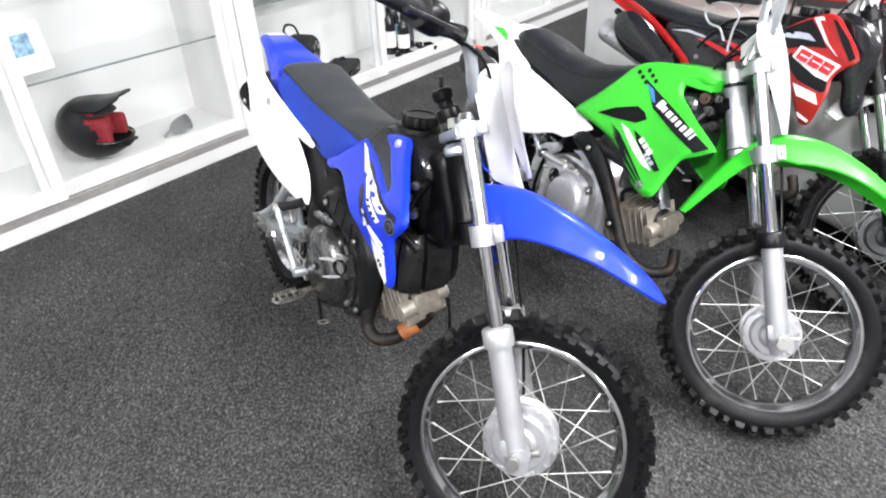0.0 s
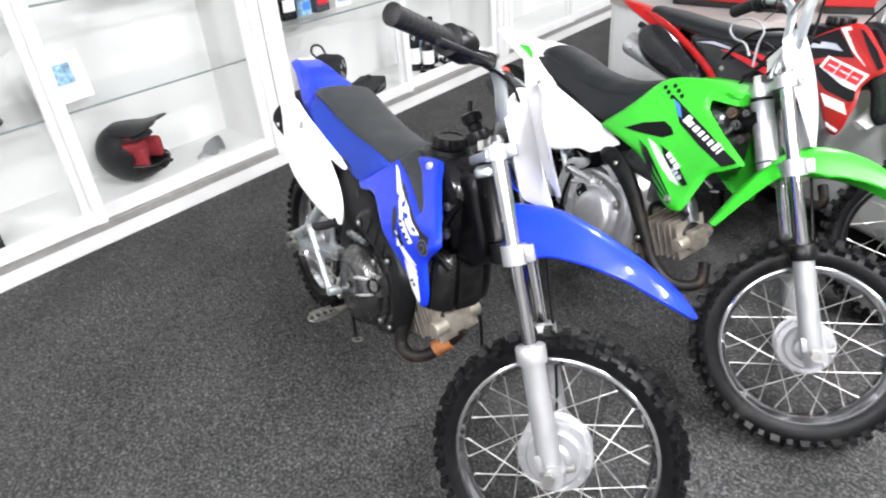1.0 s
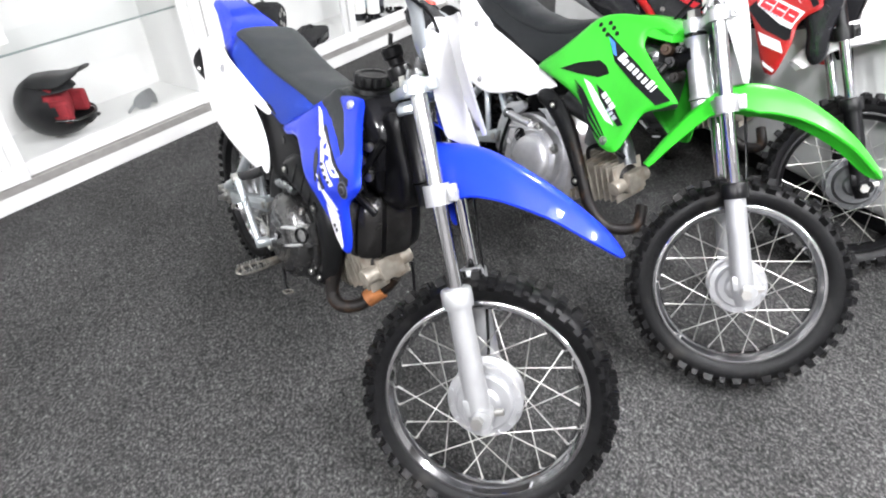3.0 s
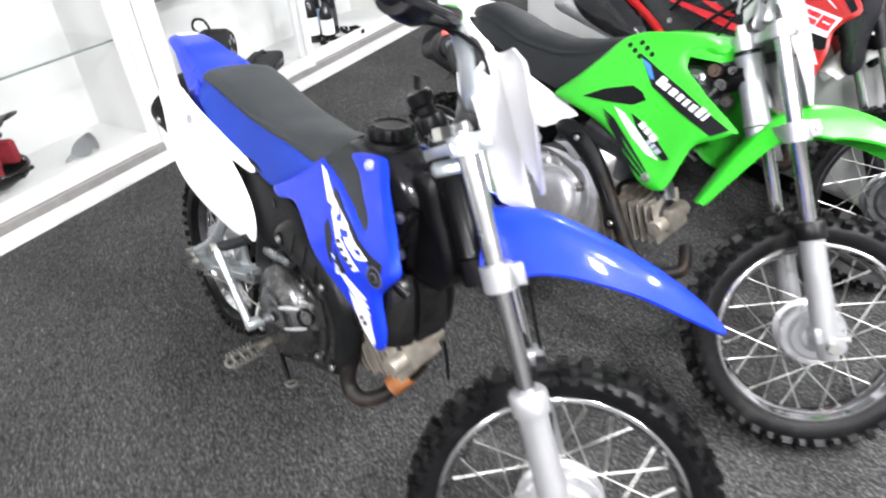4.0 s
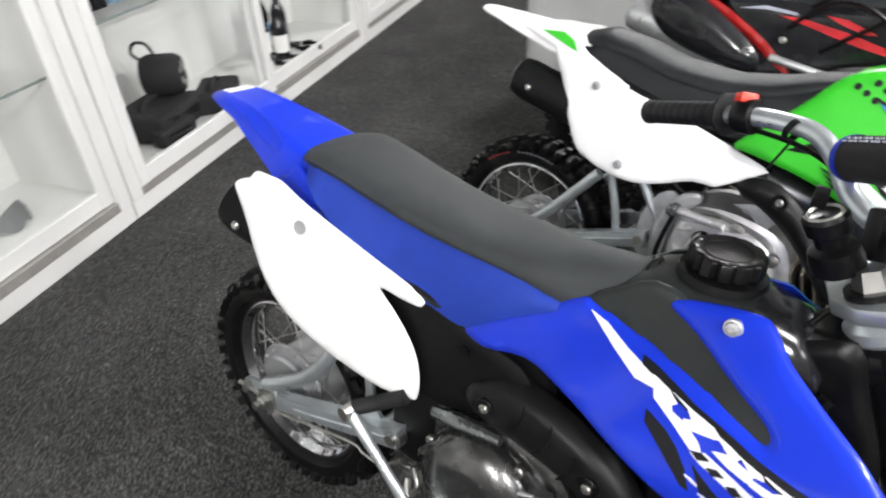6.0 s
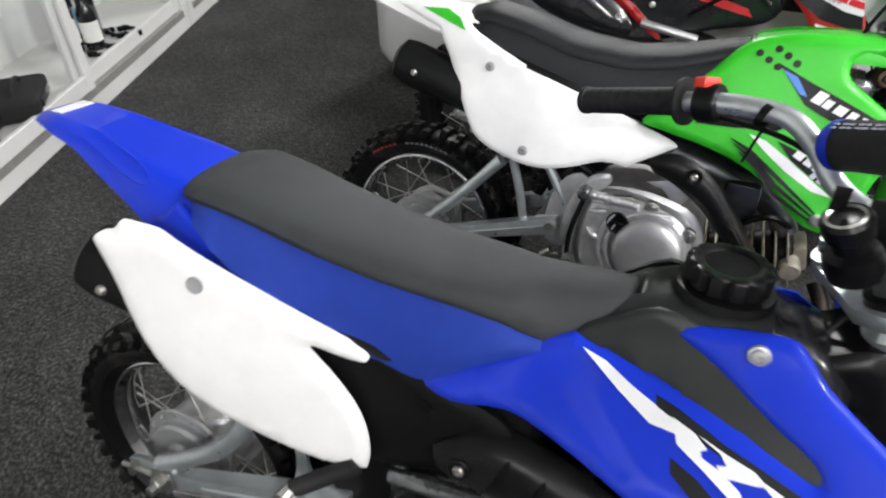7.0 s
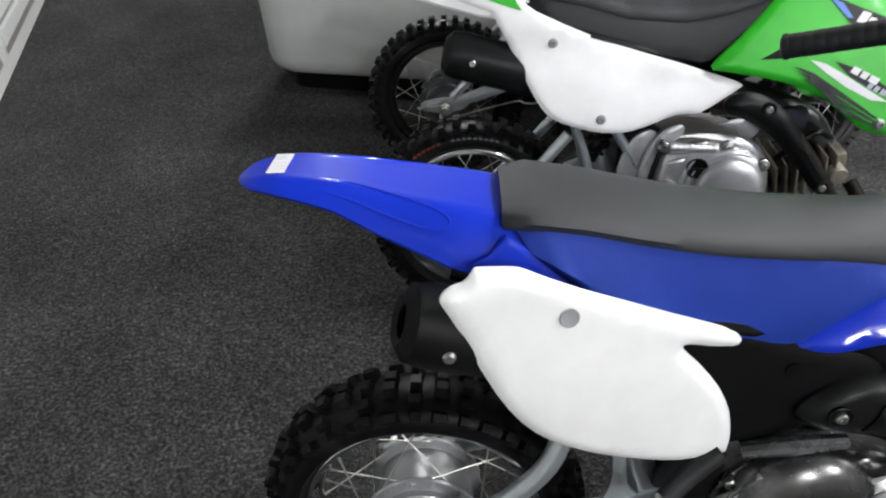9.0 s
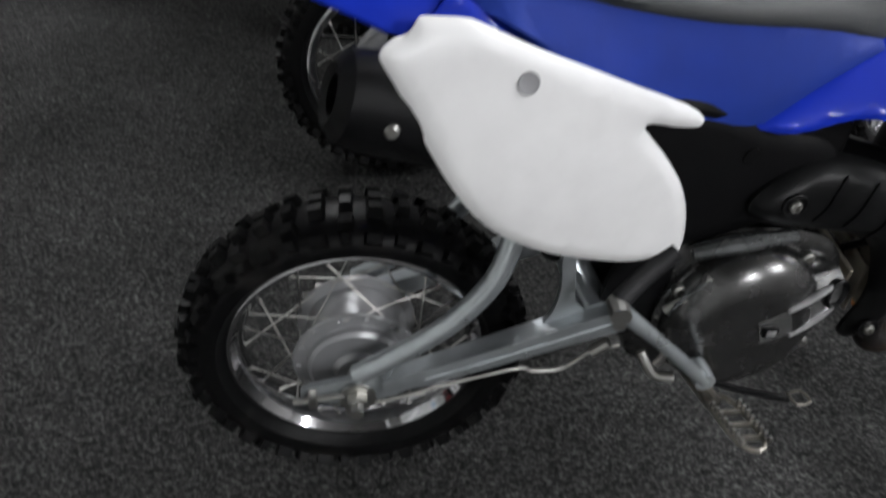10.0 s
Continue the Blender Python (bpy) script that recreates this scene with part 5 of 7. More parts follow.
        bm = bmesh.new()
        sheet(bm, shroud, shroud_w if side < 0 else left_w, side, 0.004, 0.012, 0.006, 0.01, n=3)
        sp = part("radiator_shroud", bm, BLUE, bike, "blue plastic tank shroud with stickers", sharp=50)
        wide = shroud_w if side < 0 else left_w
        decal(sp, "black_stripe", [(0.615, 0.6286), (0.6326, 0.6264), (0.656, 0.6211), (0.6757, 0.6164), (0.6994, 0.6129), (0.722, 0.6091), (0.7391, 0.606), (0.7551, 0.6045), (0.7749, 0.6029), (0.7937, 0.6024), (0.8166, 0.6038), (0.8194, 0.5935), (0.797, 0.5819), (0.7864, 0.5905), (0.7837, 0.593), (0.7578, 0.5942), (0.7294, 0.5991), (0.6994, 0.6042), (0.6645, 0.6104), (0.6356, 0.6166), (0.6172, 0.6216)], wide, DECAL_BLACK, 0.0008, side=side)
        decal(sp, "white_flash", [(0.546, 0.641), (0.568, 0.637), (0.596, 0.627), (0.627, 0.6195), (0.6347, 0.6185), (0.637, 0.61), (0.615, 0.609), (0.584, 0.621)], wide, DECAL_WHITE, 0.0012, side=side)
        decal(sp, "letter_block", [(0.6318, 0.6198), (0.6508, 0.616), (0.6621, 0.6095), (0.6577, 0.6066), (0.6602, 0.6025), (0.6753, 0.6001), (0.6913, 0.5934), (0.6964, 0.5886), (0.6872, 0.5858), (0.6636, 0.5955), (0.6394, 0.6042)], wide, DECAL_WHITE, 0.0016, side=side)
        decal(sp, "letter_block", [(0.6549, 0.6158), (0.6771, 0.6119), (0.6991, 0.6093), (0.7091, 0.6043), (0.7013, 0.6018), (0.6847, 0.5988), (0.6788, 0.5971), (0.6716, 0.6024), (0.6791, 0.6049), (0.6721, 0.6111)], wide, DECAL_WHITE, 0.0016, side=side)
        decal(sp, "letter_block", [(0.7011, 0.6067), (0.7163, 0.6042), (0.7288, 0.6014), (0.7253, 0.5974), (0.7385, 0.5952), (0.7432, 0.5904), (0.7382, 0.5878), (0.7202, 0.5902), (0.7047, 0.5939), (0.7103, 0.5958), (0.718, 0.598)], wide, DECAL_WHITE, 0.0016, side=side)
        decal(sp, "letter_block", [(0.7288, 0.6014), (0.7477, 0.5987), (0.7507, 0.596), (0.7431, 0.595), (0.7405, 0.592), (0.7586, 0.591), (0.7683, 0.5954), (0.7592, 0.5971), (0.7497, 0.5996), (0.7832, 0.5952), (0.7659, 0.5878), (0.7545, 0.5855), (0.7405, 0.5876), (0.7385, 0.5952)], wide, DECAL_WHITE, 0.0019, side=side)
        decal(sp, "letter_block", [(0.6876, 0.5843), (0.6999, 0.5894), (0.7189, 0.5862), (0.7435, 0.5804), (0.7672, 0.574), (0.7558, 0.5665), (0.7315, 0.5735), (0.7114, 0.5783), (0.6959, 0.5814)], wide, DECAL_WHITE, 0.0014, side=side)
        decal(sp, "number_cut", [(0.6886, 0.5853), (0.6983, 0.5887), (0.7062, 0.5867), (0.6961, 0.5824)], wide, DECAL_BLACK, 0.002, side=side)
        decal(sp, "number_cut", [(0.7049, 0.5811), (0.7142, 0.5842), (0.722, 0.5815), (0.7119, 0.578)], wide, DECAL_BLACK, 0.002, side=side)
        decal(sp, "number_cut", [(0.7249, 0.5764), (0.7323, 0.5795), (0.7406, 0.5754), (0.7323, 0.572)], wide, DECAL_BLACK, 0.002, side=side)
        decal(sp, "number_cut", [(0.7413, 0.5725), (0.7487, 0.5757), (0.7544, 0.5726), (0.7466, 0.5693)], wide, DECAL_BLACK, 0.002, side=side)
        decal(sp, "dark_slot", [(0.6373, 0.5931), (0.6607, 0.5876), (0.6759, 0.5805), (0.6891, 0.5696), (0.6979, 0.5536), (0.6902, 0.5547), (0.6687, 0.5693), (0.6466, 0.5808), (0.6401, 0.5839)], wide, DECAL_BLACK, 0.001, side=side)
        decal(sp, "black_wedge", [(0.6935, 0.5764), (0.7156, 0.566), (0.7352, 0.5573), (0.7279, 0.548), (0.714, 0.5578), (0.7065, 0.5587)], wide, DECAL_BLACK, 0.001, side=side)
        decal(sp, "white_block", [(0.7082, 0.5533), (0.7189, 0.546), (0.7128, 0.5427)], wide, DECAL_WHITE, 0.0012, side=side)
        for k in range(3):
            decal(sp, "pinstripe", [(0.69 + 0.016 * k, 0.566 - 0.009 * k), (0.696 + 0.016 * k, 0.566 - 0.009 * k), (0.74 + 0.01 * k, 0.549 - 0.009 * k), (0.785 + 0.004 * k, 0.536 - 0.011 * k), (0.782 + 0.004 * k, 0.532 - 0.011 * k), (0.735 + 0.01 * k, 0.545 - 0.009 * k)], wide, DECAL_WHITE, 0.0014, side=side)
        decal(sp, "white_block", [(0.742, 0.528), (0.79, 0.508), (0.8, 0.47), (0.797, 0.462), (0.775, 0.478), (0.755, 0.503)], wide, DECAL_WHITE, 0.0012, side=side)
        bars(sp, (0.766, 0.497), (0.8, -0.6), (0.005, 0.008), (0.006, 0.007), 0.003, wide, DECAL_BLACK, side, 0.0018, 0.2)
        for r, mat, lift in ((1.0, DECAL_DIM, 0.0015), (0.86, DECAL_BLACK, 0.0021), (0.5, DECAL_DIM, 0.0027), (0.38, DECAL_BLACK, 0.0033)):
            decal(sp, "round_emblem", [(0.804 + r * 0.0175 * math.cos(t), 0.58 + r * 0.0145 * math.sin(t)) for t in (2 * math.pi * k / 20 for k in range(20))], wide, mat, lift, side=side)
        panel_bolt(sp, 0.682, side * (wide(0.682, 0.682) + 0.001), 0.682, 0.0072, LID)
    # black airbox and air intake ahead of the engine
    def shell(bm, a0, a1, grow, levels):
        rings = []
        for z, k in levels:
            ring = []
            for inner in (0, 1):
                for q in range(13):
                    a = radians(a0 + (a1 - a0) * (q if not inner else 12 - q) / 12)
                    g = k + grow - 0.006 * inner
                    c, d = math.cos(a), math.sin(a)
                    ring.append(Vector((0.7 + (0.068 + g) * math.copysign(abs(c) ** 0.7, c), -0.01 + (0.082 + g) * math.copysign(abs(d) ** 0.7, d), z)))
            rings.append(ring)
        loft(bm, rings)

    can = [(0.392, -0.03), (0.396, -0.012), (0.41, -0.002), (0.44, 0.0), (0.48, -0.002), (0.505, -0.008), (0.52, -0.02), (0.526, -0.04)]
    bm = bmesh.new()
    rings = []
    for z, k in can:
        rings.append([Vector((0.7 + (0.066 + k) * math.copysign(abs(math.cos(a)) ** 0.7, math.cos(a)), -0.01 + (0.08 + k) * math.copysign(abs(math.sin(a)) ** 0.7, math.sin(a)), z)) for a in (2 * math.pi * q / 40 for q in range(40))])
    loft(bm, rings)
    box = part("air_intake_box", bm, BLACK, bike, "glossy black plastic intake box", sharp=50)
    for a0, a1, mat in ((-108, -62, SATIN), (-56, -16, SATIN), (-10, 14, SATIN)):
        bm = bmesh.new()
        shell(bm, a0, a1, 0.004, can[1:7])
        part("cover_strip", bm, mat, box, "", sharp=50)
    clutter(bike, 0.53, (BLACK, GLOSS, BLACK))
    bm = bmesh.new()
    tube(bm, [(0.66, -0.075, 0.528), (0.685, -0.08, 0.534), (0.71, -0.078, 0.532)], 0.0035, 7, 3)
    part("brass_pipe", bm, STEEL, bike, "pale bent fuel pipe")
    bm = bmesh.new()
    lathe(bm, [(0, -0.05), (0.022, -0.05), (0.023, -0.04), (0.021, -0.028), (0.014, -0.024), (0.014, -0.014), (0.0185, -0.01), (0.0195, 0.004), (0.017, 0.008), (0.014, 0.006), (0, 0.006)], 24, turned((0.718, -0.004, 0.782), (-0.42, -0.22, 0.88)))
    switch = part("ignition_switch", bm, BLACK, bike, "black ignition switch with its key")
    bm = bmesh.new()
    block(bm, (0.714 - 0.006, -0.002, 0.782 + 0.018), (0.012, 0.003, 0.02), Matrix.Identity(4), 0.001)
    part("key", bm, BLACK, switch)
    bm = bmesh.new()
    lathe(bm, [(0.0125, 0.0068), (0.0142, 0.0088), (0.016, 0.0068)], 24, turned((0.718, -0.004, 0.782), (-0.42, -0.22, 0.88)), ends=False)
    part("lock_ring", bm, STEEL, switch, "bright ring round the lock")
    # added filler, one black mass for the dark space between tank and fork
    bm = bmesh.new()
    sheet(bm, [(0.66, 0.655), (0.72, 0.668), (0.775, 0.69), (0.8, 0.64), (0.825, 0.585), (0.83, 0.545), (0.8, 0.515), (0.74, 0.51), (0.69, 0.53), (0.665, 0.58)], lambda x, z: 0.036, -1, 0.072, 0.03, 0.008, 0.015)
    part("steering_gap_filler", bm, BLACK, bike, "black mass added to fill the dark space behind the steering head")
    for x, y, z in ((0.745, -0.075, 0.6), (0.765, -0.072, 0.575), (0.74, -0.08, 0.545), (0.76, -0.07, 0.63)):
        bm = bmesh.new()
        lathe(bm, [(0, -0.004), (0.008, -0.004), (0.008, 0.004), (0.004, 0.005), (0, 0.005)], 10, turned((x, y, z), (0.6, -0.8, 0)))
        part("bolt_head", bm, STEEL, bike)
    bm = bmesh.new()
    tube(bm, [(0.697, 0.004, 0.274), (0.684, -0.026, 0.25)], 0.019, 14, 1)
    part("exhaust_clamp", bm, RUST, bike, "rusty exhaust clamp")
    bm = bmesh.new()
    tube(bm, [(0.735, 0.05, 0.35), (0.745, 0.05, 0.32), (0.751, 0.052, 0.275)], 0.0035, 7, 3)
    part("drain_hose", bm, BLACK, bike, "thin black drain hose")
    return bike


# ---- green motorcycle
def green_bike():
    bike = bike_base("dirt_bike", (0.103, 1.992, 0.0), -58.8, 12, "green and white off-road motorcycle leaning on its side stand")
    s = dict(rim=CHROME, rim_label="chrome steel rim", hub=HUB, disc=False, seal=BLACK, rim_front=0.171, hub_front=0.058, bar_clamp=ALU, head=ALU, bar_rise=0.08, plate_q=0.105, top_plate=False, pad=False, case=CASE, flat=True, clutch=(0.465, 0.325), hole=(0.42, 0.385), rail=BLACK, plate=ALU, brace="straight", kick=False, pedal=BLACK,
             header=[(0.77, 0.0, 0.3), (0.79, -0.03, 0.26), (0.75, -0.08, 0.25), (0.7, -0.1, 0.285), (0.66, -0.105, 0.34), (0.58, -0.1, 0.44), (0.5, -0.085, 0.48), (0.4, -0.07, 0.5), (0.25, -0.05, 0.505)],
             muffler=((0.25, -0.05, 0.505), (-0.05, -0.075, 0.585), 0.043), muffler_mat=SHIELD, muffler_label="matt black cylindrical muffler",
             shield=[(0.455, 0.495), (0.48, 0.512), (0.52, 0.508), (0.57, 0.475), (0.62, 0.415), (0.672, 0.345), (0.668, 0.325), (0.648, 0.322), (0.595, 0.385), (0.55, 0.43), (0.5, 0.462), (0.465, 0.475)],
             shield_w=lambda x, z: 0.122, shield_bolts=((0.53, 0.485), (0.655, 0.335)), shield_slots=(),
             colour=GREEN, ff_label="long green plastic front fender",
             ff_spine=[(0.775, 0.42), (0.8, 0.49), (0.835, 0.565), (0.88, 0.62), (0.94, 0.645), (1.01, 0.645), (1.08, 0.625), (1.15, 0.592), (1.21, 0.55), (1.225, 0.535)], ff_w=[0.03, 0.05, 0.06, 0.062, 0.066, 0.066, 0.064, 0.056, 0.042, 0.015], ff_d=[0.01, 0.02, 0.03, 0.05, 0.06, 0.05, 0.035, 0.022, 0.012, 0.004])
    turn = running_gear(bike, s, 42)
    front_fender(bike, turn, s)
    seat(bike, curve([0.075, 0.12, 0.2, 0.28, 0.38, 0.46, 0.52, 0.56], [0.69, 0.703, 0.69, 0.668, 0.66, 0.672, 0.688, 0.695]),
         curve([0.075, 0.12, 0.2, 0.28, 0.38, 0.46, 0.52, 0.56], [0.672, 0.682, 0.668, 0.645, 0.637, 0.65, 0.67, 0.68]),
         curve([0.075, 0.11, 0.14, 0.215, 0.327, 0.42, 0.46, 0.5, 0.53, 0.56], [0.66, 0.635, 0.618, 0.598, 0.578, 0.56, 0.58, 0.62, 0.655, 0.675]),
         curve([0.075, 0.12, 0.3, 0.45, 0.56], [0.05, 0.066, 0.07, 0.064, 0.05]), curve([0.075, 0.12, 0.4, 0.5, 0.56], [0.07, 0.082, 0.085, 0.07, 0.05]), 0.078, 0.558,
         VINYL_BLACK, VINYL_BLACK, "black smooth seat cover", "long black seat")
    bm = bmesh.new()
    mudguard(bm, [(0.16, 0, 0.672), (0.08, 0, 0.685), (0.02, 0, 0.69), (-0.06, 0, 0.697), (-0.14, 0, 0.703), (-0.19, 0, 0.706), (-0.205, 0, 0.704)], [0.085, 0.085, 0.078, 0.062, 0.045, 0.03, 0.01], [0.045, 0.045, 0.042, 0.03, 0.016, 0.008, 0.002], ridge=0.003)
    part("rear_fender", bm, WHITE, bike, "white plastic rear fender")

    def white_w(x, z):
        return 0.094 + 0.25 * min(0.17, max(0.0, 0.6 - z)) - 0.1 * max(0, x - 0.25) - 0.25 * max(0, z - 0.63)

    outline = [(-0.06, 0.69), (0.02, 0.692), (0.075, 0.69), (0.1, 0.662), (0.135, 0.644), (0.205, 0.615), (0.3, 0.583), (0.368, 0.563), (0.43, 0.543), (0.478, 0.527), (0.49, 0.52), (0.487, 0.516), (0.452, 0.494), (0.425, 0.479), (0.417, 0.475), (0.408, 0.474), (0.374, 0.474),
               (0.335, 0.46), (0.295, 0.448), (0.26, 0.445), (0.22, 0.449), (0.18, 0.459), (0.15, 0.471), (0.131, 0.487), (0.112, 0.515), (0.093, 0.55), (0.072, 0.59), (0.05, 0.63), (0.04, 0.648), (0.03, 0.655), (-0.01, 0.668)]

    def shroud_w(x, z):
        return 0.09 + 0.3 * (0.6 - z) + 0.06 * max(0.0, x - 0.72)

    shroud = [(0.426, 0.556), (0.475, 0.605), (0.515, 0.65), (0.552, 0.692), (0.6, 0.712), (0.66, 0.72), (0.72, 0.722), (0.772, 0.712), (0.765, 0.7), (0.72, 0.697), (0.703, 0.685), (0.708, 0.662), (0.74, 0.642), (0.773, 0.623), (0.846, 0.587), (0.843, 0.578),
              (0.815, 0.56), (0.782, 0.54), (0.77, 0.5), (0.76, 0.453), (0.745, 0.442), (0.725, 0.441), (0.69, 0.452), (0.626, 0.5), (0.575, 0.522), (0.52, 0.536), (0.46, 0.546)]
    for side in (-1, 1):
        bm = bmesh.new()
        sheet(bm, outline, white_w, side, 0.004, 0.016, 0.005, 0.01, n=2)
        wp = part("side_panel", bm, WHITE, bike, "white plastic side panel", sharp=50)
        panel_bolt(wp, 0.146, side * white_w(0.146, 0.6), 0.6, 0.007, HOLE)
        panel_bolt(wp, 0.236, side * white_w(0.236, 0.47), 0.47, 0.007, HOLE)
        decal(wp, "green_fade", [(0.0, 0.684), (0.05, 0.687), (0.076, 0.675), (0.09, 0.655), (0.06, 0.664)], white_w, GREEN, 0.001, side=side)
        bm = bmesh.new()
        sheet(bm, shroud, shroud_w, side, 0.004, 0.015, 0.008, 0.014, n=3)
        sp = part("radiator_shroud", bm, GREEN, bike, "green plastic tank shroud with stickers", sharp=50)
        decal(sp, "black_band", [(0.605, 0.673), (0.66, 0.651), (0.725, 0.627), (0.795, 0.6), (0.84, 0.585), (0.81, 0.566), (0.73, 0.59), (0.656, 0.62)], shroud_w, DECAL_BLACK, 0.001, side=side)
        decal(sp, "blue_block", [(0.613, 0.665), (0.636, 0.657), (0.656, 0.632), (0.646, 0.633)], shroud_w, DECAL_BLUE, 0.0016, side=side)
        for k, (w0, h0) in enumerate(((0.015, 1.0), (0.011, 0.72), (0.015, 0.72), (0.011, 0.72), (0.01, 0.72), (0.011, 0.72), (0.012, 1.0), (0.005, 0.95))):
            at = 0.0175 * k + (0.003 if k > 2 else 0.0)
            bars(sp, (0.661 + 0.95 * at, 0.627 - 0.31 * at), (0.95, -0.31), (0.0085 * h0, 0.017 * h0), (w0,), 0.0, shroud_w, DECAL_WHITE, side, 0.0018, 0.1)
        decal(sp, "black_recess", [(0.508, 0.568), (0.556, 0.594), (0.615, 0.613), (0.64, 0.606), (0.655, 0.593), (0.63, 0.578), (0.566, 0.571)], shroud_w, TANK, 0.0012, side=side, label="black recessed triangle")
        decal(sp, "white_flash", [(0.592, 0.566), (0.618, 0.56), (0.655, 0.54), (0.7, 0.513), (0.728, 0.497), (0.7, 0.5), (0.655, 0.522), (0.62, 0.545)], shroud_w, DECAL_WHITE, 0.001, side=side)
        decal(sp, "black_panel", [(0.635, 0.563), (0.668, 0.553), (0.71, 0.53), (0.75, 0.506), (0.74, 0.499), (0.7, 0.516), (0.66, 0.539)], shroud_w, DECAL_BLACK, 0.0013, side=side)
        bars(sp, (0.66, 0.546), (0.9, -0.43), (0.004, 0.011), (0.014, 0.012, 0.016), 0.004, shroud_w, DECAL_WHITE, side, 0.0018, 0.2)
        bars(sp, (0.69, 0.521), (0.9, -0.43), (0.004, 0.009), (0.008, 0.008, 0.012), 0.004, shroud_w, DECAL_GREY, side, 0.0018, 0.2)
        for k in range(3):
            decal(sp, "black_stripe", [(0.566 + 0.008 * k, 0.556 - 0.009 * k), (0.6 + 0.012 * k, 0.545 - 0.012 * k), (0.65, 0.513 - 0.012 * k), (0.712, 0.472 - 0.007 * k), (0.714, 0.468 - 0.007 * k), (0.65, 0.506 - 0.012 * k), (0.595 + 0.01 * k, 0.54 - 0.012 * k)], shroud_w, DECAL_BLACK, 0.0016, side=side)
        for k, (x, z) in enumerate(((0.575, 0.683), (0.6, 0.692), (0.59, 0.675), (0.615, 0.684), (0.605, 0.667), (0.63, 0.675))):
            bm = bmesh.new()
            lathe(bm, [(0, -0.001), (0.0055, -0.001), (0.0055, 0.0012), (0, 0.0012)], 12, turned((x, side * shroud_w(x, z), z), (0, side, 0.3)))
            part("vent_hole", bm, DECAL_BLACK, sp)
        panel_bolt(sp, 0.718, side * (shroud_w(0.718, 0.46) + 0.002), 0.46, 0.008)
    # raised lettering on the rear tyre's wall, as plain bars
    tyre = next(o for o in bike.children if o.name.startswith("rear_wheel"))
    for k in range(15):
        ang = radians(128 - 3.4 * k - (6 if k > 5 else 0))
        bm = bmesh.new()
        block(bm, (0, 0, 0), (0.007, 0.002, 0.004 if k > 5 else 0.005), Matrix.Rotation(math.pi / 2 - ang, 4, "Y") @ Matrix.Translation((0, -0.0445, 0.188)))
        part("tyre_mark", bm, DECAL_DIM if k > 5 else TYRE_RED, tyre)
    # green top of the tank cover
    bm = bmesh.new()
    rings = []
    for x, zt, w, zl in ((0.54, 0.685, 0.055, 0.66), (0.57, 0.703, 0.06, 0.67), (0.62, 0.714, 0.06, 0.68), (0.68, 0.722, 0.058, 0.685), (0.73, 0.722, 0.056, 0.685), (0.765, 0.712, 0.05, 0.685)):
        rings.append([Vector((x, y, z)) for y, z in ((-w, zl), (-w, zt - 0.012), (-w * 0.85, zt - 0.004), (-w * 0.4, zt), (w * 0.4, zt), (w * 0.85, zt - 0.004), (w, zt - 0.012), (w, zl))])
    loft(bm, rings)
    part("tank_cover", bm, GREEN, bike, "green plastic tank cover", sharp=60)
    bm = bmesh.new()
    block(bm, (0.68, 0.0, 0.6), (0.13, 0.12, 0.13), Matrix.Identity(4), 0.02, 3)
    part("fuel_tank", bm, CASE_MID, bike, "grey metal fuel tank")
    # right-hand case: sculpted outer cover, satin round lid, bracket, hose joint and bolts
    bm = bmesh.new()
    sheet(bm, [(0.365, 0.255), (0.4, 0.245), (0.45, 0.255), (0.53, 0.27), (0.555, 0.32), (0.55, 0.37), (0.52, 0.4), (0.46, 0.415), (0.4, 0.418), (0.365, 0.395), (0.352, 0.33)], lambda x, z: 0.112 - 0.2 * max(0.0, 0.4 - x) + 0.02 * max(0.0, x - 0.42), -1, 0.03, 0.02, 0.012, 0.018)
    outer = part("outer_cover", bm, CASE, bike, "bright cast engine side cover", sharp=40)
    bm = bmesh.new()
    lathe(bm, [(0.062, -0.01), (0.0615, 0.008), (0.059, 0.016), (0.053, 0.0205), (0.04, 0.0235), (0.02, 0.025), (0, 0.0255)], 44, turned((0.485, -0.112, 0.33), (0, -1, 0)), ends=False)
    part("round_lid", bm, LID, outer, "satin silver round lid", sharp=60)
    for a0, a1, r in ((150, 260, 0.074), (140, 215, 0.088), (60, 130, 0.072)):
        bm = bmesh.new()
        tube(bm, [(0.485 + r * math.cos(radians(a0 + (a1 - a0) * k / 8)), -0.113, 0.33 + r * math.sin(radians(a0 + (a1 - a0) * k / 8))) for k in range(9)], [0.002, 0.005, 0.005, 0.002], 8, 2)
        part("cover_web", bm, CASE, outer)
    for (x0, z0), (x1, z1) in (((0.372, 0.4), (0.43, 0.412)), ((0.37, 0.38), (0.4, 0.388)), ((0.372, 0.345), (0.4, 0.33)), ((0.445, 0.4), (0.51, 0.405))):
        bm = bmesh.new()
        tube(bm, [(x0, -0.108, z0), ((x0 + x1) / 2, -0.114, (z0 + z1) / 2), (x1, -0.112, z1)], [0.003, 0.006, 0.003], 8, 3)
        part("cover_web", bm, CASE, outer)
    bm = bmesh.new()
    lathe(bm, [(0.0, -0.004), (0.0185, -0.004), (0.02, 0.002), (0.018, 0.004), (0.0165, 0.001), (0.0, -0.001)], 24, turned((0.424, -0.1135, 0.372), (0, -1, 0.05)))
    part("dark_plug", bm, BLACK, outer, "black inspection plug")
    bm = bmesh.new()
    block(bm, (0.424, -0.1155, 0.372), (0.024, 0.004, 0.005), Matrix.Identity(4), 0.001)
    part("plug_slot", bm, GLOSS, outer)
    bm = bmesh.new()
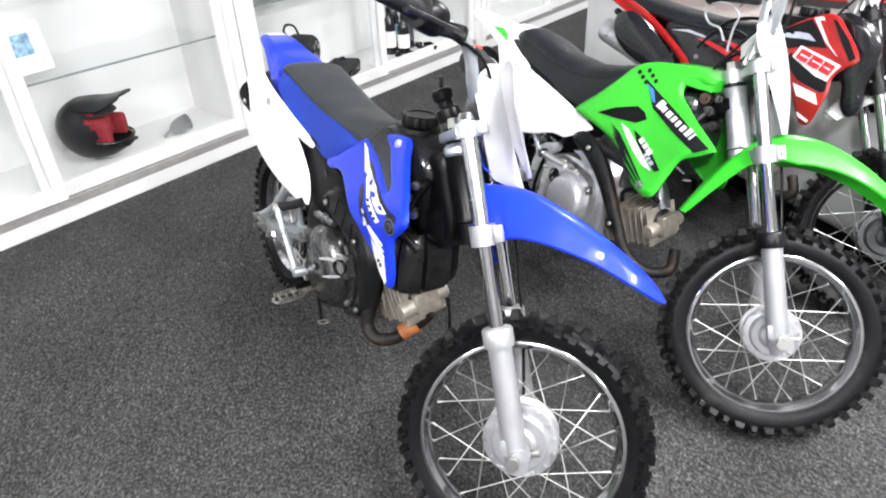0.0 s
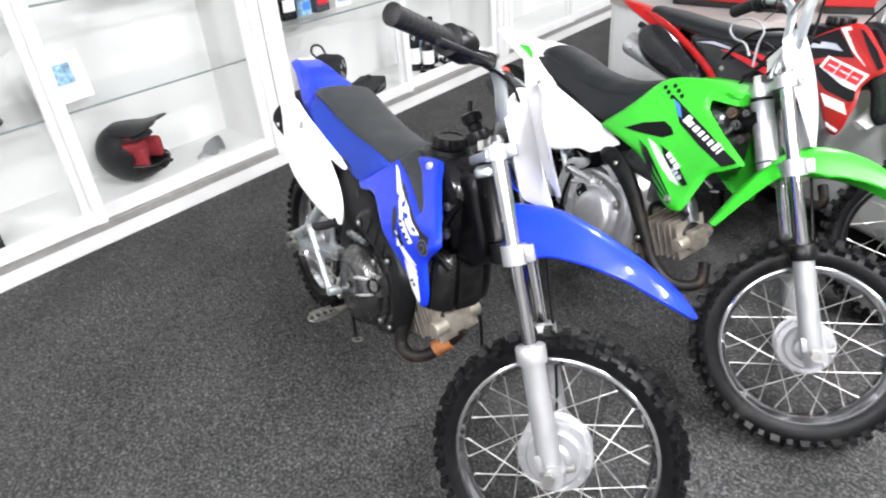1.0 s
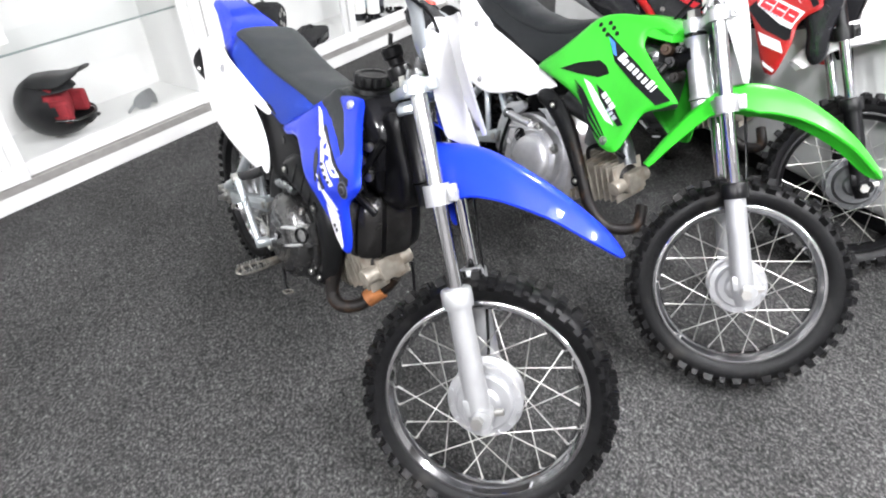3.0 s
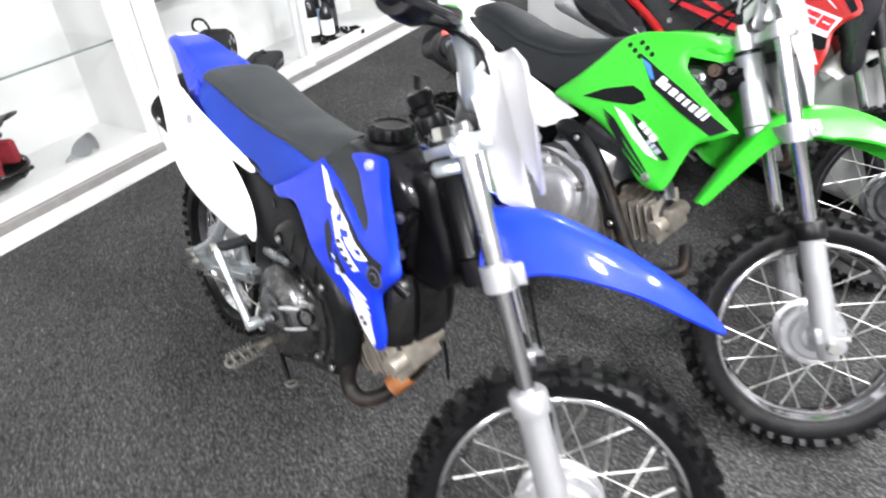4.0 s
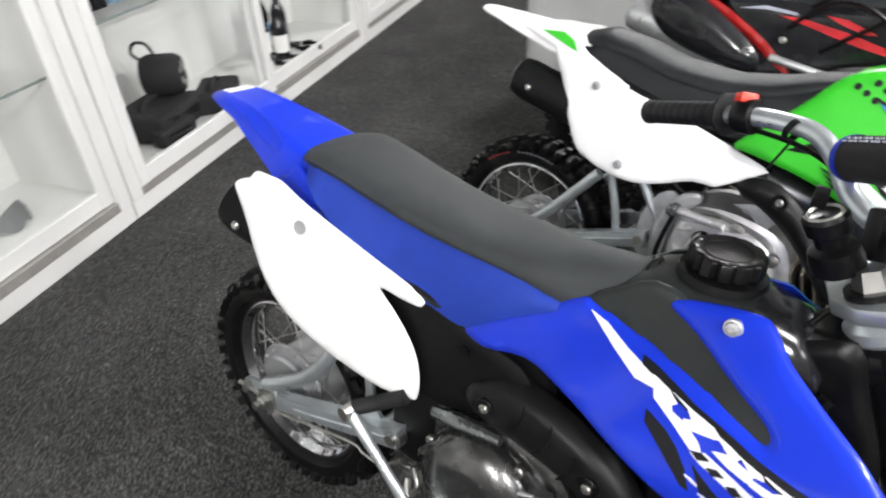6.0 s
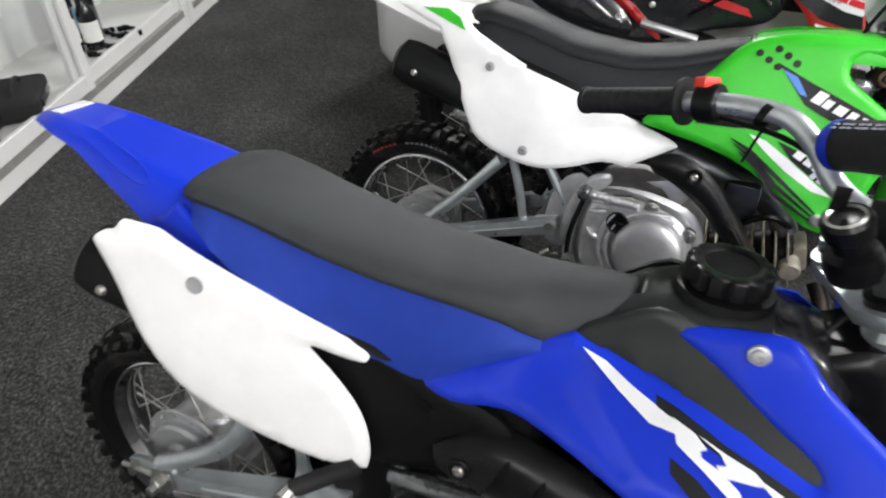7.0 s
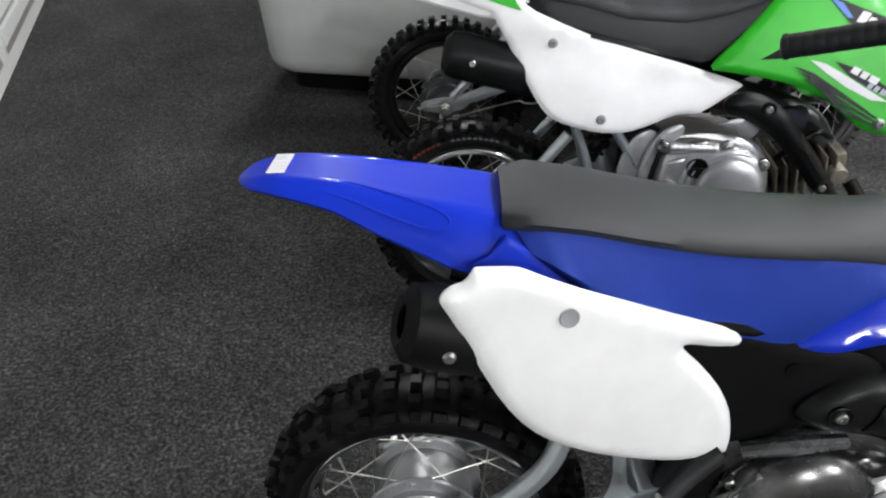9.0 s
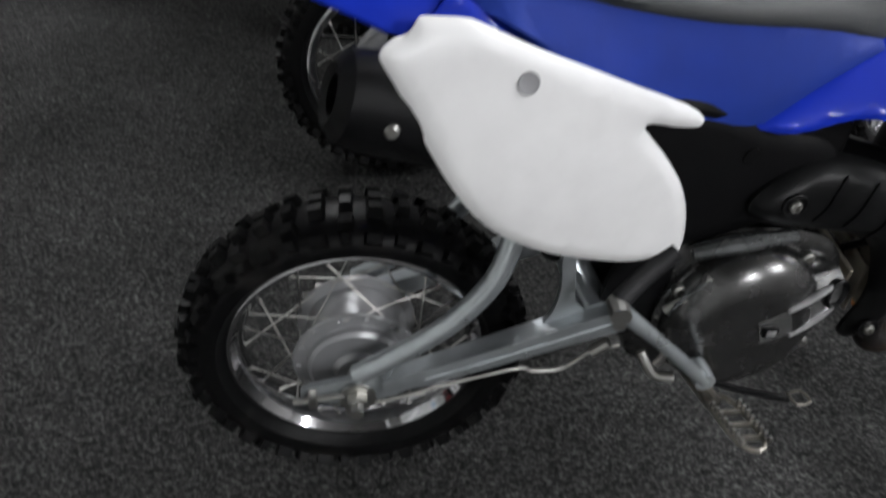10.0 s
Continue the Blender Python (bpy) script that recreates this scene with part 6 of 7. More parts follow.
    sheet(bm, [(0.455, 0.452), (0.5, 0.465), (0.548, 0.462), (0.535, 0.445), (0.52, 0.425), (0.5, 0.43), (0.485, 0.445)], lambda x, z: 0.1, -1, 0.006, 0.02, 0.002, 0.006, n=1)
    part("pointed_bracket", bm, ALU, bike, "pointed silver bracket")
    bm = bmesh.new()
    sheet(bm, [(0.325, 0.3), (0.345, 0.3), (0.35, 0.35), (0.365, 0.4), (0.395, 0.432), (0.39, 0.45), (0.36, 0.44), (0.335, 0.4), (0.322, 0.35)], lambda x, z: 0.098, -1, 0.014, 0.02, 0.004, 0.01)
    part("mounting_plate", bm, ALU, bike, "cast engine mounting plate")
    bm = bmesh.new()
    lathe(bm, [(0, -0.012), (0.013, -0.012), (0.013, 0.006), (0.007, 0.01), (0, 0.01)], 8, turned((0.357, -0.112, 0.412), (0, -1, 0)))
    part("banjo_bolt", bm, CASE_MID, bike)
    bm = bmesh.new()
    for k in range(8):
        lathe(bm, [(0, -0.006), (0.0075, -0.006), (0.009, 0.0), (0.0075, 0.006), (0, 0.006)], 12, turned((0.374 + 0.0105 * k, -0.114, 0.414 - 0.0005 * k), (1, 0, -0.05)))
    part("ribbed_joint", bm, CASE, bike, "bright ribbed hose joint")
    for x, z in ((0.411, 0.31), (0.408, 0.27), (0.347, 0.272), (0.53, 0.285), (0.545, 0.375), (0.475, 0.41), (0.45, 0.258)):
        bm = bmesh.new()
        lathe(bm, [(0.0125, -0.008), (0.0125, 0.002), (0.011, 0.003), (0.0075, 0.003), (0.0075, 0.006), (0.005, 0.007), (0.003, 0.007), (0.0028, 0.004), (0, 0.004)], 14, turned((x, -0.108, z), (0, -1, 0)), ends=False)
        part("case_bolt", bm, STEEL, bike)
    clutter(bike, 0.545, (CASE_DARK, CASE_MID, SATIN))
    bm = bmesh.new()
    tube(bm, [(0.345, -0.098, 0.25), (0.34, -0.1, 0.32), (0.355, -0.098, 0.395)], 0.005, 8, 3)
    part("breather_hose", bm, BLACK, bike)
    bm = bmesh.new()
    tube(bm, [(0.36, -0.1, 0.405), (0.44, -0.1, 0.415)], 0.008, 8, 1)
    part("oil_line", bm, STEEL, bike)
    bm = bmesh.new()
    tube(bm, [(0.757, -0.05, 0.79), (0.74, -0.052, 0.812), (0.712, -0.05, 0.817), (0.694, -0.05, 0.832), (0.698, -0.05, 0.849), (0.72, -0.05, 0.86), (0.751, -0.048, 0.858), (0.771, -0.046, 0.842), (0.766, -0.045, 0.815), (0.765, -0.04, 0.77)], 0.0024, 7, 4)
    part("looped_hose", bm, HOLE, bike, "pale looped breather hose")
    # grey metal fittings, coloured near black to take down their glare
    for x, z, r, mat in ((0.752, 0.668, 0.014, PIPE), (0.77, 0.645, 0.013, BLACK), (0.785, 0.675, 0.009, BLACK), (0.79, 0.618, 0.011, PIPE)):
        bm = bmesh.new()
        lathe(bm, [(0, -0.03), (r, -0.03), (r, 0.0), (r * 0.85, 0.006), (r * 0.45, 0.006), (r * 0.4, 0.012), (0, 0.012)], 16, turned((x, -0.042, z), (0.3, -0.9, 0.15)))
        part("carburettor_boss", bm, mat, bike, "dark metal fitting behind the shroud")
    return bike


# ---- red motorcycle
def red_bike():
    bike = bike_base("dirt_bike", (0.55, 2.363, 0.0), -57, 8, "red, white and black off-road motorcycle parked on the carpet")
    s = dict(rim=BLACK, rim_label="black alloy rim", hub=CASE_DARK, disc=False, seal=BLACK, bar_clamp=ALU, top_plate=False, pad=False, case=CASE_DARK, clutch=(0.47, 0.31), hole=(0.53, 0.37), rail=BLACK, plate=BLACK, brace="straight", kick=True, pedal=ALU, head=BLACK,
             bar_rise=0.06, plate_q=0.07,
             header=[(0.77, 0.0, 0.3), (0.8, -0.03, 0.26), (0.76, -0.09, 0.27), (0.66, -0.1, 0.34), (0.55, -0.09, 0.44), (0.42, -0.07, 0.48), (0.3, -0.07, 0.5)],
             muffler=((0.3, -0.07, 0.51), (0.035, -0.1, 0.59), 0.04), muffler_mat=ALU, muffler_label="silver muffler with a black guard", shield=None,
             fork=BLACK, colour=WHITE, ff_label="white plastic front fender",
             ff_spine=[(0.8, 0.5), (0.85, 0.58), (0.92, 0.63), (1.0, 0.645), (1.1, 0.62), (1.17, 0.58), (1.22, 0.54)], ff_w=[0.05, 0.06, 0.062, 0.064, 0.062, 0.05, 0.015], ff_d=[0.03, 0.05, 0.06, 0.05, 0.03, 0.014, 0.004])
    turn = running_gear(bike, s, 38)
    front_fender(bike, turn, s)
    seat(bike, curve([0.06, 0.16, 0.26, 0.4, 0.52, 0.6], [0.705, 0.7, 0.69, 0.682, 0.685, 0.7]), curve([0.06, 0.16, 0.3, 0.45, 0.6], [0.692, 0.688, 0.672, 0.668, 0.688]), curve([0.06, 0.16, 0.3, 0.45, 0.6], [0.684, 0.665, 0.65, 0.645, 0.66]),
         curve([0.06, 0.16, 0.4, 0.6], [0.04, 0.058, 0.06, 0.05]), curve([0.06, 0.16, 0.4, 0.6], [0.05, 0.07, 0.075, 0.06]), 0.06, 0.6, VINYL_BLACK, VINYL_BLACK, "black seat cover", "narrow black seat")
    bm = bmesh.new()
    mudguard(bm, [(0.2, 0, 0.66), (0.1, 0, 0.682), (0.0, 0, 0.7), (-0.07, 0, 0.708), (-0.11, 0, 0.708)], [0.07, 0.065, 0.05, 0.03, 0.01], [0.04, 0.035, 0.02, 0.01, 0.003], ridge=0.003)
    part("rear_fender", bm, RED, bike, "red plastic rear fender")

    def w(x, z):
        return 0.1 + 0.2 * min(0.16, max(0.0, 0.7 - z)) * (x > 0.6) + 0.06 * max(0, x - 0.7)

    for side in (-1, 1):
        bm = bmesh.new()
        sheet(bm, [(0.06, 0.695), (0.12, 0.688), (0.22, 0.652), (0.345, 0.585), (0.4, 0.545), (0.445, 0.505), (0.44, 0.495), (0.385, 0.53), (0.33, 0.57), (0.21, 0.633), (0.1, 0.677)], lambda x, z: 0.088 + 0.05 * (0.7 - z), side, 0.006, 0.03, 0.004, 0.01, n=2)
        part("side_panel", bm, RED, bike, "narrow red plastic side panel")
        bm = bmesh.new()
        sheet(bm, [(0.1, 0.625), (0.13, 0.655), (0.19, 0.66), (0.29, 0.605), (0.37, 0.545), (0.38, 0.505), (0.31, 0.5), (0.19, 0.53), (0.12, 0.57)], lambda x, z: 0.148 if side < 0 else 0.1, side, 0.006, 0.02, 0.02, 0.035)
        part("muffler_guard", bm, GLOSS, bike, "glossy black guard panel")
        bm = bmesh.new()
        sheet(bm, [(0.62, 0.66), (0.68, 0.706), (0.744, 0.741), (0.792, 0.75), (0.84, 0.71), (0.885, 0.662), (0.861, 0.636), (0.842, 0.608), (0.846, 0.563), (0.83, 0.49), (0.81, 0.482), (0.792, 0.495), (0.733, 0.585), (0.68, 0.63)], w, side, 0.004, 0.02, 0.005, n=3)
        sp = part("radiator_shroud", bm, RED, bike, "red and white tank shroud with stickers")
        decal(sp, "black_flash", [(0.625, 0.662), (0.68, 0.703), (0.735, 0.732), (0.77, 0.7), (0.8, 0.672), (0.74, 0.665), (0.69, 0.648)], w, DECAL_BLACK, 0.001, side=side)
        decal(sp, "grey_streak", [(0.66, 0.675), (0.7, 0.7), (0.735, 0.7), (0.765, 0.682), (0.73, 0.682)], w, DECAL_GREY, 0.0014, side=side)
        decal(sp, "white_flash", [(0.74, 0.735), (0.762, 0.742), (0.8, 0.7), (0.855, 0.652), (0.83, 0.66), (0.79, 0.685)], w, DECAL_WHITE, 0.0012, side=side)
        decal(sp, "orange_flash", [(0.757, 0.732), (0.772, 0.735), (0.815, 0.69), (0.862, 0.648), (0.838, 0.657), (0.8, 0.684)], w, RED, 0.0018, side=side)
        decal(sp, "black_edge", [(0.79, 0.74), (0.8, 0.738), (0.845, 0.7), (0.878, 0.664), (0.868, 0.654), (0.83, 0.69)], w, DECAL_BLACK, 0.001, side=side)
        decal(sp, "black_band", [(0.7, 0.622), (0.715, 0.645), (0.722, 0.636), (0.8, 0.604), (0.836, 0.598), (0.842, 0.575), (0.83, 0.57), (0.76, 0.585)], w, DECAL_BLACK, 0.001, side=side)
        decal(sp, "white_plate", [(0.722, 0.636), (0.733, 0.666), (0.853, 0.641), (0.838, 0.612), (0.836, 0.598), (0.8, 0.604)], w, DECAL_WHITE, 0.0016, side=side)
        bars(sp, (0.73, 0.6345), (0.975, -0.22), (0.005, 0.0265), (0.034, 0.034, 0.032), 0.003, w, DECAL_RED, side, 0.0026, 0.15)
        bars(sp, (0.742, 0.6445), (0.975, -0.22), (0.001, 0.003), (0.027, 0.027, 0.018), 0.01, w, DECAL_WHITE, side, 0.0034, 0.15)
        bars(sp, (0.743, 0.627), (0.975, -0.22), (0.001, 0.004), (0.008, 0.006, 0.007, 0.006, 0.008), 0.003, w, DECAL_GREY, side, 0.0026, 0.1)
        decal(sp, "white_flash", [(0.752, 0.575), (0.82, 0.565), (0.838, 0.54), (0.775, 0.548)], w, DECAL_WHITE, 0.001, side=side)
        decal(sp, "white_flash", [(0.79, 0.51), (0.83, 0.497), (0.826, 0.49), (0.797, 0.499)], w, DECAL_WHITE, 0.001, side=side)
        bm = bmesh.new()
        cw = lambda x, z: 0.082 + 0.05 * (0.66 - z)
        sheet(bm, [(0.27, 0.64), (0.36, 0.655), (0.5, 0.652), (0.6, 0.66), (0.66, 0.64), (0.69, 0.6), (0.66, 0.555), (0.56, 0.53), (0.47, 0.5), (0.4, 0.48), (0.36, 0.49), (0.31, 0.57)], cw, side, 0.006, 0.025, 0.008, 0.016)
        cover = part("side_cover", bm, GLOSS, bike, "glossy black side cover with red stripes")
        decal(cover, "red_stripe", [(0.395, 0.622), (0.44, 0.622), (0.535, 0.605), (0.62, 0.583), (0.632, 0.566), (0.57, 0.577), (0.47, 0.603)], cw, DECAL_RED, 0.001, side=side)
        decal(cover, "red_stripe", [(0.49, 0.634), (0.535, 0.63), (0.6, 0.606), (0.574, 0.604), (0.52, 0.62)], cw, DECAL_RED, 0.001, side=side)
        decal(cover, "grey_streak", [(0.3, 0.628), (0.36, 0.64), (0.43, 0.632), (0.432, 0.626), (0.36, 0.632)], cw, DECAL_GREY, 0.001, side=side)
        panel_bolt(cover, 0.415, side * (cw(0.415, 0.57) + 0.002), 0.57, 0.006)
        bm = bmesh.new()
        tube(bm, [(0.4, side * 0.1, 0.53), (0.45, side * 0.103, 0.522), (0.53, side * 0.1, 0.508)], 0.009, 10, 3)
        part("frame_rail", bm, ALU, bike, "bare silver rail under the side cover")
    for pts in ([(0.46, -0.1, 0.65), (0.52, -0.125, 0.69), (0.6, -0.115, 0.71), (0.7, -0.1, 0.69)], [(0.42, -0.1, 0.6), (0.5, -0.13, 0.665), (0.58, -0.125, 0.66), (0.66, -0.12, 0.6)], [(0.5, -0.1, 0.56), (0.58, -0.125, 0.62), (0.66, -0.1, 0.68)]):
        bm = bmesh.new()
        tube(bm, pts, 0.005, 7, 5)
        part("hose", bm, BLACK, bike, "black rubber hose")
    # black scoop and airbox beside the steering head
    bm = bmesh.new()
    for side in (-1, 1):
        sheet(bm, [(0.77, 0.74), (0.83, 0.755), (0.88, 0.73), (0.905, 0.68), (0.9, 0.6), (0.905, 0.54), (0.885, 0.515), (0.862, 0.54), (0.85, 0.59), (0.83, 0.62)], lambda x, z: 0.092 - 0.3 * abs(x - 0.84), side, 0.01, 0.02, 0.01, 0.02)
    part("radiator_scoop", bm, GLOSS, bike, "black plastic scoop beside the steering head")
    bm = bmesh.new()
    block(bm, (0.71, 0, 0.655), (0.22, 0.16, 0.15), Matrix.Identity(4), 0.04, 3)
    part("fuel_tank", bm, TANK, bike, "black plastic fuel tank")
    fuel_cap(bike, (0.68, 0, 0.735))
    return bike


# ---------------------------------------------------------------- room
def floor_and_walls():
    bm = bmesh.new()
    block(bm, (0.6, 1.9, -0.05), (9.0, 11.0, 0.1))
    tagged(part("floor", bm, CARPET, flat=True), "dark grey speckled carpet floor", "floor", kind="structure")
    for nm, c, sz in (("wall_west", (-3.95, 1.9, 1.4), (0.1, 11, 2.8)), ("wall_east", (5.15, 1.9, 1.4), (0.1, 11, 2.8)), ("wall_south", (0.6, -3.65, 1.4), (9.2, 0.1, 2.8)), ("wall_north", (0.6, 7.45, 1.4), (9.2, 0.1, 2.8))):
        bm = bmesh.new()
        block(bm, c, sz)
        tagged(part(nm, bm, WALL, flat=True), "unseen enclosing wall, dark grey to limit bounced light", "wall", kind="structure")
    bm = bmesh.new()
    block(bm, (0.6, 1.9, CEILING + 0.1), (9.2, 11.2, 0.1))
    tagged(part("ceiling", bm, WALL, flat=True), "unseen ceiling, dark grey to limit bounced light", "ceiling", kind="structure")


def ceiling_lights():
    first = None
    for x, y in LAMPS:
        m = pose(x, y, CEILING, 0, 0, 50.6)
        if first is None:
            first = new("ceiling_light")
            tagged(first, "unseen white fluorescent ceiling light fitting with two tubes", "ceiling light", "ceiling lights")
            bm = bmesh.new()
            block(bm, (0, 0, 0.02), (1.26, 0.34, 0.06), bevel=0.004)
            part("housing", bm, WHITE, first)
            for k in (-1, 1):
                bm = bmesh.new()
                tube(bm, [(-0.58, k * 0.08, -0.03), (0.58, k * 0.08, -0.03)], 0.018, 12, 1)
                part("tube", bm, DIFFUSER, first)
            first.matrix_basis = m
        else:
            copy_thing(first, m)
        for k in (-0.33, 0.33):
            d = bpy.data.lights.new("tube_light", "POINT")
            d.energy, d.color, d.shadow_soft_size = LAMP_WATTS, (1.0, 0.965, 0.95), 0.1
            o = new("tube_light", d)
            o.matrix_world = pose(x, y, CEILING - 0.17, 0, 0, 50.6) @ Matrix.Translation((k, 0, 0))


# ---- display cabinets: s along the front, d into the cabinet
CAB = Matrix.Translation((-0.843, 2.859, 0)) @ Matrix.Rotation(radians(52.47), 4, "Z")
DEEP, HIGH = 0.42, 1.95


def cabinet(s0, s1, shelves, split):
    e = new("display_cabinet")
    e.matrix_world = CAB @ Matrix.Translation((s0, 0, 0))
    tagged(e, "white display cabinet with sliding glass doors and glass shelves", "cabinet", "row of display cabinets")
    L = s1 - s0
    bm = bmesh.new()
    block(bm, (L / 2, DEEP / 2 + 0.006, 0.03), (L, DEEP - 0.012, 0.06), bevel=0.002, seg=1)
    part("plinth", bm, CABINET, e)
    bm = bmesh.new()
    block(bm, (L / 2, 0.03, 0.075), (L - 0.01, 0.04, 0.03))
    part("lower_track", bm, TRACK, e, "grey metal sliding track")
    bm = bmesh.new()
    block(bm, (L / 2, DEEP / 2 + 0.03, 0.105), (L - 0.06, DEEP - 0.06, 0.03))
    part("bottom_board", bm, CABINET, e)
    for x, nm in ((0.026, "side_board"), (L - 0.026, "side_board")):
        bm = bmesh.new()
        block(bm, (x, DEEP / 2 + 0.004, HIGH / 2 + 0.03), (0.05, DEEP - 0.008, HIGH - 0.06), bevel=0.002, seg=1)
        part(nm, bm, CABINET, e)
    bm = bmesh.new()
    block(bm, (L / 2, DEEP - 0.01, HIGH / 2 + 0.05), (L - 0.1, 0.018, HIGH - 0.1))
    part("back_board", bm, CABINET, e)
    bm = bmesh.new()
    block(bm, (L / 2, DEEP / 2, HIGH - 0.03), (L, DEEP, 0.06), bevel=0.002, seg=1)
    part("top_board", bm, CABINET, e)
    for z in shelves:
        bm = bmesh.new()
        block(bm, (L / 2, DEEP / 2 + 0.03, z), (L - 0.104, DEEP - 0.1, 0.008), bevel=0.001, seg=1)
        sh = part("glass_shelf", bm, GLASS, e, "clear glass shelf")
        bm = bmesh.new()
        block(bm, (L / 2, 0.0785, z), (L - 0.104, 0.003, 0.0075))
        part("shelf_edge", bm, GLASS_EDGE, sh)
    # two sliding doors, the second running behind the first
    for k, (a, b, y) in enumerate(((0.05, split + 0.035, 0.012), (split - 0.035, L - 0.05, 0.036))):
        door = None
        bm = bmesh.new()
        for x in (a + 0.021, b - 0.021):
            block(bm, (x, y, (HIGH + 0.03) / 2), (0.042, 0.02, HIGH - 0.15), bevel=0.003, seg=1)
        for z, h in ((0.12, 0.055), (HIGH - 0.09, 0.05)):
            block(bm, ((a + b) / 2, y, z), (b - a - 0.084, 0.019, h), bevel=0.002, seg=1)
        door = part("sliding_door", bm, ALU_FRAME, e, "white-framed sliding glass door")
        bm = bmesh.new()
        block(bm, ((a + b) / 2, y, (HIGH + 0.03) / 2), (b - a - 0.08, 0.005, HIGH - 0.2))
        pane = part("pane", bm, GLASS, door)
        pane.visible_shadow = False
    return e


def place(name, parts, s, d, z, turn, label, category, group="", tip=0.0):
    e = new(name)
    e.matrix_world = CAB @ pose(s, d, z, tip, 0, turn)
    for nm, bm, mat, *lab in parts:
        part(nm, bm, mat, e, lab[0] if lab else "")
    return tagged(e, label, category, group)


def helmet(s, d, z, turn, tip=0.0):
    shell = bmesh.new()
    bmesh.ops.create_uvsphere(shell, u_segments=48, v_segments=32, radius=1.0)
    for v in shell.verts:
        x, y, zz = v.co
        v.co = Vector((x * 0.132, y * 0.108, 0.128 + zz * 0.122))
        if v.co.x > 0.02 and v.co.z < 0.12:
            chin = max(0.0, 1 - abs(v.co.z - 0.065) / 0.06)
            v.co.x += 0.05 * chin * (v.co.x / 0.132) ** 2
            v.co.y *= 1 - 0.22 * chin * (v.co.x / 0.18)
        if v.co.z < 0.03:
            v.co.z = 0.018 + 0.35 * (v.co.z - 0.006)
    kill = [f for f in shell.faces if f.calc_center_median().x > 0.035 and 0.088 < f.calc_center_median().z < 0.2 and abs(f.calc_center_median().y) < 0.094]
    bmesh.ops.delete(shell, geom=kill, context="FACES")
    liner = bmesh.new()
    bmesh.ops.create_uvsphere(liner, u_segments=24, v_segments=16, radius=1.0)
    for v in liner.verts:
        v.co = Vector((v.co.x * 0.118, v.co.y * 0.096, 0.13 + v.co.z * 0.104))
        if v.co.x > 0.0:
            v.co.x *= 0.55
    peak = bmesh.new()
    mudguard(peak, [(-0.04, 0, 0.247), (0.02, 0, 0.252), (0.08, 0, 0.252), (0.13, 0, 0.262), (0.165, 0, 0.272)], [0.06, 0.082, 0.088, 0.078, 0.055], [0.02, 0.032, 0.03, 0.02, 0.01])
    cheeks, rim, vents = bmesh.new(), bmesh.new(), bmesh.new()
    for sgn in (-1, 1):
        block(cheeks, (0.064, sgn * 0.066, 0.122), (0.08, 0.036, 0.085), bevel=0.016, seg=3)
        block(vents, (0.135, sgn * 0.03, 0.07), (0.03, 0.022, 0.012), Matrix.Identity(4), 0.003)
    block(cheeks, (0.03, 0.0, 0.205), (0.06, 0.15, 0.02), bevel=0.008, seg=2)
    tube(rim, [(0.05, -0.098, 0.1), (0.115, -0.075, 0.092), (0.15, 0.0, 0.09), (0.115, 0.075, 0.092), (0.05, 0.098, 0.1)], 0.006, 8, 5)
    return place("helmet", [("shell", shell, HELMET, "black full-face shell"), ("liner", liner, LINER, "dark red padded liner"), ("peak", peak, HELMET, "black peak"), ("padding", cheeks, LINER), ("chin_trim", rim, SATIN), ("chin_vent", vents, SATIN)],
                 s, d, z, turn, "black motocross helmet with red lining and peak on the cabinet floor", "helmet", tip=tip)


def road_helmet(s, d, z, turn):
    shell, visor, studs, trim = bmesh.new(), bmesh.new(), bmesh.new(), bmesh.new()
    bmesh.ops.create_uvsphere(shell, u_segments=40, v_segments=28, radius=1.0)
    for v in shell.verts:
        v.co = Vector((v.co.x * 0.14, v.co.y * 0.115, 0.13 + v.co.z * 0.13))
        if v.co.z < 0.03:
            v.co.z = 0.012 + 0.4 * v.co.z
    rows = []
    for k in range(7):
        zz = 0.1 + 0.012 * k
        r = math.sqrt(max(0.0, 1 - ((zz - 0.13) / 0.13) ** 2))
        rows.append([Vector((0.1425 * r * math.cos(radians(a)), 0.1175 * r * math.sin(radians(a)), zz)) for a in range(-70, 71, 10)])
    loft(visor, rows, False, False)
    bmesh.ops.solidify(visor, geom=visor.faces[:], thickness=0.003)
    for k in range(7):
        a = radians(200 + 14 * k)
        lathe(studs, [(0, 0), (0.005, 0), (0.004, 0.003), (0, 0.003)], 8, turned((0.128 * math.cos(a), 0.105 * math.sin(a), 0.18), (math.cos(a), math.sin(a), 0.4)))
    tube(trim, [(0.135 * math.cos(radians(a)), 0.112 * math.sin(radians(a)), 0.018) for a in range(0, 361, 20)], 0.005, 8, 2)
    return place("helmet", [("shell", shell, NAVY, "very dark blue shell"), ("visor", visor, GLOSS), ("stud", studs, DECAL_WHITE), ("trim", trim, BLACK)],
                 s, d, z, turn, "dark blue full-face helmet with white dots on a glass shelf", "helmet")


def boot_box(s, d, z, turn):
    m1, m2, m3 = bmesh.new(), bmesh.new(), bmesh.new()
    block(m1, (0, 0, 0.05), (0.24, 0.15, 0.1), bevel=0.004)
    block(m2, (0, 0, 0.106), (0.246, 0.156, 0.018), bevel=0.003)
    block(m3, (0.09, -0.0765, 0.05), (0.035, 0.003, 0.03))
    return place("storage_box", [("body", m1, FABRIC), ("lid", m2, TANK), ("sticker", m3, DECAL_WHITE, "small white sticker")], s, d, z, turn, "flat black cardboard box with a white sticker on the cabinet floor", "box")


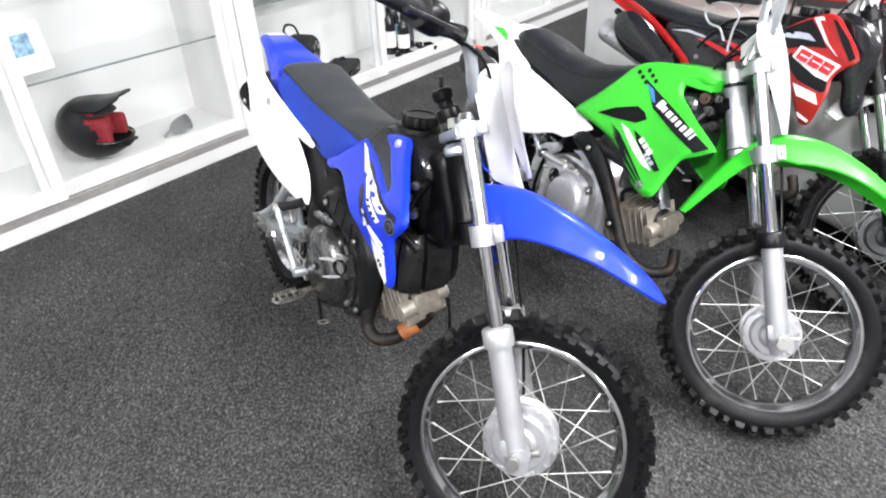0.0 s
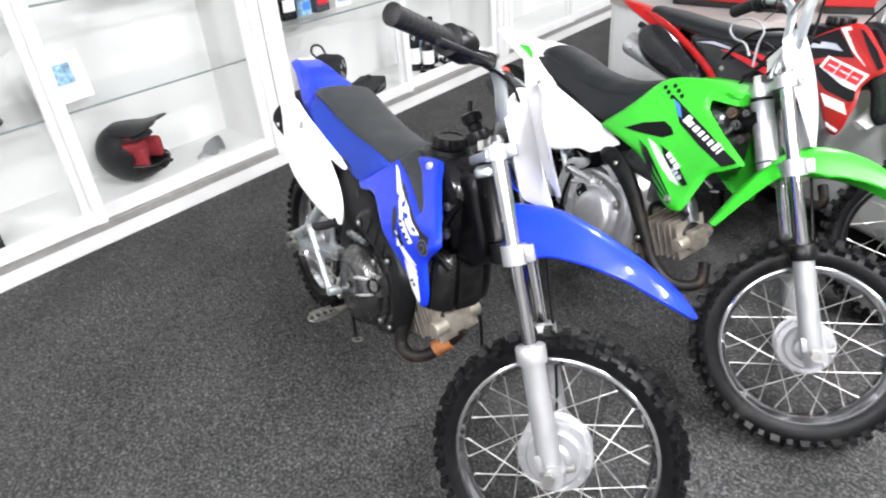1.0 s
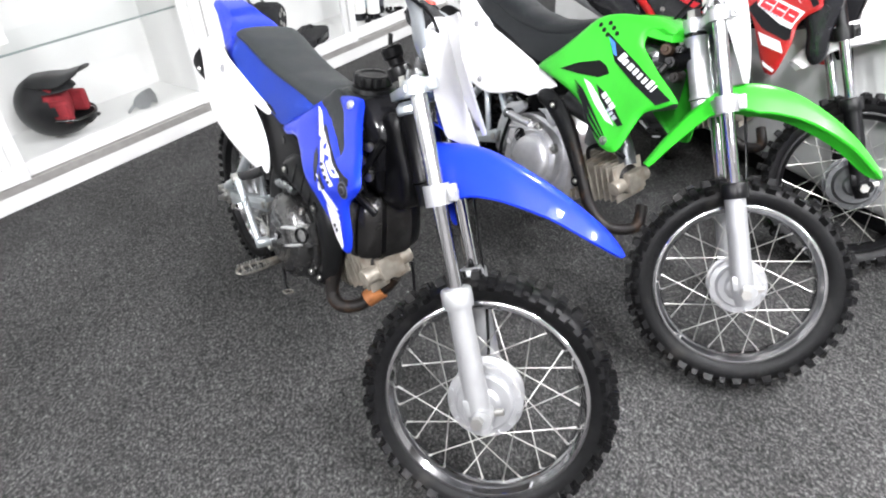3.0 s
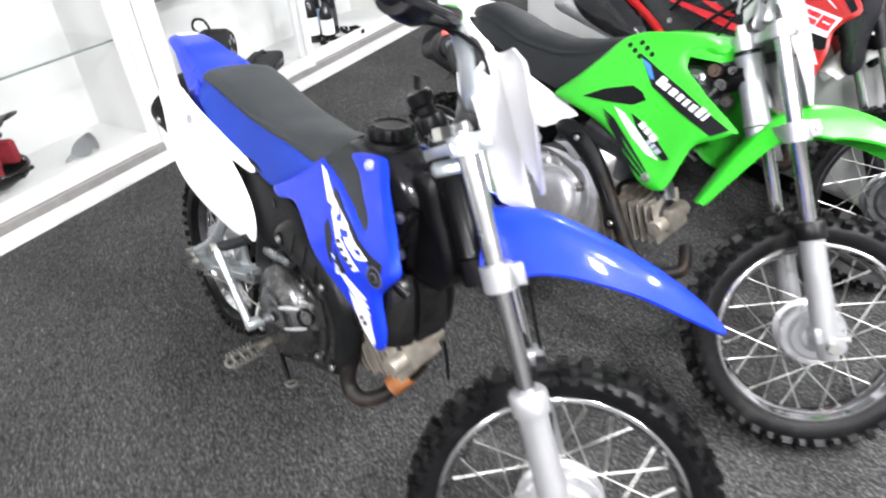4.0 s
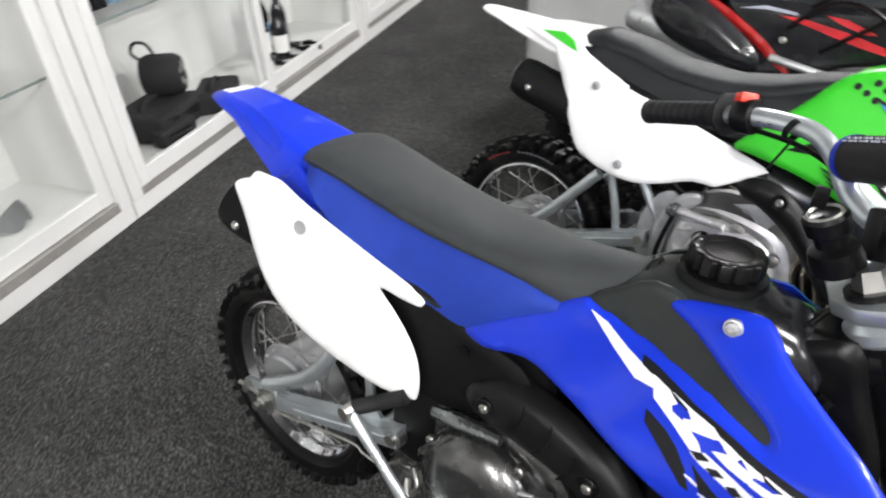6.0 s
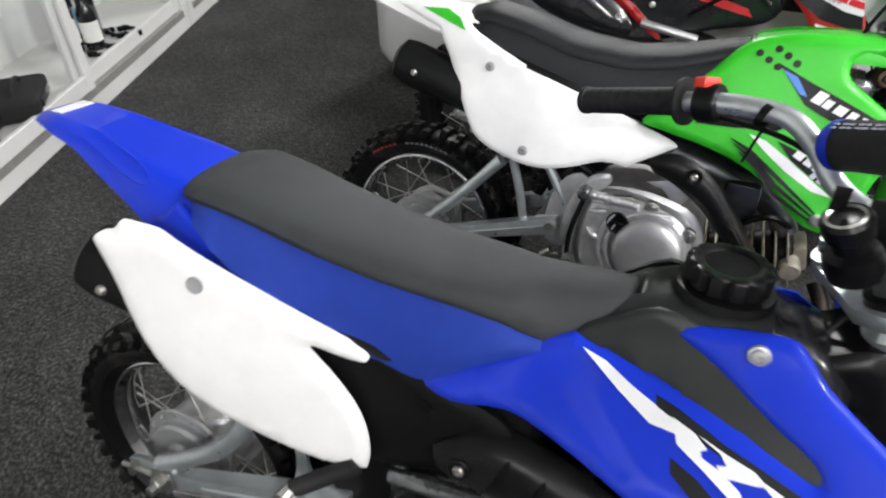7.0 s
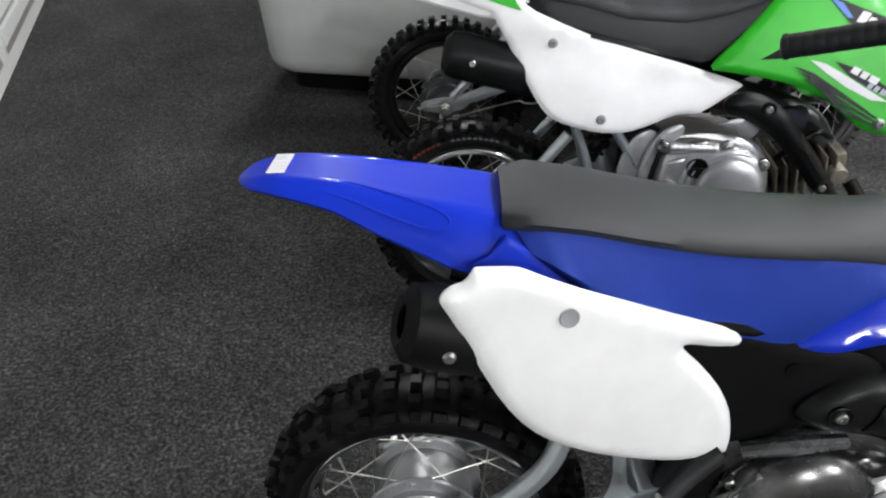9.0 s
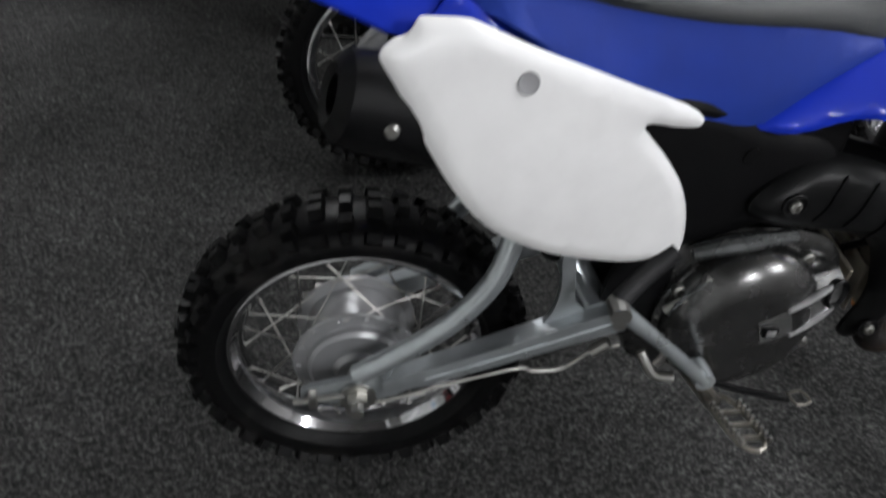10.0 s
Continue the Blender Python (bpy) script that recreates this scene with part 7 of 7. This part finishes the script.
def goggles(s, d, z, turn):
    ln, st = bmesh.new(), bmesh.new()
    rows = []
    for k in range(17):
        u = -1 + k / 8
        h = 0.036 * max(0.02, 1 - abs(u) ** 2.6) ** 0.5
        dip = 0.016 * math.exp(-(u / 0.22) ** 2)
        rows.append([Vector((0.07 * u, -0.03 * (1 - u * u), 0.036 + (v * h if v > 0 else v * (h - dip)))) for v in (-1, -0.5, 0, 0.5, 1)])
    loft(ln, rows, False, False)
    bmesh.ops.solidify(ln, geom=ln.faces[:], thickness=0.004)
    tube(st, [(-0.068, 0.0, 0.036), (-0.07, 0.04, 0.02), (-0.03, 0.07, 0.012), (0.03, 0.07, 0.012), (0.07, 0.04, 0.02), (0.068, 0.0, 0.036)], 0.007, 6, 4)
    return place("goggles", [("lens", ln, LENS, "smoked grey lens"), ("strap", st, LENS)], s, d, z, turn, "grey riding goggles lying on the cabinet floor", "goggles", tip=-20)


def card(s, d, z, turn):
    b, p = bmesh.new(), bmesh.new()
    block(b, (0, 0, 0.085), (0.16, 0.004, 0.17))
    block(p, (-0.012, -0.003, 0.1), (0.085, 0.002, 0.075))
    return place("picture_card", [("backing", b, PAPER), ("picture", p, PHOTO, "small blue landscape picture")], s, d, z, turn, "white card with a small picture standing on the glass shelf", "card", tip=-8)


def gear_bag(s, d, z, turn, size):
    """A slack bag with a strap and a front pocket."""
    a, b, c = size
    m1, m2, m3 = bmesh.new(), bmesh.new(), bmesh.new()
    block(m1, (0, 0, c / 2), size, bevel=min(size) * 0.3, seg=4)
    for v in m1.verts:
        v.co += 0.012 * noise.noise_vector(v.co * 14)
    tube(m2, [(-a * 0.3, 0, c * 0.95), (-a * 0.2, 0, c * 1.2), (a * 0.2, 0, c * 1.2), (a * 0.3, 0, c * 0.95)], 0.008, 8, 5)
    block(m3, (0, -b / 2 - 0.003, c * 0.55), (a * 0.6, 0.008, c * 0.3), bevel=0.003)
    return place("gear_bag", [("body", m1, FABRIC), ("strap", m2, FABRIC), ("pocket", m3, GLOSS)], s, d, z, turn, "soft black riding gear bag on the cabinet floor", "bag")


def round_pack(s, d, z, turn):
    m1, m2, m3 = bmesh.new(), bmesh.new(), bmesh.new()
    lathe(m1, [(0, -0.07), (0.06, -0.07), (0.072, -0.052), (0.076, 0.04), (0.064, 0.068), (0.05, 0.073), (0.046, 0.066), (0, 0.066)], 28, Matrix.Translation((0, 0, 0.08)) @ Matrix.Rotation(radians(90), 4, "Z"))
    for k in range(5):
        a = 0.3 + k * 1.1
        lathe(m2, [(0, 0), (0.014, 0), (0.012, 0.01), (0, 0.01)], 10, turned((0.062, 0.034 * math.cos(a), 0.08 + 0.034 * math.sin(a)), (1, 0, 0)))
    tube(m3, [(-0.05, 0, 0.13), (-0.085, 0, 0.165), (-0.07, 0, 0.2), (-0.03, 0, 0.195), (-0.01, 0, 0.15)], 0.006, 8, 5)
    return place("riding_armour", [("body", m1, FABRIC), ("stud", m2, STEEL), ("cord", m3, FABRIC)], s, d, z, turn, "rounded black protective riding gear with cords", "riding gear")


def bottle(s, d, z, h, r, mat, label, band):
    m1, m2, m3 = bmesh.new(), bmesh.new(), bmesh.new()
    up = Matrix.Rotation(radians(90), 4, "X")
    lathe(m1, [(0, 0), (r, 0.0), (r, h * 0.62), (r * 0.8, h * 0.72), (r * 0.4, h * 0.82), (r * 0.38, h * 0.9), (0, h * 0.9)], 20, up)
    lathe(m2, [(r * 1.02, h * 0.15), (r * 1.02, h * 0.5)], 20, up, ends=False)
    lathe(m3, [(0, h * 0.88), (r * 0.46, h * 0.88), (r * 0.46, h), (0, h)], 16, up)
    return place("bottle", [("body", m1, mat), ("paper_label", m2, band), ("cap", m3, GLOSS)], s, d, z, 0, label, "bottle", "bottles in the cabinet")


def tin(s, d, z, w, h, mat, band):
    m1, m2 = bmesh.new(), bmesh.new()
    block(m1, (0, 0, h / 2), (w, w * 0.7, h), bevel=0.006)
    block(m2, (0, -w * 0.352, h * 0.5), (w * 0.8, 0.002, h * 0.4))
    return place("tin", [("body", m1, mat), ("printed_label", m2, band)], s, d, z, random.uniform(-12, 12), "small printed tin standing on the glass shelf", "tin", "tins on the glass shelf")


def chain_set(s, d, z, turn):
    parts = []
    bm = bmesh.new()
    for k in range(16):
        a = 2 * math.pi * k / 16
        block(bm, (0.06 * math.cos(a) + 0.02 * math.sin(3 * a), 0.045 * math.sin(a), 0.012), (0.02, 0.012, 0.02), Matrix.Identity(4), 0.003)
    parts.append(("links", bm, BLACK))
    return place("drive_chain", parts, s, d, z, turn, "coiled black drive chain on the cabinet floor", "chain")


def counter():
    e = new("counter")
    e.matrix_world = Matrix.Translation((0.62, 3.235, 0)) @ Matrix.Rotation(radians(-68), 4, "Z")
    tagged(e, "pale grey counter with rounded corners on a black plinth", "counter")
    L, W, r = 2.6, 0.9, 0.15

    def ring(inset, z):
        pts = []
        for cx, cy, a0 in ((r, r, 180), (L - r, r, 270), (L - r, W - r, 0), (r, W - r, 90)):
            for k in range(9):
                a = radians(a0 + 90 * k / 8)
                pts.append(Vector((cx + (r - inset) * math.cos(a), cy + (r - inset) * math.sin(a), z)))
        return pts

    bm = bmesh.new()
    loft(bm, [ring(0.05, 0.07), ring(0.022, 0.082), ring(0.006, 0.105), ring(0.0, 0.135), ring(0, 0.55), ring(0.006, 0.56)])
    part("body", bm, COUNTER, e)
    bm = bmesh.new()
    loft(bm, [ring(0.07, 0.0), ring(0.07, 0.071)])
    part("plinth", bm, BLACK, e, "black recessed plinth")
    bm = bmesh.new()
    loft(bm, [ring(0.01, 0.561), ring(-0.01, 0.566), ring(-0.01, 0.59), ring(0.0, 0.595)])
    part("top", bm, TRACK, e, "grey counter top")
    return e


def red_case(s, d, z, turn, size):
    m = Matrix.Translation((0.62, 3.235, 0)) @ Matrix.Rotation(radians(-68), 4, "Z") @ pose(s, d, z, 0, 0, turn)
    e = new("storage_case")
    e.matrix_world = m
    a, b = bmesh.new(), bmesh.new()
    block(a, (0, 0, size[2] / 2 + 0.012), (size[0], size[1], size[2] - 0.024), bevel=0.012, seg=3)
    base = bmesh.new()
    block(base, (0, 0, 0.014), (size[0] - 0.01, size[1] - 0.01, 0.028), bevel=0.004, seg=1)
    part("base", base, SATIN, e, "black plastic base")
    tag = bmesh.new()
    block(tag, (size[0] * 0.33, -size[1] / 2 - 0.001, size[2] * 0.7), (size[0] * 0.12, 0.004, size[2] * 0.25))
    part("sticker", tag, PAPER, e, "pale paper sticker")
    block(b, (0, -size[1] / 2 - 0.004, size[2] * 0.6), (size[0] * 0.3, 0.012, 0.03), bevel=0.004)
    part("body", a, RED, e)
    part("handle", b, BLACK, e)
    return tagged(e, "red plastic storage case on the counter", "case", "cases on the counter")


# ---------------------------------------------------------------- build
floor_and_walls()
ceiling_lights()
cabinet(-3.58, -1.805, (0.495, 0.86, 1.3), 0.87)
cabinet(-1.8, -0.025, (0.495, 0.86, 1.3), 0.875)
cabinet(-0.02, 1.765, (0.575, 0.95, 1.35), 0.86)
cabinet(1.77, 3.555, (0.575, 0.95, 1.35), 0.86)
cabinet(3.56, 5.345, (0.575, 0.95, 1.35), 0.86)
blue_bike()
green_bike()
red_bike()
counter()
helmet(-0.655, 0.185, 0.124, -54)
road_helmet(-1.17, 0.2, 0.5, -60)
boot_box(-1.35, 0.13, 0.12, 6)
goggles(-0.3, 0.15, 0.12, 20)
card(-0.78, 0.2, 0.5, 10)
round_pack(0.46, 0.19, 0.215, -60)
gear_bag(0.38, 0.19, 0.12, 8, (0.3, 0.22, 0.1))
gear_bag(0.3, 0.07, 0.12, -4, (0.17, 0.07, 0.07))
gear_bag(0.62, 0.11, 0.125, 25, (0.24, 0.15, 0.075))
for k, (s_, d_, h_) in enumerate(((1.12, 0.2, 0.26), (1.2, 0.24, 0.3), (1.28, 0.2, 0.27), (1.17, 0.14, 0.22))):
    bottle(s_, d_, 0.12, h_, 0.035, GLOSS, "black bottle with a pale paper label on the cabinet floor", (PAPER, PHOTO, TIN, PAPER)[k])
chain_set(1.12, 0.09, 0.12, 20)
chain_set(1.32, 0.1, 0.12, 70)
for k, (s_, w_, h_) in enumerate(((0.16, 0.07, 0.1), (0.26, 0.08, 0.13), (0.36, 0.07, 0.09), (0.46, 0.09, 0.12), (0.6, 0.1, 0.08))):
    tin(s_, 0.2, 0.58, w_, h_, (TIN, GLOSS, PHOTO, TIN, PAPER)[k], (PAPER, PAPER, DECAL_BLUE, DECAL_RED, PHOTO)[k])
for s_, w_, h_ in ((-1.0, 0.16, 0.05), (-0.45, 0.2, 0.06)):
    tin(s_, 0.22, 0.865, w_, h_, PAPER, GREEN)
red_case(0.56, 0.31, 0.596, 25, (0.46, 0.3, 0.12))
red_case(0.98, 0.6, 0.596, 40, (0.42, 0.26, 0.14))
red_case(1.6, 0.55, 0.596, 30, (0.5, 0.3, 0.14))
